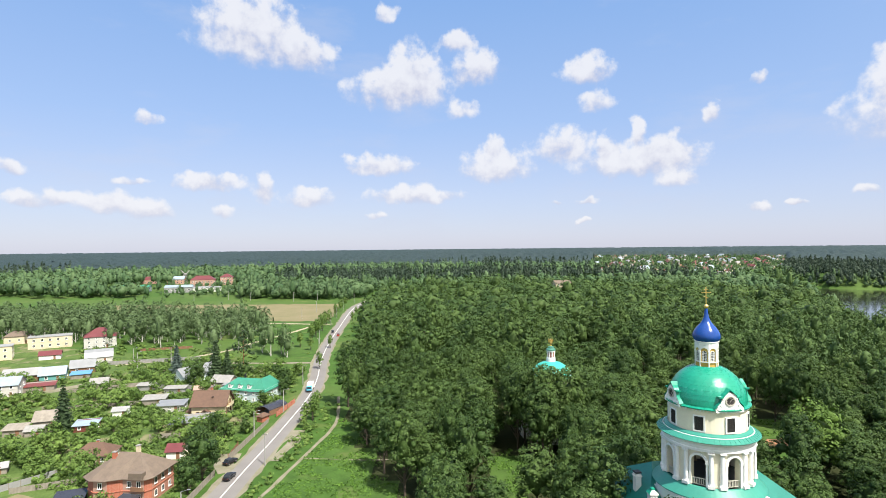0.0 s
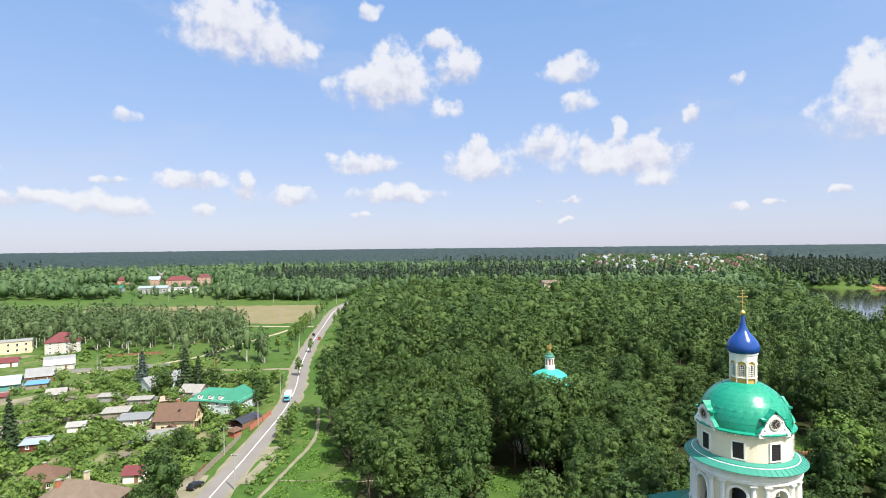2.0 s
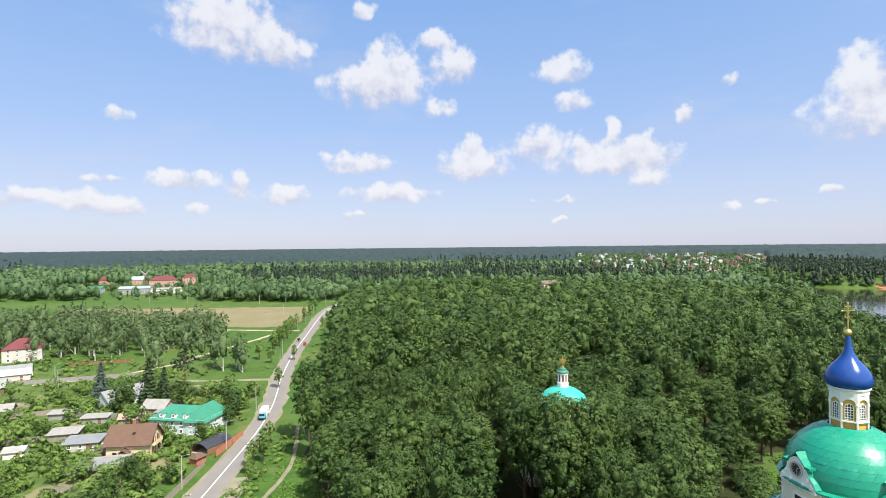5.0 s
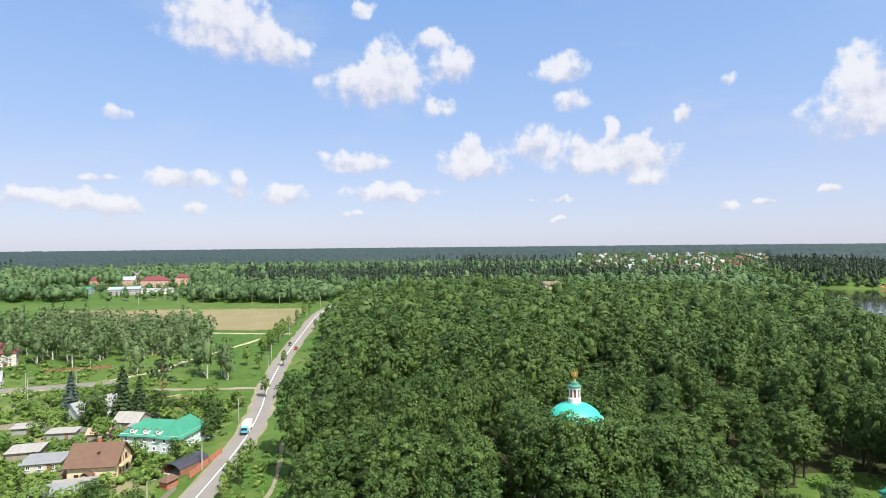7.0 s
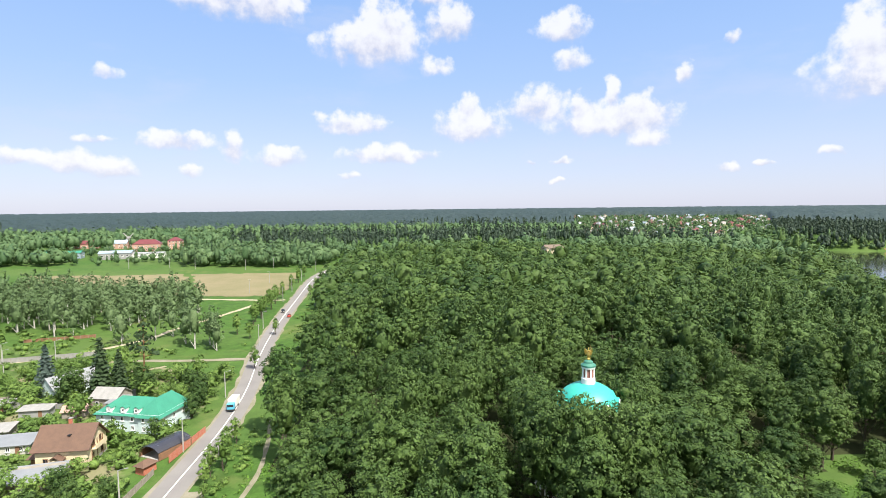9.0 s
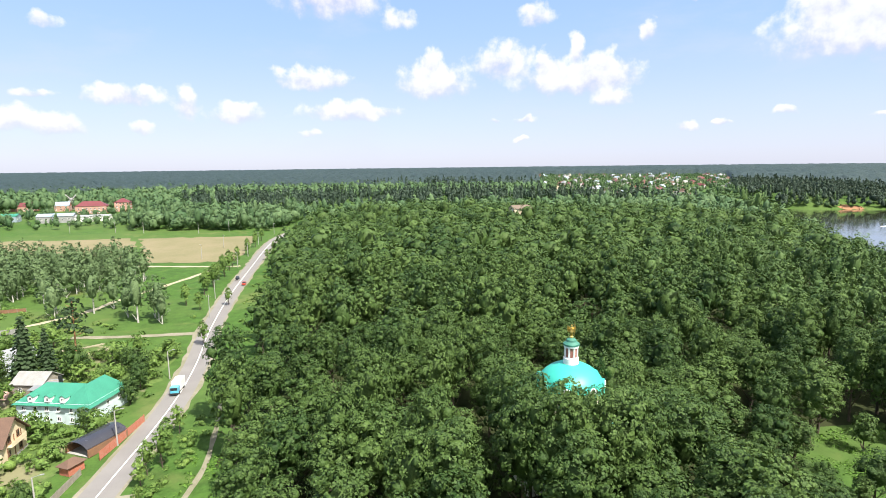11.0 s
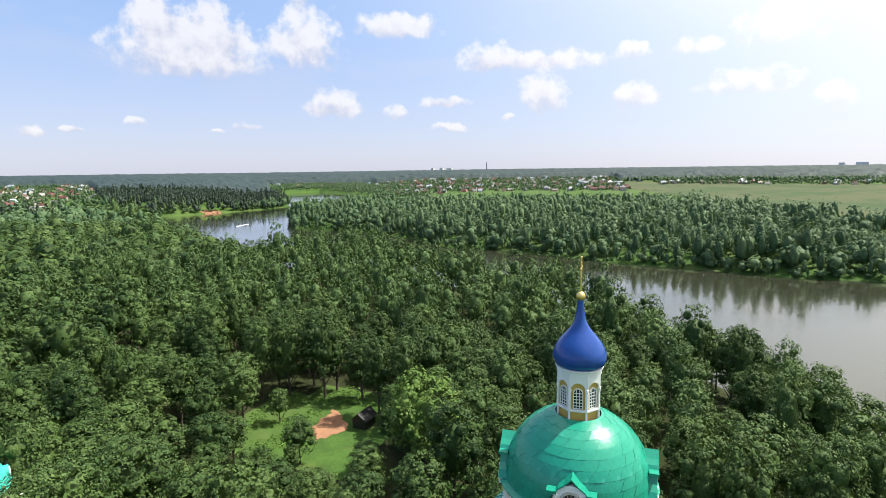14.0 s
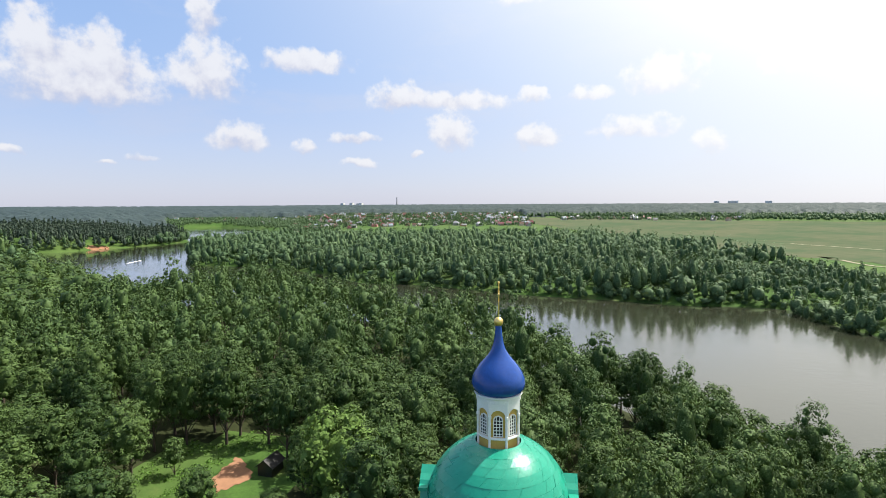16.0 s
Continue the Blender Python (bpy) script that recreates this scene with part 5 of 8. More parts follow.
# ---- the round-domed church in the wood ----
dome_church = thing("domed_church", 35.0, 179.6, 0, 8, "white church with a turquoise dome and a gilded figure, among trees", "church")
part("wall", boxes((0, 0, 6.0, 14, 14, 12.0), (0, 0, 6.0, 16.6, 7.6, 12.0), (0, 0, 6.0, 7.6, 16.6, 12.0)), M_PLASTER, dome_church)
part("cornice", boxes((0, 0, 12.2, 17.2, 8.2, 0.5), (0, 0, 12.2, 8.2, 17.2, 0.5), (0, 0, 12.25, 14.6, 14.6, 0.45)), M_TRIM, dome_church)
for f in range(4):
    for i in range(4):
        bm = bmesh.new()
        lathe(bm, [(0.55, 0.0), (0.55, 0.4), (0.42, 0.6), (0.36, 9.6), (0.5, 9.9), (0.55, 10.2)], 12)
        bmesh.ops.transform(bm, matrix=pose(0, 0, 0, 0, 0, f * 90) @ pose(-3.0 + 2.0 * i, -9.0, 1.0), verts=bm.verts[:])
        part("column", bm, M_TRIM, dome_church)
    bm = bmesh.new()
    box(bm, 0, -8.8, 11.6, 7.8, 2.0, 1.0)
    box(bm, 0, -9.0, 0.5, 8.6, 3.0, 1.0)
    prism(bm, [(-4.1, 0), (4.1, 0), (0, 1.8)], 0, 2.3, pose(0, -7.6, 12.15, 90, 0, 0))
    bmesh.ops.transform(bm, matrix=pose(0, 0, 0, 0, 0, f * 90), verts=bm.verts[:])
    part("portico", bm, M_PLASTER, dome_church)
bm = bmesh.new()
lathe(bm, [(6.1, 11.5), (6.1, 18.3), (6.4, 18.5), (6.4, 18.8), (6.0, 18.9)], 48)
part("drum", bm, M_CREAMY, dome_church)
bm = bmesh.new()
lathe(bm, [(8.2, 12.5), (6.05, 14.0)], 32)
part("drum_roof", bm, M_TURQ, dome_church)
bm = bmesh.new()
lathe(bm, [(6.55, 18.8), (6.55, 18.95)] + [(6.35 * math.cos(radians(f)), 18.95 + 4.75 * math.sin(radians(f))) for f in range(0, 79, 6)], 56)
d2 = part("dome", bm, M_TURQ, dome_church, "pale turquoise painted tin dome", smooth=True)
for k in range(8):
    a = 45 * k + 12
    m = facing(a, 5.3, 19.6)
    bm = bmesh.new()
    arc = [(1.0 * math.cos(math.pi * i / 10), 0.5 + 1.0 * math.sin(math.pi * i / 10)) for i in range(11)]
    outline = [(-1.0, -0.6), (1.0, -0.6)] + arc
    plate(bm, outline, -1.05, 2.2, m)
    dormer = part("dormer", bm, M_TURQ, dome_church, "round turquoise dormer")
    bm = bmesh.new()
    c1 = [(0.74 * math.cos(i * math.pi / 10), 0.45 + 0.74 * math.sin(i * math.pi / 10)) for i in range(20)]
    c2 = [(0.5 * math.cos(i * math.pi / 10), 0.45 + 0.5 * math.sin(i * math.pi / 10)) for i in range(20)]
    ring_plate(bm, c1, c2, -1.2, -1.0, m)
    part("oculus_ring", bm, M_TRIM, dormer)
    bm = bmesh.new()
    plate(bm, c2, -1.1, -1.04, m)
    part("oculus", bm, M_PANE, dormer)
bm = bmesh.new()
lathe(bm, [(1.45, 23.1), (1.45, 24.7), (1.3, 24.8), (1.3, 25.0)], 28)
part("lantern_base", bm, M_TRIM, dome_church)
bm = bmesh.new()
lathe(bm, [(1.15, 24.9), (1.15, 26.8)], 24)
part("lantern", bm, surface("dull_red_plaster", (0.30, 0.13, 0.10), None, 0.8), dome_church)
for k in range(8):
    bm = bmesh.new()
    box(bm, 0, -0.05, 0.95, 0.32, 0.24, 1.9)
    bmesh.ops.transform(bm, matrix=facing(45 * k, 1.15, 24.9), verts=bm.verts[:])
    part("lantern_post", bm, M_TRIM, dome_church)
bm = bmesh.new()
lathe(bm, [(1.15, 26.7), (1.42, 26.8), (1.48, 27.25), (1.2, 27.3)], 28)
part("lantern_cornice", bm, M_TRIM, dome_church)
bm = bmesh.new()
lathe(bm, [(1.55, 27.2), (1.55, 27.5), (1.0, 27.9), (0.9, 28.25), (0.35, 28.6), (0.0, 28.65)], 28)
part("lantern_cap", bm, surface("weathered_green_tin", (0.05, 0.19, 0.14), None, 0.5), dome_church)
fig = bmesh.new()
lathe(fig, [(0.30, 0.0), (0.32, 0.15), (0.14, 0.3), (0.26, 0.5), (0.30, 0.9), (0.22, 1.35), (0.24, 1.6), (0.10, 1.75), (0.15, 1.9), (0.14, 2.05), (0.0, 2.15)], 12)
for s in (-1, 1):
    plate(fig, [(s * 0.12, 1.55), (s * 0.62, 1.95), (s * 0.72, 1.5), (s * 0.58, 0.8), (s * 0.22, 0.9)][:: s], 0.08, 0.2, Matrix())
    box(fig, s * 0.26, -0.16, 1.42, 0.14, 0.5, 0.14)
box(fig, 0.34, -0.4, 1.5, 0.07, 0.07, 2.2)
box(fig, 0.34, -0.4, 2.2, 0.5, 0.07, 0.07)
figure = part("angel_statue", fig, M_GOLD)
figure.matrix_world = pose(35.0, 179.6, 28.6, 0, 0, -10) @ Matrix.Scale(1.2, 4)
tagged(figure, "gilded winged statue on the lantern of the domed church", "statue")


# ---- houses ----
def tin(name, col, rough=0.45, metal=0.0):
    return surface(name, col, tuple(x * 0.75 for x in col), rough, metal, scale=0.35, fine=3.0, bump=0.15)


def bricks(N, co, c):
    b = N.n("ShaderNodeTexBrick", {"Vector": N.vec("MULTIPLY", co, (1, 1, 1)), "Color1": (0.40, 0.13, 0.08, 1), "Color2": (0.33, 0.10, 0.06, 1), "Mortar": (0.42, 0.34, 0.28, 1), "Scale": 2.0, "Mortar Size": 0.012})
    return N.mix(0.55, c, b.outputs[0])


M_BRICK = surface("red_brick", (0.42, 0.15, 0.09), (0.34, 0.11, 0.07), 0.85, scale=0.6, fine=4.0, bump=0.3, extra=bricks)
M_CREAM = surface("cream_render", (0.66, 0.56, 0.38), (0.56, 0.47, 0.31), 0.85, scale=0.5, fine=5.0)
M_YELLOW = surface("pale_yellow_brick", (0.60, 0.51, 0.37), (0.50, 0.42, 0.30), 0.85, scale=0.5, fine=5.0)
M_PALEBLUE = surface("pale_blue_render", (0.56, 0.65, 0.66), (0.46, 0.55, 0.57), 0.85, scale=0.5, fine=5.0)
M_TURQWALL = surface("turquoise_boards", (0.12, 0.33, 0.32), (0.09, 0.26, 0.25), 0.8, scale=0.5, fine=6.0)
M_GREYWOOD = surface("grey_weathered_boards", (0.30, 0.27, 0.23), (0.18, 0.16, 0.13), 0.9, scale=0.8, fine=7.0, bump=0.4)
M_BROWNWOOD = surface("brown_boards", (0.24, 0.13, 0.07), (0.15, 0.08, 0.05), 0.85, scale=0.8, fine=7.0, bump=0.3)
M_SHINGLE = surface("brown_roof_tiles", (0.135, 0.080, 0.055), (0.095, 0.056, 0.040), 0.8, scale=0.8, fine=5.0, bump=0.4)
M_SHINGLE_GREY = surface("grey_brown_shingles", (0.170, 0.130, 0.100), (0.120, 0.092, 0.072), 0.85, scale=0.8, fine=5.0, bump=0.4)
M_MAROON = tin("maroon_tin", (0.155, 0.040, 0.045))
M_ZINC = tin("zinc_sheet", (0.27, 0.28, 0.29), 0.5, 0.2)
M_PALETIN = tin("pale_tin", (0.31, 0.31, 0.31), 0.5)
M_BLUETIN = tin("pale_blue_tin", (0.30, 0.37, 0.43))
M_BLUETARP = tin("blue_tarpaulin", (0.12, 0.30, 0.58))
M_GREENROOF = tin("bright_green_tin", (0.045, 0.235, 0.155))
M_SLATE = surface("grey_slate", (0.30, 0.29, 0.28), (0.20, 0.20, 0.19), 0.85, scale=0.8, fine=5.0, bump=0.3)
M_DARKROOF = tin("dark_polycarbonate", (0.045, 0.045, 0.055), 0.25)
M_CONCRETE = surface("pale_concrete", (0.36, 0.35, 0.33), (0.27, 0.26, 0.25), 0.9, scale=0.8, fine=6.0)
M_REDROOF = tin("red_tin", (0.18, 0.050, 0.042))
M_WHITEWALL = surface("whitewashed_wall", (0.52, 0.505, 0.47), (0.40, 0.39, 0.36), 0.85, scale=0.5, fine=5.0)
M_FOUND = surface("grey_plinth", (0.30, 0.29, 0.28), (0.22, 0.21, 0.2), 0.9, scale=0.8, fine=6.0)


def slab(bm, pts, th):
    """A roof slab: four corners (counter-clockwise from above), th thick below."""
    a = [Vector(p) for p in pts]
    n = (a[1] - a[0]).cross(a[2] - a[0]).normalized() * th
    hi, lo = [bm.verts.new(p) for p in a], [bm.verts.new(p - n) for p in a]
    k = len(a)
    bm.faces.new(hi)
    bm.faces.new(lo[::-1])
    for i in range(k):
        bm.faces.new((hi[(i + 1) % k], hi[i], lo[i], lo[(i + 1) % k]))


def roof_mesh(kind, w, d, z, r, o=0.45, th=0.14):
    """A roof over a w x d plan, eaves at z, r high; the ridge runs along x."""
    bm = bmesh.new()
    x, y = w / 2 + o, d / 2 + o
    e = z - o * r / (d / 2)
    if kind == "gable":
        slab(bm, [(-x, -y, e), (x, -y, e), (x, 0, z + r), (-x, 0, z + r)], th)
        slab(bm, [(x, y, e), (-x, y, e), (-x, 0, z + r), (x, 0, z + r)], th)
    elif kind == "hip":
        k = max(0.3, (w - d) / 2 + 0.2)
        slab(bm, [(-x, -y, e), (x, -y, e), (k, 0, z + r), (-k, 0, z + r)], th)
        slab(bm, [(x, y, e), (-x, y, e), (-k, 0, z + r), (k, 0, z + r)], th)
        slab(bm, [(x, -y, e), (x, y, e), (k, 0, z + r)], th)
        slab(bm, [(-x, y, e), (-x, -y, e), (-k, 0, z + r)], th)
    elif kind == "gambrel":
        m, mz = d * 0.30, z + r * 0.62
        for s in (-1, 1):
            q = [(-x, s * y, e), (x, s * y, e), (x, s * m, mz), (-x, s * m, mz)]
            slab(bm, q if s < 0 else [q[1], q[0], q[3], q[2]], th)
            q = [(-x, s * m, mz), (x, s * m, mz), (x, 0, z + r), (-x, 0, z + r)]
            slab(bm, q if s < 0 else [q[1], q[0], q[3], q[2]], th)
    elif kind == "shed":
        slab(bm, [(-x, -y, z), (x, -y, z), (x, y, z + r), (-x, y, z + r)], th)
    else:
        box(bm, 0, 0, z + 0.12, w + o, d + o, 0.28)
    return bm


def body_mesh(kind, w, d, z, r):
    bm = bmesh.new()
    if kind in ("gable", "gambrel"):
        pts = [(-d / 2, 0), (d / 2, 0), (d / 2, z), (0, z + r), (-d / 2, z)] if kind == "gable" else [(-d / 2, 0), (d / 2, 0), (d / 2, z), (d * 0.30, z + r * 0.62), (0, z + r), (-d * 0.30, z + r * 0.62), (-d / 2, z)]
        prism(bm, pts, -w / 2, w / 2, Matrix(((0, 0, 1, 0), (1, 0, 0, 0), (0, 1, 0, -0.06), (0, 0, 0, 1))))
    elif kind == "shed":
        prism(bm, [(-d / 2, 0), (d / 2, 0), (d / 2, z + r - 0.05), (-d / 2, z - 0.05)], -w / 2, w / 2, Matrix(((0, 0, 1, 0), (1, 0, 0, 0), (0, 1, 0, 0), (0, 0, 0, 1))))
    else:
        box(bm, 0, 0, z / 2, w, d, z)
    return bm


WINDOW_MESHES = {}


def window_piece(parent, m, w, h, frame_mat=None):
    """A window: frame with a cross bar, and its pane. m has its front towards -y."""
    fm = frame_mat or M_TRIM
    key = (w, h, fm.name)
    if key not in WINDOW_MESHES:
        b1 = bmesh.new()
        t = 0.11
        ring_plate(b1, [(-w / 2, -h / 2), (w / 2, -h / 2), (w / 2, h / 2), (-w / 2, h / 2)], [(-w / 2 + t, -h / 2 + t), (w / 2 - t, -h / 2 + t), (w / 2 - t, h / 2 - t), (-w / 2 + t, h / 2 - t)], -0.07, 0.06, Matrix())
        box(b1, 0, -0.01, 0, 0.07, 0.08, h - t)
        box(b1, 0, -0.1, -h / 2 - 0.04, w + 0.16, 0.22, 0.07)
        a = part("window", b1, fm)
        b2 = boxes((0, 0.0, 0, w - 0.12, 0.03, h - 0.12))
        b = part("pane", b2, M_PANE)
        WINDOW_MESHES[key] = (a.data, b.data)
        bpy.data.objects.remove(a)
        bpy.data.objects.remove(b)
    a, b = WINDOW_MESHES[key]
    ob = piece("window", a, parent, m)
    piece("pane", b, ob, Matrix())
    return ob


def house(name, x, y, rz, w, d, z, r, kind, wall, roof, label, category="house", rows=((1.6, 1.1, 1.4),), front=3, side=2, chimney=None, door=True, plinth=0.0, group="", frame_mat=None, z0=None, over=0.45):
    """A house with its front towards -y: body, roof, windows, door, chimney."""
    base = land1(x, y) if z0 is None else z0
    h = thing(name, x, y, base - 0.1, rz, label, category, group)
    part("wall", body_mesh(kind, w, d, z, r), wall, h)
    part("roof", roof_mesh(kind, w, d, z, r, over), roof, h)
    if plinth:
        part("plinth", boxes((0, 0, plinth / 2, w + 0.16, d + 0.16, plinth)), M_FOUND, h)
    for zc, ww, hh in rows:
        for n, length, depth, f in ((front, w, d, 0), (front, w, d, 180), (side, d, w, 90), (side, d, w, -90)):
            for i in range(n):
                u = (i + 0.5) / n - 0.5
                window_piece(h, pose(0, 0, 0, 0, 0, f) @ pose(u * length * 0.92, -depth / 2, zc), ww, hh, frame_mat)
    if door:
        part("door", boxes((w * 0.22, -d / 2 - 0.03, 1.05, 0.95, 0.12, 2.1), (w * 0.22, -d / 2 - 0.08, 1.0, 0.08, 0.06, 0.2)), M_BROWNWOOD, h)
    if chimney:
        cx, cy, ch = chimney
        st = part("chimney", boxes((cx, cy, z + r * 0.5 + ch / 2, 0.75, 0.6, ch + r)), M_BRICK, h)
        part("cap", boxes((cx, cy, z + r + ch, 0.9, 0.75, 0.12)), M_FOUND, st)
    return h


# brick house with a many-sided roof
b = thing("brick_house", -79.0, 137.5, 0, -6, "two-storey red brick house with a grey-brown hip roof", "house")
wall_plan = [(-8.0, -4.5), (-5.0, -6.5), (-1.5, -6.5), (1.5, -5.0), (7.0, -5.0), (8.0, -3.5), (8.0, 5.5), (-8.0, 5.5)]
bm = bmesh.new()
prism(bm, wall_plan, -0.2, 6.4)
part("wall", bm, M_BRICK, b)
bm = bmesh.new()
prism(bm, [(x * 1.02, y * 1.03) for x, y in wall_plan], 3.05, 3.25)
part("string_course", bm, M_BRICK, b)
bm = bmesh.new()
eaves = [bm.verts.new((x * 1.11, y * 1.13, 6.2)) for x, y in wall_plan]
low = [bm.verts.new((x * 1.11, y * 1.13, 6.05)) for x, y in wall_plan]
top = [bm.verts.new(p) for p in ((-2.6, 0.2, 10.6), (2.6, 0.2, 10.6))]
n = len(wall_plan)
for i in range(n):
    bm.faces.new((low[i], low[(i + 1) % n], eaves[(i + 1) % n], eaves[i]))
for tri in ((0, 1, 0), (1, 2, 0), (3, 4, 1), (4, 5, 1), (5, 6, 1), (7, 0, 0)):
    bm.faces.new((eaves[tri[0]], eaves[tri[1]], top[tri[2]]))
bm.faces.new((eaves[2], eaves[3], top[1], top[0]))
bm.faces.new((eaves[6], eaves[7], top[0], top[1]))
bm.faces.new(low[::-1])
part("roof", bm, M_SHINGLE_GREY, b)
for x, y, z in ((-3.2, -1.3, 10.4), (1.2, 1.4, 11.2)):
    c = part("chimney", boxes((x, y, z - 1.2, 0.85, 0.85, 3.6)), M_BRICK if x < 0 else M_YELLOW, b)
    part("cap", boxes((x, y, z + 0.68, 1.05, 1.05, 0.14)), M_FOUND, c)
bm = bmesh.new()
box(bm, 5.4, -5.2, 7.0, 3.4, 1.6, 1.6)
part("dormer", bm, M_SHINGLE_GREY, b)
for f, spots in ((0, ((-3.3, -6.5), (3.2, -5.0), (5.6, -5.0))), (90, ((-2.0, -8.0), (0.8, -8.0), (3.6, -8.0))), (-90, ((-3.0, -8.0), (1.0, -8.0)))):
    for u, v in spots:
        for z in (1.75, 4.75):
            window_piece(b, pose(0, 0, 0, 0, 0, f) @ pose(u, v, z), 1.1, 1.5)
part("porch_roof", roof_mesh("hip", 4.0, 2.6, 2.7, 0.9), M_DARKROOF, b).matrix_basis = pose(4.2, -7.2, 0)
bm = boxes((2.6, -8.1, 1.3, 0.2, 0.2, 2.6), (5.8, -8.1, 1.3, 0.2, 0.2, 2.6))
part("porch_post", bm, M_BRICK, b)
part("balcony", boxes((5.6, -5.35, 3.4, 3.2, 0.9, 0.16), (5.6, -5.75, 3.95, 3.2, 0.08, 0.9)), M_BROWNWOOD, b)

# cream house with a brown gable roof
c = house("cream_house", -85.0, 200.5, 4, 11.5, 9.0, 5.0, 4.0, "gable", M_CREAM, M_SHINGLE, "two-storey cream house with a brown tiled gable roof", rows=((1.75, 1.1, 1.4),), front=3, side=2, chimney=(-0.5, 1.2, 0.9), plinth=0.6, over=0.8, frame_mat=M_BROWNWOOD)
for u in (-1.6, 1.6):
    window_piece(c, pose(0, 0, 0, 0, 0, 90) @ pose(u, -5.75, 4.7), 1.1, 1.5, M_BROWNWOOD)
part("balcony", boxes((6.3, 0, 3.4, 1.1, 5.4, 0.16), (6.8, 0, 3.95, 0.08, 5.4, 0.9)), M_CREAM, c)
for u in (-2.6, 0, 2.6):
    part("timber", boxes((5.82, u, 2.6, 0.12, 0.18, 5.2)), M_BROWNWOOD, c)
part("porch", boxes((-0.6, -5.4, 1.3, 2.0, 1.6, 2.6)), M_CREAM, c)
pr = bmesh.new()
slab(pr, [(-2.3, -6.6, 2.5), (-0.6, -6.6, 3.6), (-0.6, -3.2, 3.6), (-2.3, -3.2, 2.5)][::1], 0.12)
slab(pr, [(1.1, -6.6, 2.5), (1.1, -3.2, 2.5), (-0.6, -3.2, 3.6), (-0.6, -6.6, 3.6)], 0.12)
part("porch_roof", pr, M_SHINGLE, c)
part("side_porch", boxes((-6.6, -1.5, 1.2, 1.6, 3.6, 2.4)), M_BROWNWOOD, c)
part("side_porch_roof", roof_mesh("shed", 2.2, 4.2, 2.3, 0.6), M_SHINGLE, c).matrix_basis = pose(-6.6, -1.5, 0)
part("roof_window", boxes((1.0, -2.4, 7.15, 0.7, 0.9, 0.12)), M_PANE, c).rotation_euler = (0, 0, 0)

# long pale blue house with a bright green roof and dormers
gh = thing("green_roofed_house", -78.5, 220.0, land1(-78.5, 220.0) - 0.1, -12, "pale blue house with a bright green tin hip roof and dormers", "house")
part("wall", boxes((0, 0, 2.6, 19.0, 9.5, 5.2), (6.5, 1.5, 2.6, 6.5, 13.0, 5.2)), M_PALEBLUE, gh)
part("roof", roof_mesh("hip", 19.0, 9.5, 5.1, 3.3, 0.6), M_GREENROOF, gh)
part("cross_roof", roof_mesh("hip", 13.0, 6.6, 5.1, 3.7, 0.6), M_GREENROOF, gh).matrix_basis = pose(6.5, 1.5, 0, 0, 0, 90)
for u in (-5.5, -1.2, 2.8):
    dm = part("dormer", body_mesh("gable", 1.4, 1.5, 1.2, 0.5), M_TRIM, gh)
    dm.matrix_basis = pose(u, -4.0, 5.4, 0, 0, 90)
    rf = part("dormer_roof", roof_mesh("gable", 1.5, 1.6, 1.25, 0.55, 0.15, 0.06), M_GREENROOF, dm)
    window_piece(dm, pose(0, 0, 0, 0, 0, -90) @ pose(0, -0.72, 0.65), 0.8, 0.9)
for u in (-7.5, -4.5, -1.5, 1.5, 5.0, 8.0):
    for z in (1.3, 3.7):
        window_piece(gh, pose(u, -4.78 if u < 4 else -5.02, z), 0.9, 1.2)
for u in (-3.0, 1.0, 5.0):
    window_piece(gh, pose(0, 0, 0, 0, 0, 90) @ pose(u, -9.77, 3.2), 0.9, 1.2)
part("chimney", boxes((-2.0, 0.8, 8.8, 0.6, 0.6, 2.2)), M_IRON, gh)

# dark arched car port by the road with its brick-pillared fence
cp = thing("car_port", -64.3, 204.0, land1(-64.3, 204.0), -25, "car port with a dark arched roof on brick walls", "car port")
bm = bmesh.new()
n = 10
for i in range(n):
    a0, a1 = math.pi * (0.2 + 0.6 * i / n), math.pi * (0.2 + 0.6 * (i + 1) / n)
    slab(bm, [(-4.0 * math.cos(a0), -5.0, 0.2 + 2.9 * math.sin(a0)), (-4.0 * math.cos(a1), -5.0, 0.2 + 2.9 * math.sin(a1)), (-4.0 * math.cos(a1), 5.0, 0.2 + 2.9 * math.sin(a1)), (-4.0 * math.cos(a0), 5.0, 0.2 + 2.9 * math.sin(a0))], 0.08)
part("roof", bm, M_DARKROOF, cp)
for x in (-3.7, 3.7):
    part("wall", boxes((x * 0.87, 0, 0.85, 0.3, 9.8, 1.7)), M_BROWNWOOD, cp)
part("back_wall", boxes((0, 4.8, 1.1, 6.2, 0.25, 2.2)), M_BROWNWOOD, cp)
part("floor", boxes((0, 0, 0.05, 6.2, 9.6, 0.12)), M_CONCRETE, cp)
gate = thing("brick_gate_lodge", -64.2, 193.5, land1(-64.2, 193.5), -25, "small brick gate shelter with a brown hip roof", "gate shelter")
part("wall", boxes((0, 0, 1.1, 2.6, 3.4, 2.2)), M_BRICK, gate)
part("roof", roof_mesh("hip", 3.4, 2.6, 2.2, 0.8), M_SHINGLE, gate).matrix_basis = pose(0, 0, 0, 0, 0, 90)

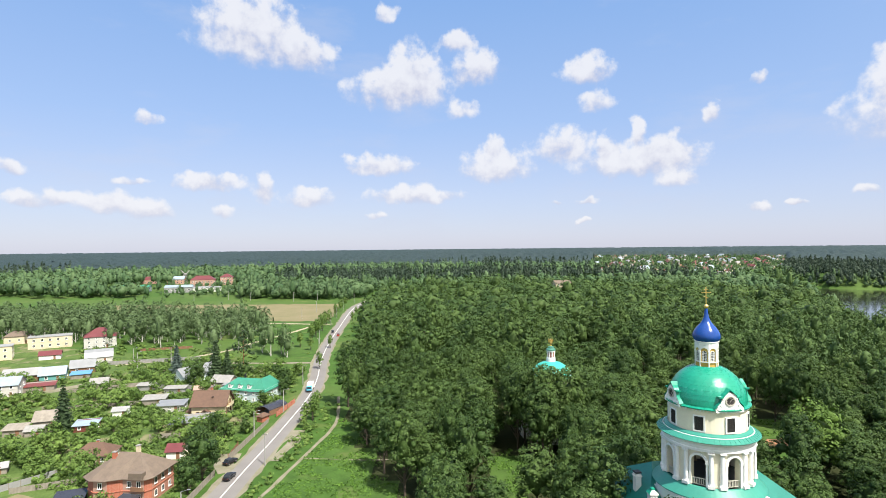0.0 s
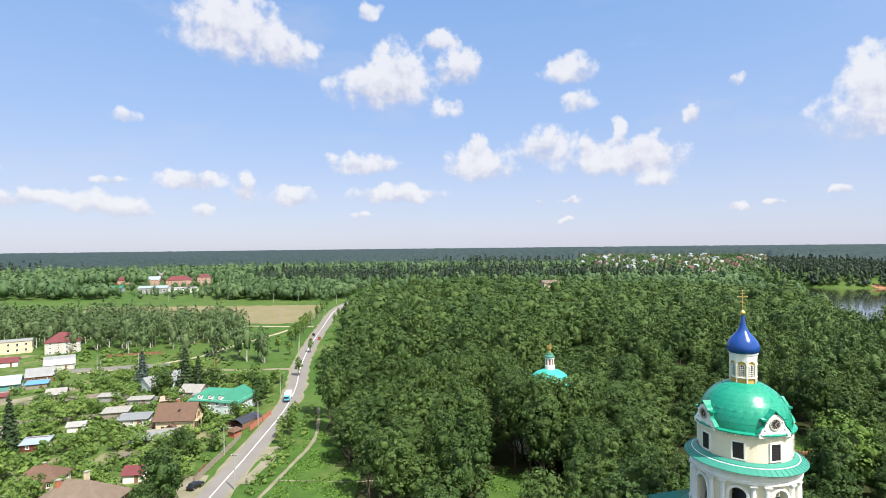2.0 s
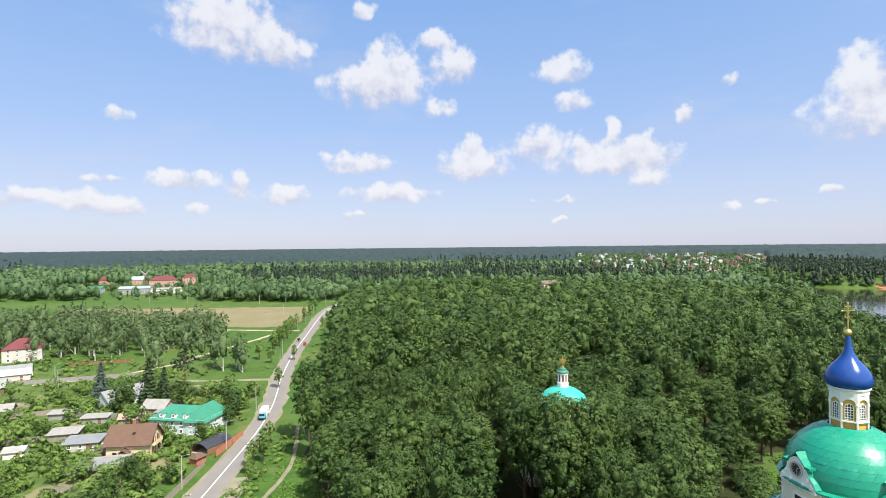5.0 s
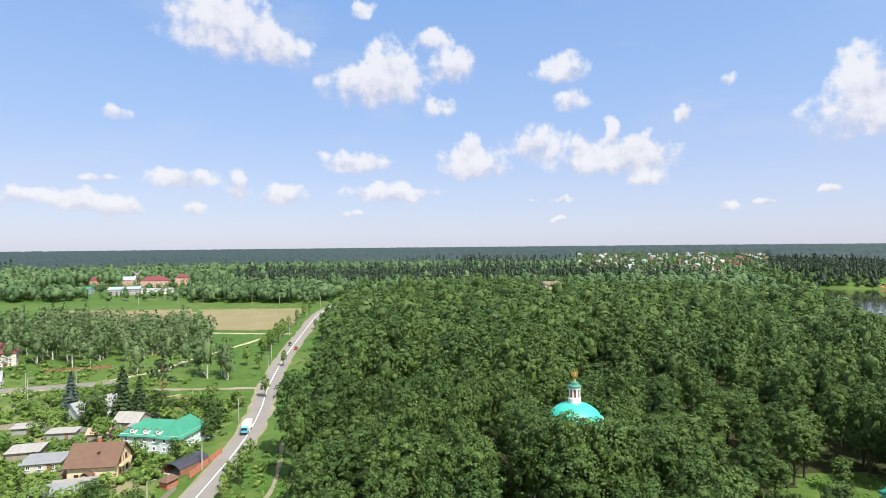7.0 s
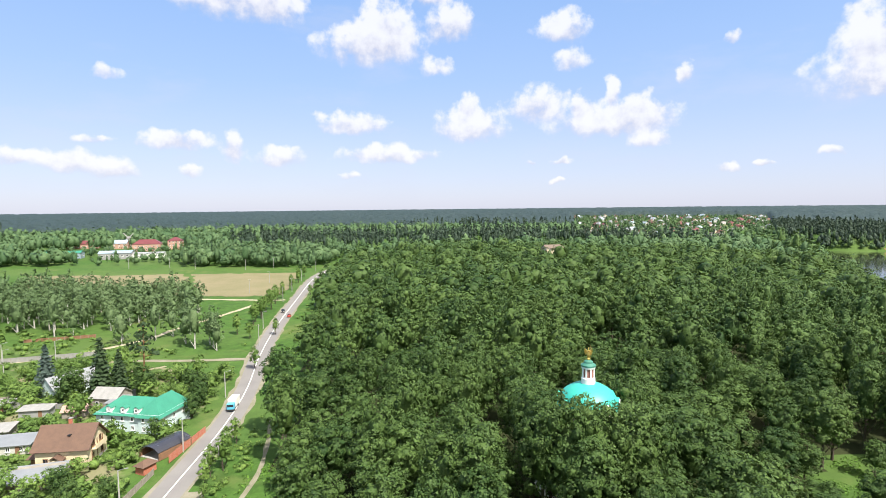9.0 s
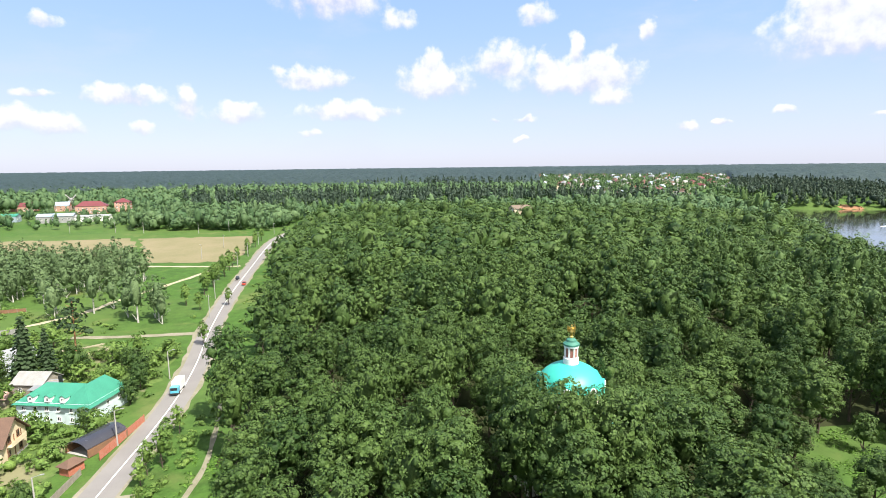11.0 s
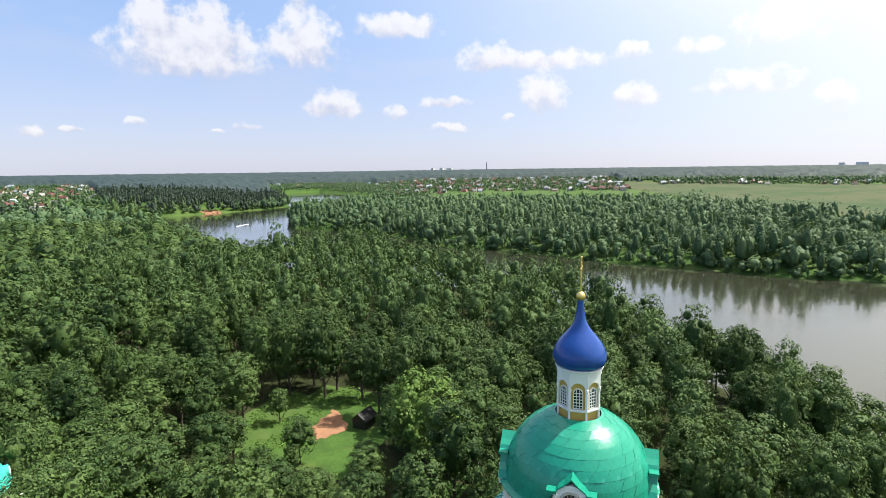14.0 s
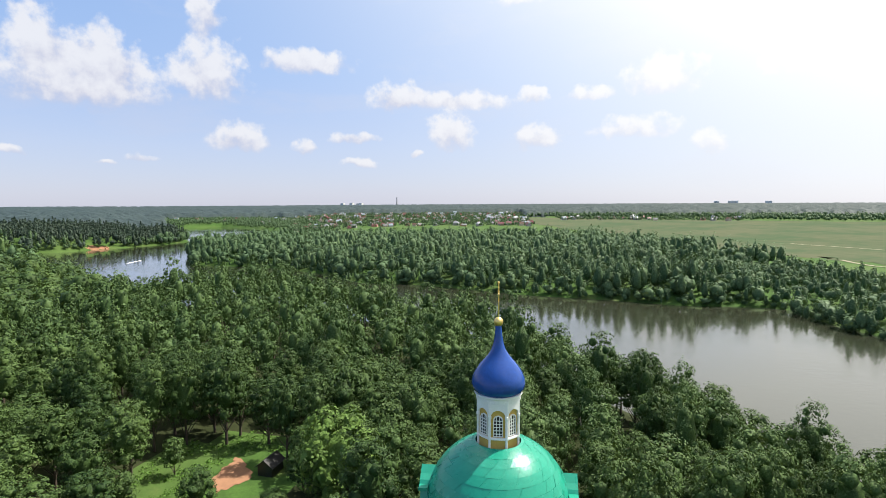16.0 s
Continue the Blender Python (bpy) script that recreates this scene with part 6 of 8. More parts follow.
# village houses farther off
house("three_storey_house", -203.0, 324.0, 30, 16.0, 13.0, 6.9, 4.4, "hip", M_WHITEWALL, M_MAROON, "white three-storey house with a maroon hip roof", rows=((1.4, 1.0, 1.2), (3.7, 1.0, 1.2), (5.8, 1.0, 1.1)), front=4, side=3, plinth=0.4)
house("gambrel_house", -180.0, 286.0, 30, 12.0, 8.5, 3.0, 3.4, "gambrel", M_WHITEWALL, M_ZINC, "white house with a pale tin gambrel roof", front=2, side=2)
house("yellow_block", -231.0, 322.0, 32, 21.0, 10.0, 6.6, 0.4, "flat", M_YELLOW, M_PALETIN, "two-storey pale yellow building with a flat pale roof", rows=((1.9, 1.3, 1.5), (5.0, 1.3, 1.5)), front=5, side=2, door=False)
house("tan_house", -258.0, 334.0, 30, 15.0, 10.0, 5.0, 3.0, "hip", M_YELLOW, M_SHINGLE_GREY, "tan house with a brownish hip roof", rows=((2.4, 1.1, 1.5),), front=3, side=2)
house("cream_block", -236.0, 288.0, 32, 15.0, 9.0, 7.0, 0.4, "flat", M_CREAM, M_PALETIN, "two-storey cream building with a flat roof", rows=((2.0, 1.4, 1.5), (5.2, 1.4, 1.5)), front=3, side=2, door=False)
house("brown_house", -173.5, 263.5, 28, 10.0, 8.0, 3.0, 3.0, "gable", M_BROWNWOOD, M_ZINC, "brown wooden house with a zinc gable roof", front=2, side=1)
house("light_roofed_shed", -190.0, 247.0, 24, 13.0, 8.0, 3.2, 2.4, "gable", M_BROWNWOOD, M_PALETIN, "brown shed with a pale tin gable roof", "shed", front=2, side=1, over=0.7)
house("turquoise_house", -177.5, 249.0, 26, 9.5, 8.0, 3.2, 2.8, "gable", M_TURQWALL, M_BLUETIN, "turquoise boarded house with a pale blue tin roof", front=2, side=2, over=0.6)
house("white_house", -178.0, 224.5, 20, 8.0, 9.0, 5.0, 2.6, "gable", M_WHITEWALL, M_BLUETIN, "white two-storey house with a blue-grey tin roof", rows=((1.5, 1.0, 1.3), (4.0, 1.0, 1.3)), front=2, side=2)
house("red_roofed_shed", -171.5, 231.0, 24, 12.5, 4.5, 2.3, 1.0, "shed", M_GREYWOOD, M_REDROOF, "long low shed with a dull red tin roof", "shed", rows=(), door=True)
house("lean_to", -167.0, 252.0, 24, 7.5, 5.0, 2.2, 0.7, "shed", M_GREYWOOD, M_BLUETARP, "low shed covered with a bright blue tarpaulin", "shed", rows=())
house("garden_shed", -149.0, 237.0, 20, 6.5, 5.0, 2.3, 1.8, "gable", M_GREYWOOD, M_SLATE, "grey weathered garden shed with a slate gable roof", "shed", rows=(), front=1, side=1)
house("maroon_shed", -209.0, 291.0, 28, 9.5, 6.0, 2.6, 1.8, "gable", M_PLASTER, M_MAROON, "small pale house with a maroon tin roof", "shed", rows=(), front=1, side=1)
house("old_barn", -136.5, 189.5, 18, 8.0, 7.0, 2.6, 2.6, "gable", M_GREYWOOD, M_GREYWOOD, "old grey weathered wooden barn", "barn", rows=(), front=1, side=1)
house("old_shed", -141.0, 180.0, 12, 6.0, 4.0, 2.1, 1.0, "shed", M_GREYWOOD, M_GREYWOOD, "old grey patched wooden shed", "shed", rows=())
house("old_shed", -134.0, 179.5, 12, 5.0, 4.0, 2.2, 1.2, "gable", M_GREYWOOD, M_SLATE, "old grey wooden shed with a dark roof", "shed", rows=())
house("red_cabin", -120.5, 184.5, 14, 6.8, 4.6, 2.3, 0.8, "shed", M_REDROOF, M_BLUETIN, "small red cabin with a pale blue tin roof", "cabin", rows=((1.4, 1.0, 1.0),), front=2, side=1)
house("dark_roofed_house", -101.5, 159.0, 10, 10.5, 7.5, 3.0, 2.6, "hip", M_YELLOW, M_SHINGLE, "low yellowish house with a dark brown hip roof", rows=((1.7, 1.0, 1.2),), front=3, side=2, chimney=(0.5, 0.6, 0.4))
house("maroon_shed", -79.5, 162.5, 6, 4.6, 4.6, 2.6, 1.5, "gable", M_PLASTER, M_MAROON, "small white shed with a dark maroon roof", "shed", rows=())
house("grey_annex", -94.8, 236.0, -10, 8.5, 7.0, 3.4, 2.2, "gable", M_GREYWOOD, M_SLATE, "grey annex with a slate gable roof", "annex", front=2, side=1)
house("zinc_annex", -90.0, 231.5, -10, 5.0, 5.0, 3.0, 0.8, "shed", M_GREYWOOD, M_ZINC, "low annex with a shiny zinc roof", "annex", rows=())
house("grey_metal_shed", -87.0, 188.5, 14, 12.5, 6.5, 2.3, 0.9, "shed", M_GREYWOOD, M_ZINC, "long shed with a grey zinc sheet roof", "shed", rows=(), over=0.6)
house("flat_roofed_cabin", -102.5, 206.0, 10, 9.5, 6.0, 2.5, 0.6, "shed", M_WHITEWALL, M_ZINC, "low white cabin with a flat zinc roof", "cabin", rows=((1.5, 1.0, 1.1),), front=3, side=1)
house("low_shed", -113.0, 214.0, 12, 8.0, 5.0, 2.2, 0.7, "shed", M_GREYWOOD, M_SLATE, "low grey shed with a slate roof", "shed", rows=())
house("barn_with_zinc_roof", -113.0, 249.0, 62, 18.0, 8.0, 3.6, 3.2, "gable", M_PALEBLUE, M_ZINC, "long pale barn with a shiny zinc gable roof", "barn", front=3, side=1, door=False)
house("pink_roofed_shed", -100.5, 228.0, 12, 6.0, 4.5, 2.2, 1.1, "gable", M_GREYWOOD, surface("faded_pink_sheet", (0.42, 0.27, 0.22), None, 0.8), "small shed with a faded pinkish roof", "shed", rows=())
house("store_shed", -126.0, 233.0, 8, 7.5, 3.5, 2.2, 0.5, "shed", M_PALETIN, M_SLATE, "low whitish store shed in the gardens", "shed", rows=())
house("store_shed", -112.0, 228.5, 6, 8.0, 3.5, 2.2, 0.5, "shed", M_PALETIN, M_SLATE, "low whitish store shed beside garden beds", "shed", rows=())
house("white_shed", -118.0, 200.0, 16, 5.0, 4.0, 2.2, 1.0, "gable", M_PLASTER, M_PALETIN, "small white shed with a pale roof", "shed", rows=())
house("garage", -73.5, 126.0, -8, 6.0, 6.0, 2.6, 0.8, "hip", M_BRICK, M_DARKROOF, "brick garage with a dark roof", "garage", rows=(), door=False)
house("dark_car_port", -90.5, 132.0, 20, 6.0, 4.5, 2.2, 0.6, "shed", M_IRON, M_DARKROOF, "dark metal car port with a sloping roof", "car port", rows=(), door=False)
house("tool_shed", -124.0, 150.5, 30, 6.0, 4.0, 2.0, 0.9, "gable", M_GREYWOOD, M_PALETIN, "small grey tool shed with a pale roof", "shed", rows=())
house("glass_house", -138.0, 158.0, 20, 7.0, 3.2, 1.8, 1.0, "gable", M_PALETIN, M_BLUETIN, "small pale greenhouse in a garden", "greenhouse", rows=(), door=False)
house("glade_hut", 106.5, 160.5, 0, 4.6, 3.6, 2.6, 1.4, "gable", M_IRON, M_IRON, "small dark hut at the edge of the glade", "hut", rows=(), door=False)

# far works, mansion and windmill
house("works_hall", -312.0, 648.0, 14, 30.0, 15.0, 6.5, 2.2, "gable", M_PALETIN, M_BLUETIN, "long white works hall with a pale blue roof", "hall", rows=((3.5, 2.4, 1.4),), front=6, side=2, door=False)
house("works_hall", -283.0, 657.0, 14, 30.0, 12.0, 5.0, 1.2, "gable", M_PLASTER, M_PALETIN, "low whitish works building with a pale roof", "hall", rows=((2.6, 2.0, 1.4),), front=6, side=2, door=False)
house("works_hall", -372.0, 652.0, 14, 42.0, 13.0, 6.0, 2.0, "gable", M_BLUETIN, M_GREENROOF, "long hall with a green tin roof", "hall", rows=((3.2, 2.4, 1.4),), front=7, side=2, door=False)
house("red_mansion", -322.0, 735.0, 14, 30.0, 14.0, 9.0, 5.0, "hip", M_BRICK, M_MAROON, "large red brick mansion with a maroon hip roof", "mansion", rows=((2.2, 1.4, 1.8), (5.8, 1.4, 1.8)), front=7, side=3)
house("red_mansion", -300.0, 760.0, 14, 16.0, 14.0, 11.0, 4.0, "hip", M_BRICK, M_MAROON, "tall red brick mansion wing with a maroon hip roof", "mansion", rows=((2.2, 1.4, 1.8), (5.8, 1.4, 1.8), (9.4, 1.4, 1.8)), front=4, side=3)
house("blue_roofed_house", -375.0, 770.0, 14, 22.0, 12.0, 7.0, 4.0, "gable", M_BRICK, M_BLUETIN, "large house with a pale blue roof", rows=((2.2, 1.4, 1.6), (5.2, 1.4, 1.6)), front=4, side=2)
house("brick_row", -420.0, 775.0, 14, 34.0, 12.0, 6.0, 4.0, "gable", M_BRICK, M_MAROON, "long dull red brick row with a maroon roof", rows=((2.2, 1.4, 1.6),), front=7, side=2)
house("roadside_house", -42.5, 534.0, -10, 10.0, 12.0, 4.0, 3.6, "gable", M_PLASTER, surface("pinkish_slate", (0.40, 0.31, 0.28), None, 0.85), "pale house with a pinkish slate gable roof", front=2, side=3, rows=((1.8, 1.1, 1.4),))
house("roadside_house", -35.0, 582.0, -5, 8.0, 7.0, 6.0, 2.6, "hip", M_PLASTER, M_SHINGLE, "white two-storey house among trees", front=2, side=2, rows=((1.8, 1.1, 1.4), (4.4, 1.1, 1.4)))
house("roadside_house", -53.0, 505.0, -10, 7.0, 6.0, 2.8, 2.0, "gable", M_PLASTER, M_REDROOF, "small pale house with a reddish roof", front=2, side=1)
house("wood_house", 112.0, 520.0, 15, 16.0, 9.0, 18.5, 2.6, "gable", M_YELLOW, M_SHINGLE_GREY, "tall pale building rising from the wood", front=3, side=2, rows=((17.0, 1.2, 1.6), (13.5, 1.2, 1.6)), door=False)
mill = thing("windmill", -372.0, 790.0, land1(-372, 790), 20, "grey wooden windmill with four pale sails", "windmill")
bm = bmesh.new()
lathe(bm, [(5.0, 0), (3.4, 14.0), (3.7, 14.2)], 8, close=True)
part("tower", bm, M_GREYWOOD, mill)
bm = bmesh.new()
lathe(bm, [(3.8, 14.1), (3.2, 16.6), (0.1, 18.4)], 8, close=True)
part("cap", bm, M_SLATE, mill)
for i in range(4):
    bm = boxes((0, -4.3, 5.6, 0.35, 0.25, 11.2), (0.65, -4.3, 6.6, 1.3, 0.12, 8.6))
    bmesh.ops.transform(bm, matrix=Matrix.Translation((0, 0, 15.5)) @ pose(0, 0, 0, 0, 45 + 90 * i, 0), verts=bm.verts[:])
    part("sail", bm, M_CONCRETE, mill)
part("axle", boxes((0, -3.8, 15.5, 0.5, 1.6, 0.5)), M_GREYWOOD, mill)
mill.scale = (0.72, 0.72, 0.78)


# ---- fences ----
def fence(x0, y0, x1, y1, h, material, label, panel=2.6, posts=M_GREYWOOD, gap=0.0):
    """A fence of posts and panels along a line."""
    n = max(1, round(math.hypot(x1 - x0, y1 - y0) / panel))
    L = math.hypot(x1 - x0, y1 - y0) / n
    rz = math.degrees(math.atan2(y1 - y0, x1 - x0))
    f = thing("fence", x0, y0, land1((x0 + x1) / 2, (y0 + y1) / 2) - 0.05, rz, label, "fence")
    bm = bmesh.new()
    k = 2 * int(L / 0.3)
    wave = [(L * i / k, 0.035 * (i % 2)) for i in range(k + 1)]
    prism(bm, wave + [(x, y + 0.03) for x, y in reversed(wave)], 0.05, h)
    pn = part("panel", bm, material, f)
    po = part("post", boxes((0, 0, h / 2 + 0.05, 0.14, 0.14, h + 0.1)), posts, f)
    for i in range(1, n):
        piece("panel", pn.data, f, pose(i * L, 0, 0))
    for i in range(1, n + 1):
        piece("post", po.data, f, pose(i * L, 0, 0))
    return f


fence(-123, 126, -104.5, 151, 1.8, M_PALETIN, "pale grey board fence beside a vegetable bed")
fence(-62.6, 158, -61.8, 192, 1.9, M_GREYWOOD, "grey-brown board fence along the road verge")
fence(-60.5, 197, -58.5, 214, 2.0, M_BRICK, "brick-red panel fence with pillars by the road", 3.2, M_BRICK)
fence(-63.5, 168, -62.6, 158, 2.2, M_BROWNWOOD, "brown wooden gate and fence with brick posts", 3.2, M_BRICK)
fence(-62, 120, -62.4, 148, 1.8, M_GREYWOOD, "grey board fence half hidden by trees")
fence(-95, 176, -78, 180, 1.6, M_GREYWOOD, "grey board garden fence")
fence(-132, 236, -104, 232, 1.7, M_PALETIN, "whitish board fence between gardens")
fence(-150, 204, -118, 212, 1.5, M_GREYWOOD, "grey weathered garden fence")
fence(-176, 275, -128, 288, 2.0, M_SLATE, "dull grey sheet metal fence round a yard", 3.0)
fence(-158, 226, -128, 240, 1.6, M_GREYWOOD, "grey wooden garden fence by the lane")
fence(-172, 310, -146, 318, 1.5, M_BROWNWOOD, "rusty brown fence beyond the yard", 3.0)
fence(-110, 138, -92, 146, 1.6, M_GREYWOOD, "low grey garden fence")

# ---- planks and clutter in yards ----
for x, y, rz, w in ((-98, 271, 40, 7.0), (-104, 268, 40, 6.0), (-91, 268, 20, 5.0)):
    pl = thing("plank_pile", x, y, land1(x, y), rz, "pile of pale sawn planks on the grass", "planks")
    for i in range(5):
        part("plank", boxes((random.uniform(-0.2, 0.2), (i - 2) * 0.32, 0.12 + 0.09 * (i % 2), w, 0.26, 0.09)), M_SAND, pl)


# ---- vehicles ----
def car(name, x, y, rz, paint, label):
    c = thing(name, x, y, land1(x, y) + 0.11, rz, label, "car")
    bm = bmesh.new()
    prof = [(-2.2, 0.35), (2.2, 0.35), (2.25, 0.75), (2.1, 0.95), (1.1, 1.02), (-1.9, 1.08), (-2.25, 0.95)]
    prism(bm, prof, -0.88, 0.88, Matrix(((1, 0, 0, 0), (0, 0, -1, 0), (0, 1, 0, 0), (0, 0, 0, 1))))
    bmesh.ops.bevel(bm, geom=bm.edges[:], offset=0.07, segments=1, affect="EDGES")
    part("body", bm, paint, c)
    bm = bmesh.new()
    cab = [(-1.85, 1.02), (1.05, 1.0), (0.35, 1.56), (-1.45, 1.58)]
    prism(bm, cab, -0.76, 0.76, Matrix(((1, 0, 0, 0), (0, 0, -1, 0), (0, 1, 0, 0), (0, 0, 0, 1))))
    bmesh.ops.bevel(bm, geom=bm.edges[:], offset=0.06, segments=1, affect="EDGES")
    part("glazing", bm, M_PANE, c, "dark car windows")
    part("roof", boxes((-0.55, 0, 1.59, 1.7, 1.36, 0.05), bevel=0.02), paint, c)
    for wx in (-1.35, 1.4):
        for wy in (-0.8, 0.8):
            bm = bmesh.new()
            lathe(bm, [(0.18, -0.11), (0.31, -0.11), (0.34, -0.06), (0.34, 0.06), (0.31, 0.11), (0.18, 0.11)], 14)
            bmesh.ops.transform(bm, matrix=pose(wx, wy, 0.34, 90, 0, 0), verts=bm.verts[:])
            ty = part("tyre", bm, M_DARK, c)
            bm = bmesh.new()
            lathe(bm, [(0.0, -0.1), (0.19, -0.09), (0.19, 0.09), (0.0, 0.1)], 10)
            bmesh.ops.transform(bm, matrix=pose(wx, wy, 0.34, 90, 0, 0), verts=bm.verts[:])
            part("rim", bm, M_ZINC, ty)
    for s in (-1, 1):
        part("headlight", boxes((2.2, s * 0.62, 0.72, 0.12, 0.34, 0.16)), M_TRIM, c)
        part("tail_light", boxes((-2.22, s * 0.66, 0.82, 0.1, 0.26, 0.2)), M_REDROOF, c)
    return c


M_BLACKPAINT = surface("black_car_paint", (0.012, 0.012, 0.014), None, 0.2, scale=1.0, fine=5.0, bump=0.02, spec=0.6)
M_REDPAINT = surface("red_car_paint", (0.42, 0.05, 0.03), None, 0.25, scale=1.0, fine=5.0, bump=0.02, spec=0.6)
M_TRUCKBLUE = surface("light_blue_truck_paint", (0.10, 0.42, 0.58), None, 0.35, scale=1.0, fine=5.0, bump=0.02)
car("black_car", -57.6, 146.0, 84, M_BLACKPAINT, "black saloon car on the road")
car("black_car", -61.4, 156.4, 70, M_BLACKPAINT, "black saloon car pulled up before a gate")
car("red_car", -68.6, 355.5, 99, M_REDPAINT, "small red car on the far stretch of road")
car("dark_car", -74.7, 367.5, -81, M_BLACKPAINT, "dark car coming along the road")
tr = thing("lorry", -56.6, 231.0, land1(-56.6, 231) + 0.11, -86, "light blue lorry with a white box body", "lorry")
part("cab", boxes((2.6, 0, 1.45, 1.8, 2.1, 2.0), bevel=0.15), M_TRUCKBLUE, tr)
part("windscreen", boxes((3.48, 0, 1.85, 0.08, 1.8, 0.75)), M_PANE, tr)
part("bumper", boxes((3.5, 0, 0.6, 0.2, 2.1, 0.35)), M_DARK, tr)
part("box_body", boxes((-0.7, 0, 2.0, 4.6, 2.3, 2.4), bevel=0.05), M_PLASTER, tr)
part("chassis", boxes((0, 0, 0.65, 6.2, 0.9, 0.25)), M_IRON, tr)
for wx in (-1.9, 2.4):
    for wy in (-0.95, 0.95):
        bm = bmesh.new()
        lathe(bm, [(0.2, -0.15), (0.42, -0.15), (0.47, -0.08), (0.47, 0.08), (0.42, 0.15), (0.2, 0.15), (0.2, -0.15)], 14)
        bmesh.ops.transform(bm, matrix=pose(wx, wy, 0.47, 90, 0, 0), verts=bm.verts[:])
        part("tyre", bm, M_DARK, tr)


# ---- poles and lamps ----
def pole(x, y, h=9.0, lamp_arm=False, rz=0):
    p = thing("street_lamp" if lamp_arm else "utility_pole", x, y, land1(x, y) - 0.3, rz, "grey concrete street lamp with a curved arm" if lamp_arm else "pale concrete utility pole with cross arm", "street lamp" if lamp_arm else "utility pole", "poles along the road")
    bm = bmesh.new()
    lathe(bm, [(0.19, 0), (0.11, h)], 8, close=True)
    part("shaft", bm, M_CONCRETE, p)
    if lamp_arm:
        bm = bmesh.new()
        bmesh.ops.create_cube(bm, size=1.0, matrix=pose(0.7, 0, h + 0.15, 0, -12, 0) @ Matrix.Diagonal((1.6, 0.08, 0.08, 1)))
        part("arm", bm, M_ZINC, p)
        part("lamp_head", boxes((1.6, 0, h + 0.32, 0.75, 0.28, 0.16), bevel=0.04), M_ZINC, p)
    else:
        arm = part("cross_arm", boxes((0, 0, h - 0.5, 1.6, 0.1, 0.1)), M_IRON, p)
        for i in (-0.7, 0, 0.7):
            part("insulator", boxes((i, 0, h - 0.36, 0.1, 0.1, 0.2)), M_TRIM, arm)
    return p


for x, y in ((-111, 429), (-109, 470), (-220.6, 562), (-255, 560), (-196, 556), (-150, 548), (-128, 556), (-84.5, 433), (-88, 480), (-87, 533), (-82, 398), (-68.5, 300), (-51, 155)):
    pole(x, y, 9.5)
for x, y, r in ((-59.7, 203, 10), (-62, 240, 10), (-62, 178, 10), (-75, 330, 10), (-58, 120, 10), (-157, 277, 40), (-150, 268, 40), (-140, 281, 40)):
    pole(x, y, 8.5, True, r)

# boat with its white wake
bt = thing("motor_boat", 538, 600, WATER_Z, 20, "small white motor boat on the river", "boat")
bm = bmesh.new()
prism(bm, [(-2.6, -0.9), (1.2, -0.9), (3.0, 0), (1.2, 0.9), (-2.6, 0.9)], -0.15, 0.6)
part("hull", bm, M_TRIM, bt)
part("screen", boxes((0.4, 0, 0.85, 0.1, 1.3, 0.5)), M_PANE, bt)
bm = bmesh.new()
bm.faces.new([bm.verts.new(p) for p in ((535, 598.6, WATER_Z + 0.12), (536, 601, WATER_Z + 0.12), (518, 596.5, WATER_Z + 0.12), (508, 590.5, WATER_Z + 0.12), (515, 591.5, WATER_Z + 0.12))])
tagged(part("wake", bm, M_TRIM), "white foam wake on the river", "wake", kind="structure")


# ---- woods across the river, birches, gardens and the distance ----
# far leaves kept paler and bluer, with some distance haze mixed into the green
M_FARWOOD = foliage("haze_paled_leaves", (0.048, 0.102, 0.042), (0.118, 0.184, 0.076), 0.12, 0.012, 1.2)
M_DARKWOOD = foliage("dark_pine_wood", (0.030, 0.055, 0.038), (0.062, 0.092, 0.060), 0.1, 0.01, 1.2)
# canopy green shifted towards blue: the haze of distance is in its colour
M_HAZY_CANOPY = foliage("haze_tinted_canopy", (0.024, 0.042, 0.040), (0.046, 0.068, 0.062), 0.1, 0.004, 0.25)


def low_kit(seed, h, wide, leaves, size, pointed=0.0, core=BALL2, lumps=7):
    """A cheap tree for the distance: a small body under many leaf sprays on uneven bulges."""
    rng = np.random.default_rng(seed)
    c, r = np.array([0, 0, h * 0.53]), np.array([wide, wide, h * 0.47])

    def taper(p):
        k = np.clip((p[:, 2] - h * 0.3) / (h * 0.7), 0, 1)
        p[:, :2] *= (1 - pointed * k)[:, None]
        return p

    bulge = rng.normal(size=(lumps, 3))
    bulge /= np.linalg.norm(bulge, axis=1)[:, None]
    d = rng.normal(size=(leaves, 3))
    d /= np.linalg.norm(d, axis=1)[:, None]
    d[:, 2] = np.where(d[:, 2] < -0.5, -d[:, 2], d[:, 2])
    out = 0.74 + 0.34 * np.clip((d @ bulge.T).max(1), 0, 1) ** 3
    p = taper(c + d * r * (out * rng.uniform(0.88, 1.08, leaves))[:, None])
    n = d / r * r.mean() + rng.normal(0, 0.45, d.shape) + np.array([0, 0, 0.15])
    v = taper(core[0] * r * 0.66 * rng.uniform(0.85, 1.1, (len(core[0]), 1)) + c)
    return stack([(v, core[1], 0), (*leaf_quads(rng, p, n, size), 0)])


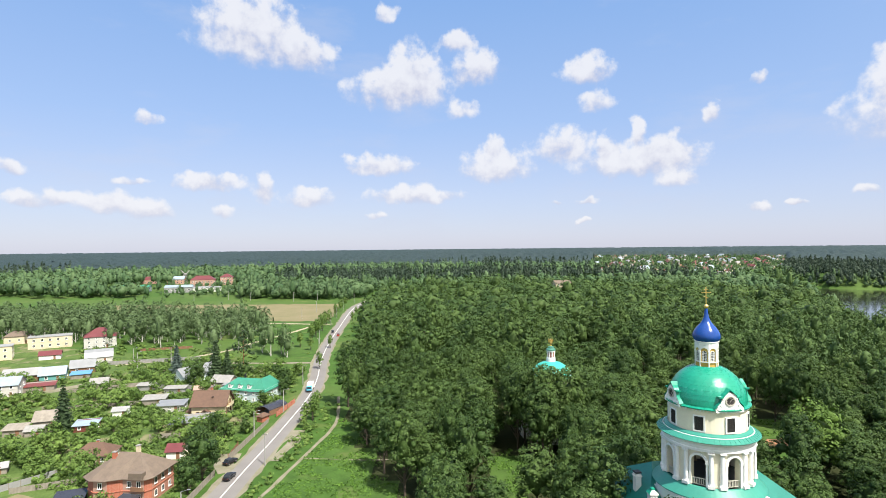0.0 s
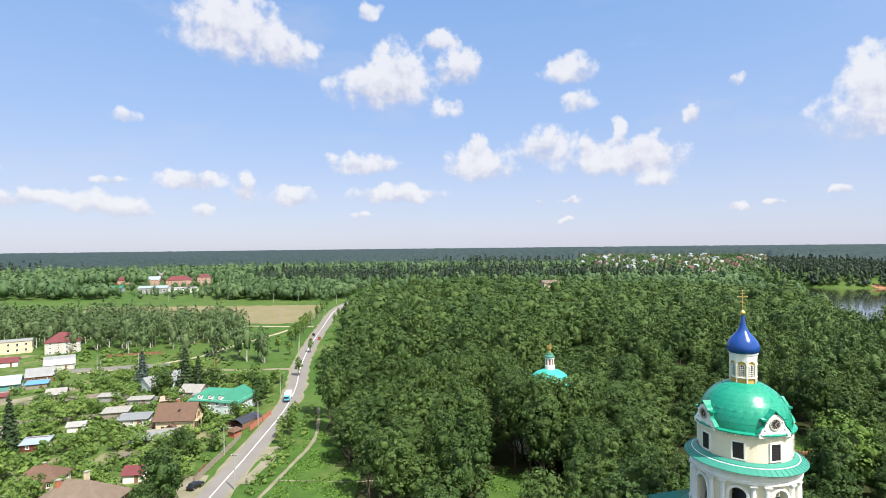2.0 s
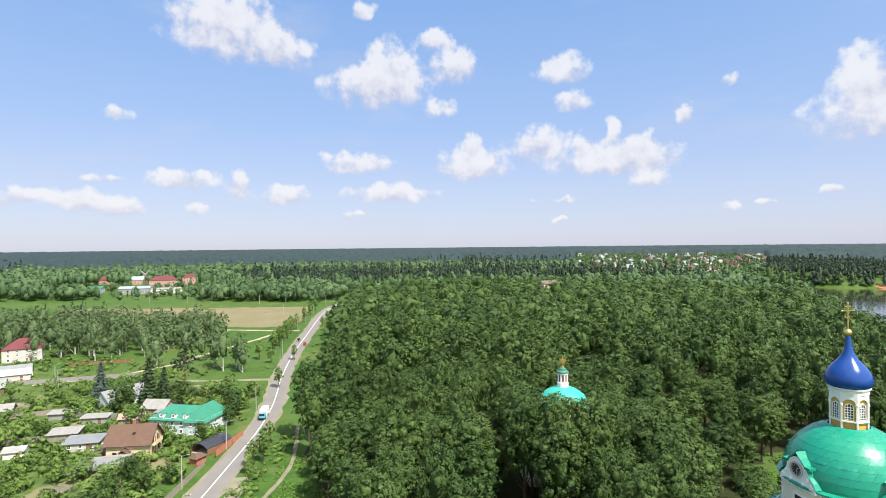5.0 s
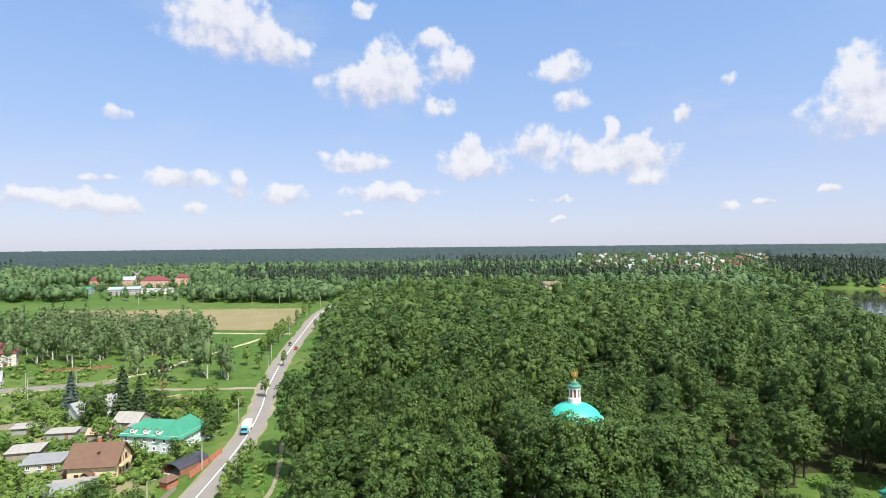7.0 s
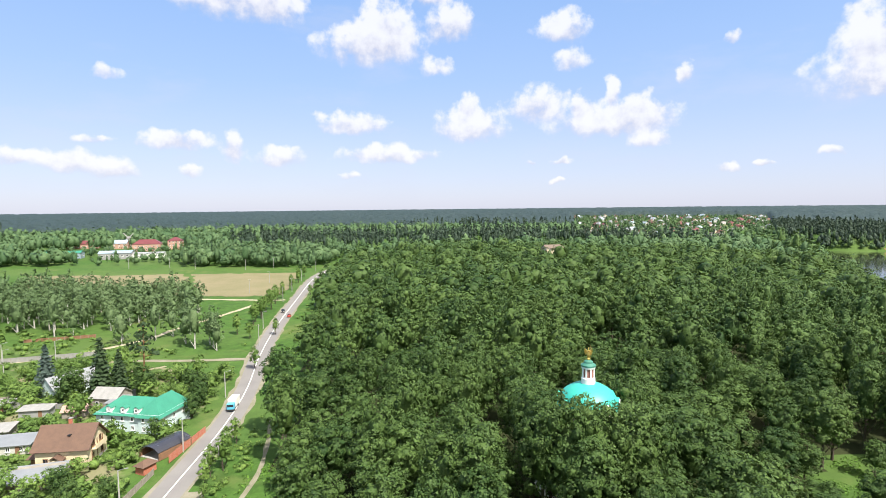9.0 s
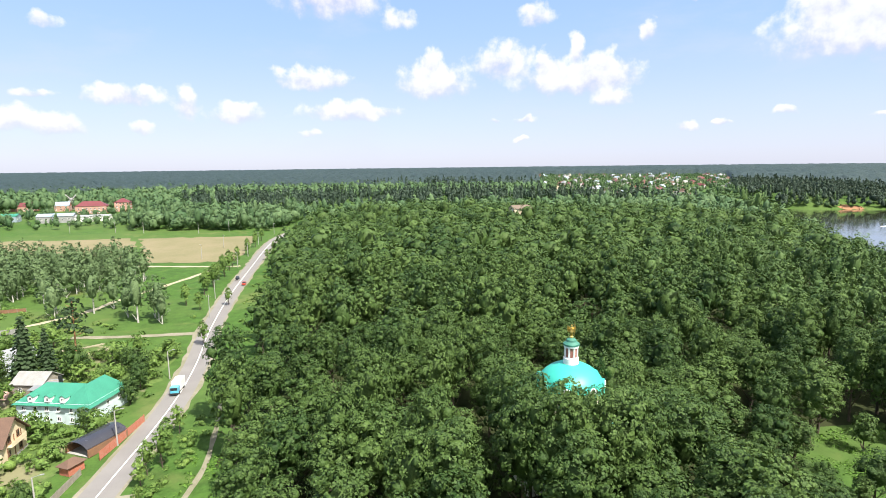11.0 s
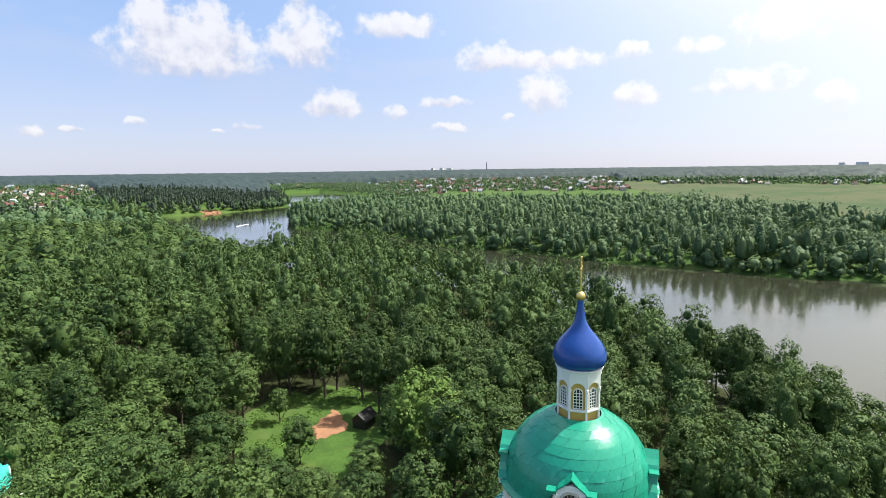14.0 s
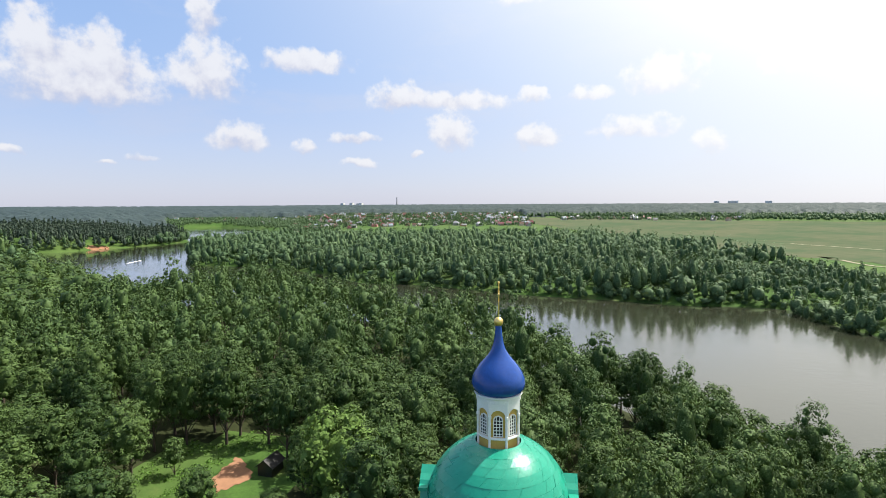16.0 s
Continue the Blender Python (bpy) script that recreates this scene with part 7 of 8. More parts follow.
BALL1 = ball_quads(1)
KIT_LOW = [lumpy_kit(sd, h, 0.0, w, 60, 0.78, 34, 9, k) for sd, h, w, k in ((51, 17, 5.6, 0.15), (52, 19, 5.0, 0.35), (53, 12, 6.4, 0.0), (54, 21, 4.3, 0.5), (55, 15, 6.2, 0.0))]
KIT_TINY = [lumpy_kit(61, 16, 0, 6.6, 25, 1.1, 16, 7, 0.05), lumpy_kit(62, 18, 0, 5.8, 25, 1.1, 16, 7, 0.25), lumpy_kit(63, 14, 0, 7.0, 25, 1.1, 16, 7, 0.0)]
KIT_TINY_CON = [low_kit(64, 23, 3.6, 36, 1.8, 0.75, BALL1), low_kit(65, 20, 4.0, 36, 1.8, 0.6, BALL1)]
KIT_DOT = [low_kit(66, 16, 5.2, 12, 3.2, 0.1, BALL1), low_kit(67, 18, 4.6, 12, 3.0, 0.35, BALL1), low_kit(68, 13, 5.6, 12, 3.2, 0, BALL1)]
SPIT = [(272, -120), (304, -46), (342, -30), (378, -26), (381, -2), (376, 32), (386, 74), (394, 130), (410, 174), (429, 234), (428, 278), (471, 326), (518, 427), (510, 500), (594, 582), (664, 622), (728, 572), (800, 470), (860, 250), (868, 80), (750, 10), (610, -60), (480, -130), (400, -190), (300, -190)]


def in_spit(x, y):
    return inside(SPIT, x, y) & ~((np.hypot((x - 432) / 10, (y - 300) / 26) < 1))


sp = spread(270, 560, -200, 830, 8.0, in_spit, 15, 0.48)
sp2 = spread(560, 1100, -200, 830, 9.5, in_spit, 16, 0.45)
wood_stuff("river_wood", KIT_LOW, sp, np.random.default_rng(4).choice([0.6, 0.75, 0.9, 1.0, 1.1, 1.2], len(sp)) * (0.9 + 0.18 * np.sin(sp[:, 0] * 0.05) * np.sin(sp[:, 1] * 0.037)) * np.where(sp[:, 1] < -20, 0.72, 1.0), [M_FARWOOD, M_BARK], "green mixed wood across the river", "wood", 9)
wood_stuff("river_wood", [lumpy_kit(56, 18, 0, 5.4, 25, 1.0, 16, 7, 0.1), lumpy_kit(57, 21, 0, 4.6, 25, 1.0, 16, 7, 0.4), lumpy_kit(58, 15, 0, 5.8, 25, 1.0, 16, 7, 0.0)], sp2, np.random.default_rng(14).uniform(0.7, 1.15, len(sp2)) * 1.22, [M_FARWOOD, M_BARK], "green mixed wood farther from the river", "wood", 19)
# bushes along the far bank
bank = np.array([p for a, b in zip(FAR_BANK[11:], FAR_BANK[12:]) for p in [(a[0] + (b[0] - a[0]) * t + 4, a[1] + (b[1] - a[1]) * t) for t in np.arange(0, 1, 3.4 / math.hypot(b[0] - a[0], b[1] - a[1]))] if p[1] > -200])
wood_stuff("bank_bushes", KIT_LOW[2:], bank + np.random.default_rng(55).uniform(-3, 6, bank.shape) * np.array([1, 0.5]), np.random.default_rng(5).uniform(0.25, 0.62, len(bank)), [M_FARWOOD, M_BARK], "round willow bushes along the far bank", "bushes", 10)

shore = resample([(430, 652), (470, 790), (485, 900), (545, 905), (604, 812), (640, 806)], 4.0) + resample([(700, 784), (772, 772), (836, 784), (960, 905)], 6.0)
shore = np.array([(p.x, p.y) for p in shore]) + np.random.default_rng(56).uniform(-5, 5, (len(shore), 2))
shore = np.concatenate([shore, shore + np.random.default_rng(62).uniform(2, 16, shore.shape) * np.array([0.6, 1.0])])
shore = shore[~inside(RIVER, shore[:, 0], shore[:, 1])]
wood_stuff("shore_bushes", KIT_LOW[2:], shore, np.random.default_rng(57).uniform(0.35, 0.95, len(shore)), [M_FARWOOD, M_BARK], "round green bushes along the lagoon's shore", "bushes", 58)
wl = spread(345, 425, 560, 720, 10.0, lambda x, y: np.hypot((x - 398 - (y - 640) * 0.25) / 20, (y - 645) / 72) < 1, 59, 0.4)
wood_stuff("lagoon_willows", KIT_LOW[2:], wl, np.random.default_rng(60).uniform(1.0, 1.45, len(wl)), [M_WILLOW, M_BARK], "tall round grey-green willows by the lagoon", "trees", 61)

FIELDS = [[(-420, 415), (-80, 400), (-95, 560), (-420, 560)], [(480, -260), (1420, -580), (1680, 250), (870, 50)], [(860, -20), (1250, -40), (1620, 250), (1350, 225)]]
# villages as sectors: azimuths from and to, distances from and to, houses
VILLAGES = [(15.5, 32, 840, 1850, 190), (57, 81, 1240, 2000, 340), (84, 101, 1480, 1640, 26), (47, 57, 1330, 2100, 40)]


def in_village(x, y):
    d, a = np.hypot(x, y), np.degrees(np.arctan2(x, y))
    r = np.hypot((x + 340) / 100, (y - 690) / 70) < 1
    for a0, a1, d0, d1, n in VILLAGES:
        r |= (a > a0) & (a < a1) & (d > d0) & (d < d1)
    return r


def open_country(x, y):
    """True where woods may stand in the distance."""
    ok = ~inside(RIVER, x, y) & ~inside(SPIT, x, y) & ~inside(PARK, x, y)
    for f in FIELDS:
        ok &= ~inside(f, x, y)
    ok &= ~in_village(x, y)
    ok &= off_line(ROAD + [(-10, 800), (30, 1000)], x, y) > 13
    return ok


def middle_wood(x, y):
    d, a = np.hypot(x, y), np.degrees(np.arctan2(x, y))
    left = (a < 22) & (y > 575) & (d < 1150)
    right = (a >= 22) & (a < 49.5) & (d > 560) & (d < 1300)
    left &= ~((a > -29) & (a < -20.5) & (d < 800))
    return (left | right) & (a > -50) & (a < 122) & open_country(x, y)


def dark_part(x, y):
    """Where conifers grow: the pine wood by the river bend and belts in the distance."""
    pine = (x > 560) & (x < 1100) & (y > 760) & (y < 1250) & (y > 560 + 0.28 * x)
    belt = (np.sin(x * 0.006 + 1.0) + np.sin(y * 0.011 + x * 0.003) > 0.55) & (y > 690) & (x < 420)
    return pine | belt


mw = spread(-1000, 1400, -500, 1300, 13.0, middle_wood, 25, 0.5)
near_pines = spread(540, 1120, 740, 1260, 11.0, lambda x, y: open_country(x, y) & (np.degrees(np.arctan2(x, y)) > 31.5) & (np.degrees(np.arctan2(x, y)) < 48) & (np.hypot(x, y) < 1350), 26, 0.5)
wood_stuff("bend_pine_wood", KIT_TINY_CON[1:] + KIT_TINY[1:] + KIT_TINY_CON[1:], near_pines, np.random.default_rng(17).uniform(0.6, 1.0, len(near_pines)), [M_DARKWOOD, M_BARK], "dark pine wood at the river bend", "wood", 21)
edge = spread(1050, 1790, -1150, 420, 17.0, lambda x, y: (np.hypot(x, y) < 1800) & (np.hypot(x, y) > 1450) & (np.degrees(np.arctan2(x, y)) > 81) & open_country(x, y), 30, 0.5)
wood_stuff("distant_wood", KIT_TINY, edge, np.random.default_rng(32).uniform(0.6, 1.0, len(edge)), [M_FARWOOD, M_BARK], "green wood beyond the far meadow", "wood", 33)
roadside = spread(-260, -75, 545, 660, 9.0, lambda x, y: (y > 552 - 0.16 * (x + 90)) & (x < -88 + 0.1 * (y - 550)) & (np.hypot(x + 283, y - 657) > 24) & (x > -225), 34, 0.5)
wood_stuff("roadside_wood", KIT_LOW, roadside, np.random.default_rng(35).uniform(0.6, 1.2, len(roadside)), [M_FARWOOD, M_BARK], "tall green wood beside the road", "wood", 36)
left_edge = spread(-560, -340, 570, 660, 9.5, lambda x, y: (y > 590 - 0.1 * (x + 400)) & (np.hypot(x + 372, y - 652) > 26) & (np.hypot(x + 350, y - 640) > 16), 37, 0.5)
wood_stuff("birch_thicket", KIT_LOW[:3], left_edge, np.random.default_rng(38).uniform(0.35, 0.7, len(left_edge)), [M_BIRCH, M_BARK], "young light green birch thicket at the meadow's edge", "wood", 39)
dk = dark_part(mw[:, 0], mw[:, 1])
wood_stuff("distant_wood", KIT_TINY, mw[~dk], np.random.default_rng(6).uniform(0.75, 1.2, int((~dk).sum())) * 1.05, [M_FARWOOD, M_BARK], "green mixed wood in the distance", "wood", 11)
wood_stuff("distant_pine_wood", KIT_TINY_CON, mw[dk], np.random.default_rng(7).uniform(0.8, 1.2, int(dk.sum())) * 0.95, [M_DARKWOOD, M_BARK], "dark conifer wood in the distance", "wood", 12)

wp_ = spread(-420, -230, 590, 720, 15.0, lambda x, y: (np.hypot(x + 312, y - 648) > 22) & (np.hypot(x + 283, y - 657) > 20) & (np.hypot(x + 372, y - 652) > 26), 27, 0.5)
wood_stuff("works_trees", KIT_LOW, wp_, np.random.default_rng(28).uniform(0.3, 0.8, len(wp_)), [M_FARWOOD, M_BARK], "trees round the works and mansion", "trees", 29)
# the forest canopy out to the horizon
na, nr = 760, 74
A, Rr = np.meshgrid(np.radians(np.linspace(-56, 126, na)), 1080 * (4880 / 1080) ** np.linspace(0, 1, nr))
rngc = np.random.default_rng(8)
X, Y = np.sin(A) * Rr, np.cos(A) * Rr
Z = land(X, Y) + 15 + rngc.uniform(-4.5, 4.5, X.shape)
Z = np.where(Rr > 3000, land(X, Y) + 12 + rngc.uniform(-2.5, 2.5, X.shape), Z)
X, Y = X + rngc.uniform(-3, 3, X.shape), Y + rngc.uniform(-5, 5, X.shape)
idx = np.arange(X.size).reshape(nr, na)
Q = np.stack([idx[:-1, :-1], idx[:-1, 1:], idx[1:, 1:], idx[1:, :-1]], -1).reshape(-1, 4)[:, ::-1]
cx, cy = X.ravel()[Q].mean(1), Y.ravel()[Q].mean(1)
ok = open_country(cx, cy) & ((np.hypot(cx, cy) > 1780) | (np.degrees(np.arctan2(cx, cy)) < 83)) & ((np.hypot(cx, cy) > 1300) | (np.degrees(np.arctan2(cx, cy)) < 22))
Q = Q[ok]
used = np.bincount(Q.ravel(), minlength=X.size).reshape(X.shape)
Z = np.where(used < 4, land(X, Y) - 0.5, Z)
tagged(new("forest_canopy", quads_mesh("forest_canopy", np.stack([X, Y, Z], -1).reshape(-1, 3), Q, [M_HAZY_CANOPY])), "forest canopy tinted bluish for haze, reaching to the horizon", "forest", kind="stuff")

# ---- far villages ----
far_kinds = []
for i, (w, d, z, r, kind, wall, roof, what) in enumerate(((11, 9, 4, 4, "gable", M_CONCRETE, M_MAROON, "grey house with a maroon roof"), (12, 9, 5, 3.5, "hip", M_BRICK, M_MAROON, "brick house with a maroon roof"), (10, 8, 3.5, 4, "gable", M_CREAM, M_SLATE, "cream house with a grey slate roof"), (13, 10, 6, 4, "hip", M_CONCRETE, M_ZINC, "grey house with a zinc roof"), (10, 9, 5, 4, "gable", M_YELLOW, M_SHINGLE, "yellow house with a brown roof"), (12, 8, 3.5, 3, "gable", M_BRICK, M_SLATE, "brick house with a grey roof"), (11, 9, 5, 4.5, "gambrel", M_WHITEWALL, M_BLUETIN, "white house with a blue-grey roof"))):
    far_kinds.append(house("village_house", 0, 0, 0, w, d, z, r, kind, wall, roof, what + " in a far village", rows=(), front=2, side=1, group="houses of the far village", door=False, z0=0.1))
    part("chimney", boxes((1.5, 0.8, z + r, 0.8, 0.7, 1.6)), M_BRICK, far_kinds[-1])
rng = np.random.default_rng(31)
spots = []
for a0, a1, d0, d1, n in VILLAGES:
    for i in range(n):
        a, d = radians(rng.uniform(a0, a1)), rng.uniform(d0, d1)
        x, y = d * math.sin(a), d * math.cos(a)
        if not inside(RIVER, [x], [y])[0] and off_line(RIVER, [x], [y])[0] > 25:
            spots.append((d, x, y, rng.choice([10, 25, 100, 115]) + rng.uniform(-8, 8), rng.uniform(0.7, 1.1), int(rng.integers(0, 7))))
spots.sort()
joined, stuffs = bmesh.new(), []
for i, (d, x, y, turn, size, kind) in enumerate(spots):
    at = pose(x, y, land1(x, y), 0, 0, turn) @ Matrix.Scale(size, 4)
    if i < 290:
        copy_thing(far_kinds[kind], at).scale = (size, size, size)
        continue
    for o in far_kinds[kind].children:
        if o.data.materials[0] not in stuffs:
            stuffs.append(o.data.materials[0])
        nv, nf = len(joined.verts), len(joined.faces)
        joined.from_mesh(o.data)
        joined.verts.ensure_lookup_table()
        joined.faces.ensure_lookup_table()
        bmesh.ops.transform(joined, matrix=at, verts=joined.verts[nv:])
        for f in joined.faces[nf:]:
            f.material_index = stuffs.index(o.data.materials[0])
tagged(part("distant_houses", joined, stuffs), "many small houses with red, grey and white roofs", "houses", kind="stuff")
for m in far_kinds:
    drop_model(m)
vp = []
for a0, a1, d0, d1, n in VILLAGES + [(43, 60, 1000, 1550, 0)]:
    k = int(radians(a1 - a0) * (d1 * d1 - d0 * d0) / 2 / 140)
    a, d = np.radians(rng.uniform(a0, a1, k)), rng.uniform(d0, d1, k)
    vp.append(np.stack([d * np.sin(a), d * np.cos(a)], -1))
vp = np.concatenate(vp)
vp = vp[~inside(RIVER, vp[:, 0], vp[:, 1]) & (off_line(RIVER, vp[:, 0], vp[:, 1]) > 9)]
fs = spread(700, 1600, 700, 1500, 14.0, lambda x, y: ~inside(RIVER, x, y) & (off_line(RIVER, x, y) > 5) & (np.degrees(np.arctan2(x, y)) > 42) & (np.degrees(np.arctan2(x, y)) < 60) & (off_line(RIVER, x, y) < 240), 63, 0.5)
wood_stuff("lagoon_wood", KIT_TINY, fs, np.random.default_rng(64).uniform(0.4, 0.8, len(fs)), [M_FARWOOD, M_BARK], "green wood along the lagoon's far shore", "wood", 65)
wood_stuff("village_trees", KIT_DOT, vp, rng.uniform(0.30, 0.66, len(vp)), [M_FARWOOD, M_BARK], "garden trees of the far villages", "trees", 13)
# chimney and blocks on the skyline
ch = thing("factory_chimney", 4446, 1627, land1(4446, 1627), 0, "tall grey factory chimney on the horizon", "chimney")
bm = bmesh.new()
lathe(bm, [(6, 0), (3.5, 74)], 12, close=True)
part("stack", bm, M_CONCRETE, ch)
# blocks take white plaster so that their colour carries the haze
for x, y, w, h in ((4330, 1990, 34, 30), (4360, 1930, 60, 26), (4300, 2060, 30, 27), (4600, -900, 34, 28), (4570, -1010, 70, 30), (4500, -1230, 46, 28)):
    house("tower_block", x, y, 70, w, 24, h, 0.5, "flat", M_PLASTER, M_ZINC, "tower block on the horizon, paled for haze", "tower block", rows=tuple((4 + 6 * k, 2.2, 2.2) for k in range(int(h / 7))), front=6, side=2, door=False)

# ---- birch grove, garden trees, hedges ----
birch = [tree_thing("birch_tree", broad_tree(s, h, b0, w, 14, 560, 0.56, 60, 5, 0.25, 1), (M_BIRCH, M_BIRCHBARK), "tall slender birch tree with a pale trunk", "tree", "birches by the field") for s, h, b0, w in ((71, 20, 0.2, 4.6), (72, 23, 0.8, 4.1), (73, 17, 0.0, 4.7))]
rng = np.random.default_rng(41)
GROVE = [(-330, 372), (-180, 362), (-150, 338), (-122, 345), (-120, 372), (-140, 398), (-335, 402)]
gp = spread(-340, -110, 310, 405, 8.2, lambda x, y: inside(GROVE, x, y) | inside([(-300, 340), (-215, 345), (-170, 330), (-150, 352), (-200, 375), (-320, 385)], x, y), 42)
for x, y in list(gp)[:230] + [(x + rng.uniform(-5, 5), y + rng.uniform(-5, 5)) for x, y in ((-290, 330), (-280, 338), (-262, 335), (-250, 330), (-240, 338), (-228, 332), (-220, 340), (-208, 333), (-200, 326), (-192, 334), (-184, 326), (-178, 335), (-170, 322), (-164, 330), (-156, 326), (-150, 334), (-215, 322), (-235, 322), (-270, 325), (-146, 342), (-300, 322))] + [(-94, 297), (-87, 299), (-90, 303), (-84, 294), (-101, 305), (-112, 318), (-117, 312), (-106, 322), (-128, 305), (-131, 312)]:
    plant(birch[rng.integers(0, 3)], x, y, rng.uniform(0.7, 1.05), rng.uniform(0, 360))
for m in birch:
    drop_model(m)
poplar = tree_thing("young_poplar", broad_tree(81, 9, 1.0, 1.5, 9, 420, 0.42, 60, 5), (M_ORCHARD, M_BARK), "young upright roadside poplar", "tree", "young trees beside the road")
for x, y, s in ((-46.5, 193, 1.0), (-48.5, 190.5, 0.85), (-47.5, 199, 0.9), (-48, 207, 0.8), (-48, 186, 0.7), (-46, 180, 0.5), (-84, 320, 1.1), (-82, 338, 1.2), (-83, 345, 1.2), (-82, 352, 1.3), (-84, 360, 1.2), (-84, 368, 1.1), (-83, 375, 1.3), (-86, 384, 1.2), (-85, 392, 1.3), (-86, 402, 1.0), (-85, 410, 0.9), (-88, 422, 1.0), (-86, 440, 1.1), (-90, 455, 1.0), (-88, 470, 1.1), (-91, 485, 1.1), (-90, 500, 1.1), (-61, 268, 1.0), (-66, 318, 0.9), (-76, 312, 0.9), (-70, 420, 0.8), (-72, 450, 0.8)):
    plant(poplar, x, y, s, rng.uniform(0, 360))
drop_model(poplar)
fruit = [tree_thing("apple_tree", broad_tree(s, h, b0, w, 9, 330, 0.38, 60, 6), (M_ORCHARD, M_BARK), "bushy green garden fruit tree", "tree", "garden trees") for s, h, b0, w in ((91, 5.2, 0.9, 2.5), (92, 4.2, 0.5, 2.3), (93, 6.5, 1.2, 2.6), (94, 3.0, 0.2, 1.9))]
HOUSES_AT = [(o.location.x, o.location.y) for o in scene.objects if o.type == "EMPTY" and "tree" not in o.name and "pole" not in o.name and "lamp" not in o.name and -260 < o.location.x < -60 and 110 < o.location.y < 330]
GARDENS = [(-66, 120), (-64, 190), (-67, 265), (-130, 275), (-165, 245), (-215, 240), (-225, 150), (-200, 112)]


def garden_spot(x, y):
    ok = inside(GARDENS, x, y) & (off_line([(-215, 214), (-175, 222), (-160, 236), (-150, 250)], x, y) > 5)
    for hx, hy in HOUSES_AT:
        ok &= np.hypot(x - hx, y - hy) > 5.6
    return ok & (np.hypot((x + 80) / 11, (y - 137) / 9) > 1) & (np.hypot((x + 79.5) / 12, (y - 222) / 8) > 1) & (np.hypot((x + 103) / 7, (y - 130) / 6) > 1) & (np.hypot((x + 86) / 8, (y - 194) / 5) > 1)


fp = spread(-220, -62, 112, 275, 6.6, garden_spot, 43, 0.45)
fp = fp[np.random.default_rng(44).permutation(len(fp))[:300]]
for x, y in fp:
    plant(fruit[rng.integers(0, 4)], x, y, rng.uniform(0.7, 1.25), rng.uniform(0, 360))
for m in fruit:
    drop_model(m)
big = tree_thing("linden_tree", broad_tree(95, 13, 1.2, 4.2, 20, 1300, 0.32, 160), (M_LINDEN, M_BARK), "broad leafy linden tree beside the road", "tree", "roadside trees")
for x, y, s in ((-64.6, 145.5, 1.12), (-67, 152, 0.85), (-64.5, 137, 0.75), (-77, 183, 0.55), (-71, 176, 0.6), (-76, 172, 0.6), (-66, 181, 0.45), (-70, 210, 0.5), (-66, 224, 0.6), (-67, 233, 0.6), (-70, 241, 0.6), (-75, 246, 0.6), (-108, 241, 0.8), (-88, 243, 0.8), (-108, 236, 0.9), (-80, 252, 0.5)):
    plant(big, x, y, s, rng.uniform(0, 360))
drop_model(big)
maple = tree_thing("maple_tree", broad_tree(96, 15, 2.0, 5.6, 24, 2200, 0.33, 240), (M_MAPLE, M_BARK), "bright yellow-green maple tree at the glade", "tree", "maples")
for x, y, s in ((94, 138, 1.4), (66, 88, 0.75), (60, 84, 0.55), (86, 60, 0.8), (96, 52, 0.8)):
    plant(maple, x, y, s, rng.uniform(0, 360))
drop_model(maple)
young = tree_thing("young_linden", broad_tree(101, 9, 0.6, 2.4, 12, 700, 0.34), (M_LINDEN, M_BARK), "young leafy tree on the glade", "tree", "young trees on the glade")
for x, y, s in ((100, 180.5, 1.0), (105.8, 151.5, 1.35), (76, 149, 0.8), (83, 163, 0.7), (80, 168, 0.7)):
    plant(young, x, y, s, rng.uniform(0, 360))
drop_model(young)
spr = tree_thing("spruce_tree", spruce_tree(97, 15, 3.1, 16, 34, 0.75), (M_SPRUCE, M_BARK), "dark green spruce tree", "tree", "spruces")
for x, y, s in ((-127.4, 183, 1.05), (-101, 242, 1.3), (-97, 245, 1.0), (-40, 470, 1.0), (-35, 476, 1.1), (-28, 480, 1.0), (10, 500, 1.1), (16, 506, 1.1), (22, 500, 1.0)):
    plant(spr, x, y, s, rng.uniform(0, 360))
drop_model(spr)
spb = tree_thing("blue_spruce", spruce_tree(98, 14, 3.0, 15, 32, 0.72), (M_BLUE_SPRUCE, M_BARK), "grey-blue spruce tree in a garden", "tree", "spruces")
plant(spb, -119.5, 244.5, 1.2, 20)
drop_model(spb)
pin = tree_thing("pine_tree", pine_tree(99, 19, 420, 0.6), (M_PINE, M_PINEBARK), "tall pine with a bare reddish trunk", "tree", "pines")
plant(pin, -91.5, 249.5, 1.2, 20)
drop_model(pin)

# bushes: verge, forest edge, river bank
KIT_BUSH = [stack(leafy(np.random.default_rng(s), [((0, 0, 0.8), (1.3, 1.3, 1.0)), ((0.9, 0.3, 0.6), (0.9, 0.9, 0.7)), ((-0.7, 0.6, 0.6), (0.9, 0.9, 0.8))], 40, 0.36, 10)) for s in (1, 2, 3)]
vb = np.concatenate([spread(-52, -40, 130, 215, 3.0, lambda x, y: (off_line(ROAD, x, y) > 7.0) & (x < -44 + (y - 150) * 0.06) & (off_line([(-45.5, 136), (-42.5, 155), (-40, 172), (-38, 188)], x, y) > 2.0), 51),
                     spread(-76, -40, 215, 520, 5.0, lambda x, y: (off_line(ROAD, x, y) > 7.5) & (off_line(ROAD, x, y) < 14) & (x > -80), 52)[::2],
                     ])
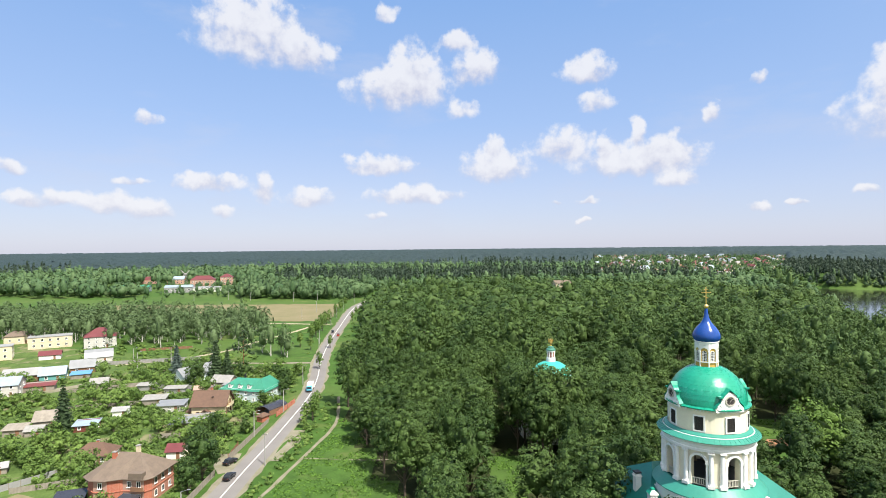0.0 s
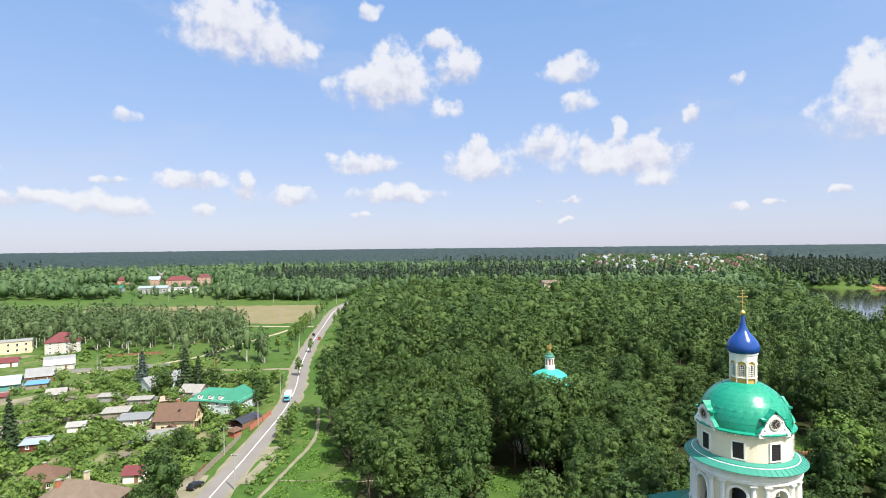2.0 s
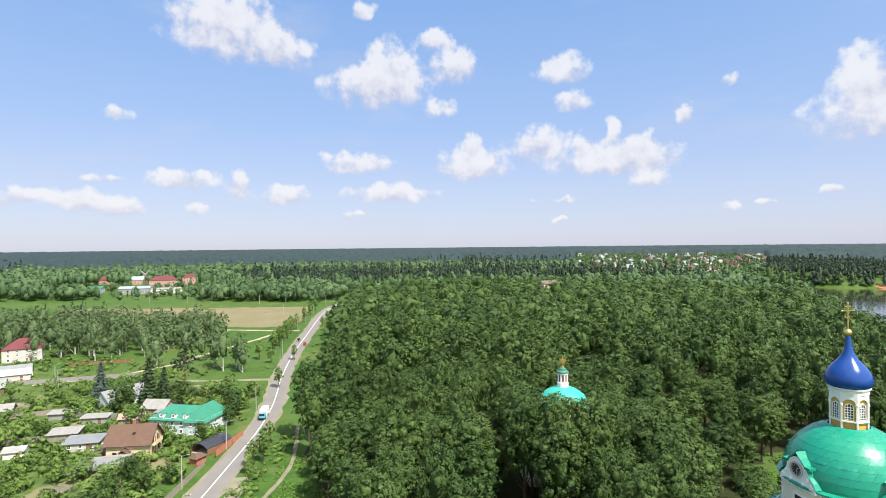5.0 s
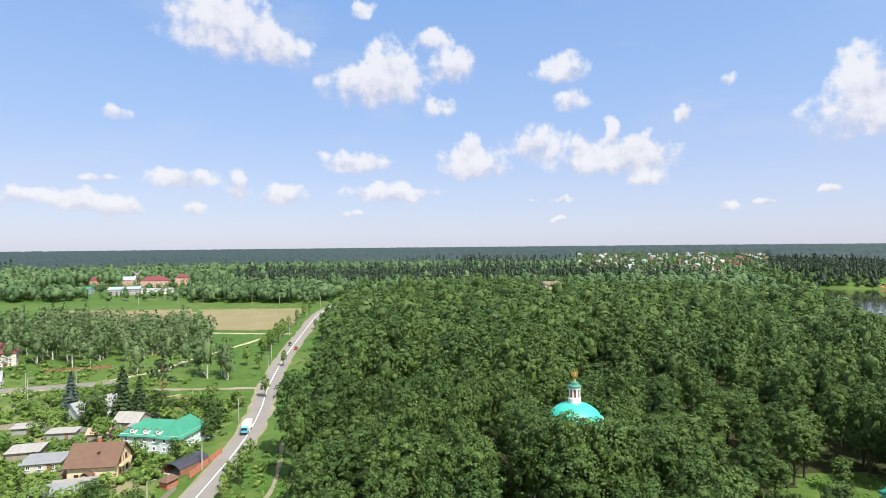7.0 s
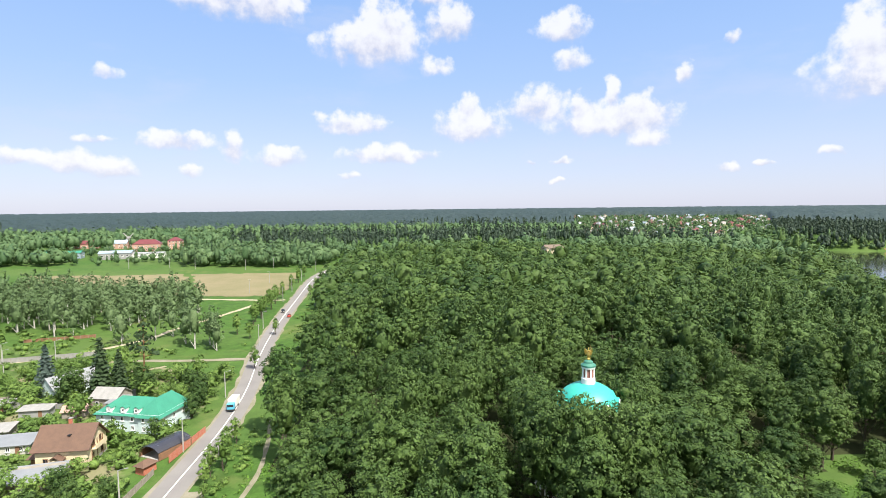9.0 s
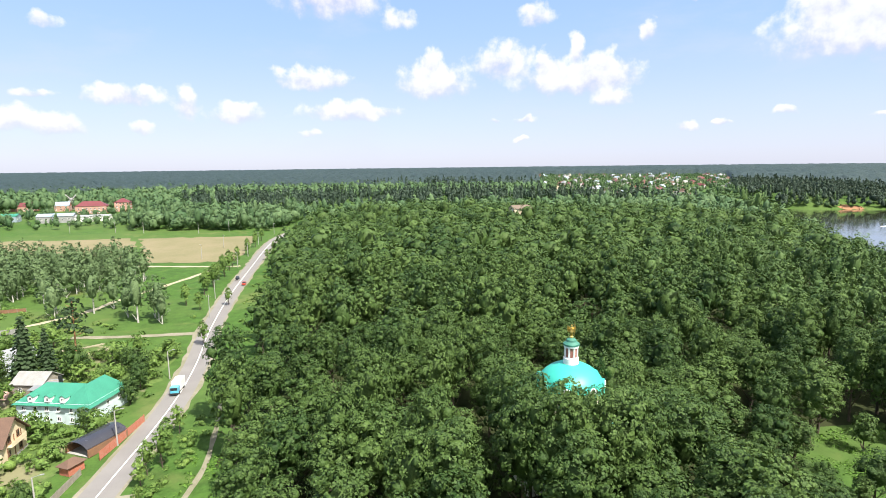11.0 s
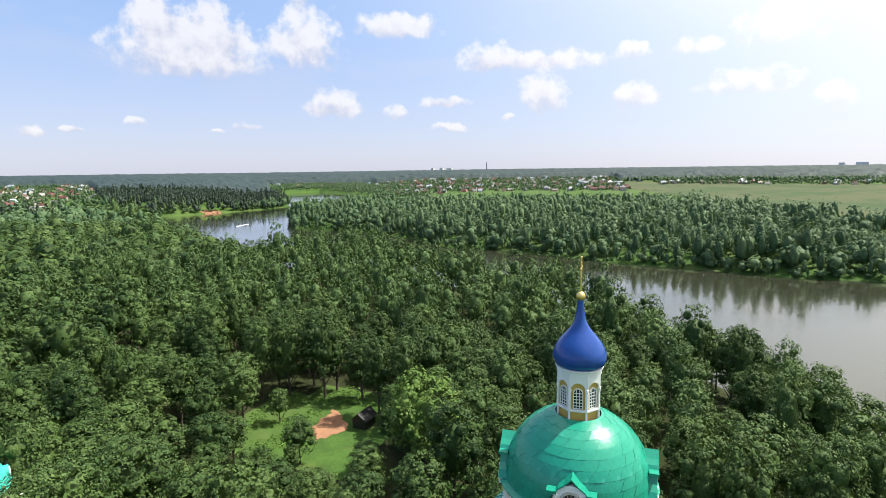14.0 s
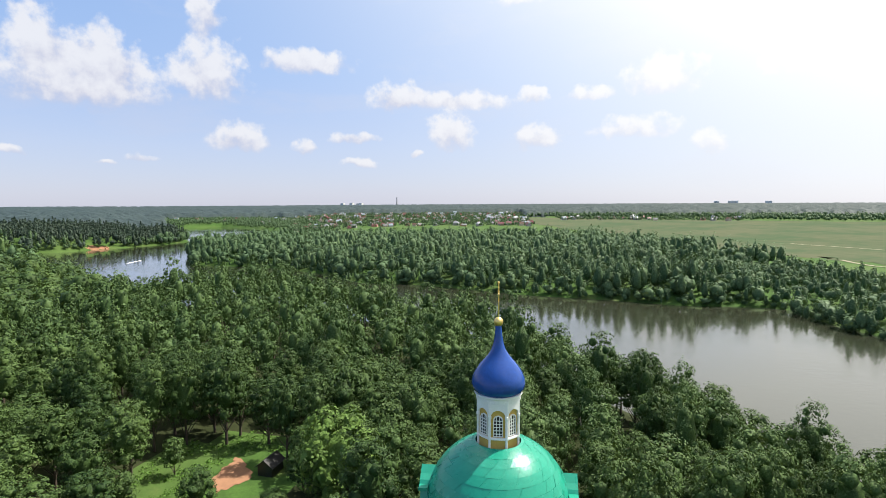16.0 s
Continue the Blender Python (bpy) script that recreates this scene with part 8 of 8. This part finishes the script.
gb = np.concatenate([spread(-225, -62, 112, 275, 3.9, garden_spot, 53, 0.5), spread(-210, -95, 246, 345, 6.0, lambda x, y: inside([(-205, 300), (-165, 268), (-110, 252), (-98, 292), (-120, 300), (-160, 325), (-205, 335)], x, y) & (np.hypot(x + 177, y - 262) > 16) & (np.hypot(x + 180, y - 288) > 12), 54, 0.5)])
wood_stuff("garden_bushes", KIT_BUSH, gb, np.random.default_rng(19).uniform(0.5, 1.6, len(gb)), [M_ORCHARD], "leafy garden bushes and berry shrubs", "bushes", 24, 0.2)
wood_stuff("verge_bushes", KIT_BUSH, vb, np.random.default_rng(9).uniform(0.4, 1.0, len(vb)), [M_ORCHARD], "low green bushes and tall weeds", "bushes", 14, 0.2)
# weeds and tall grass in the meadows
KIT_TUFT = [stack([(*leaf_quads(np.random.default_rng(s), np.random.default_rng(s + 9).normal(0, 0.45, (9, 3)) * np.array([1, 1, 0.25]) + np.array([0, 0, 0.25]), np.random.default_rng(s + 5).normal(0, 0.6, (9, 3)) + np.array([0, 0, 0.8]), 0.34), 0)]) for s in (1, 2, 3)]
def tuft_spot(x, y):
    open_mead = inside([(-48, 112), (-44, 140), (-40, 175), (-42, 205), (-34, 192), (-22, 165), (-10, 135), (-6, 112)], x, y) | (np.hypot((x - 19) / 8, (y - 150) / 15) < 1) | (np.hypot((x - 107) / 19, (y - 176) / 15) < 1)
    return open_mead & ~inside([(91, 165), (105, 159), (115, 175), (101, 174)], x, y) & (off_line([(-49, 118), (-45.5, 136), (-42.5, 155), (-40, 172), (-38, 188), (-39.5, 204)], x, y) > 0.9)


tf = spread(-50, 130, 110, 205, 1.35, tuft_spot, 61, 0.5)
tf = tf[np.sin(tf[:, 0] * 0.45 + 2 * np.sin(tf[:, 1] * 0.21)) + np.sin(tf[:, 1] * 0.37) > -0.6]
wood_stuff("meadow_weeds", KIT_TUFT, tf, np.random.default_rng(18).uniform(0.5, 1.3, len(tf)), [M_GRASSBLADE], "tall weeds and grass tufts in the meadow", "weeds", 22, 0.05)
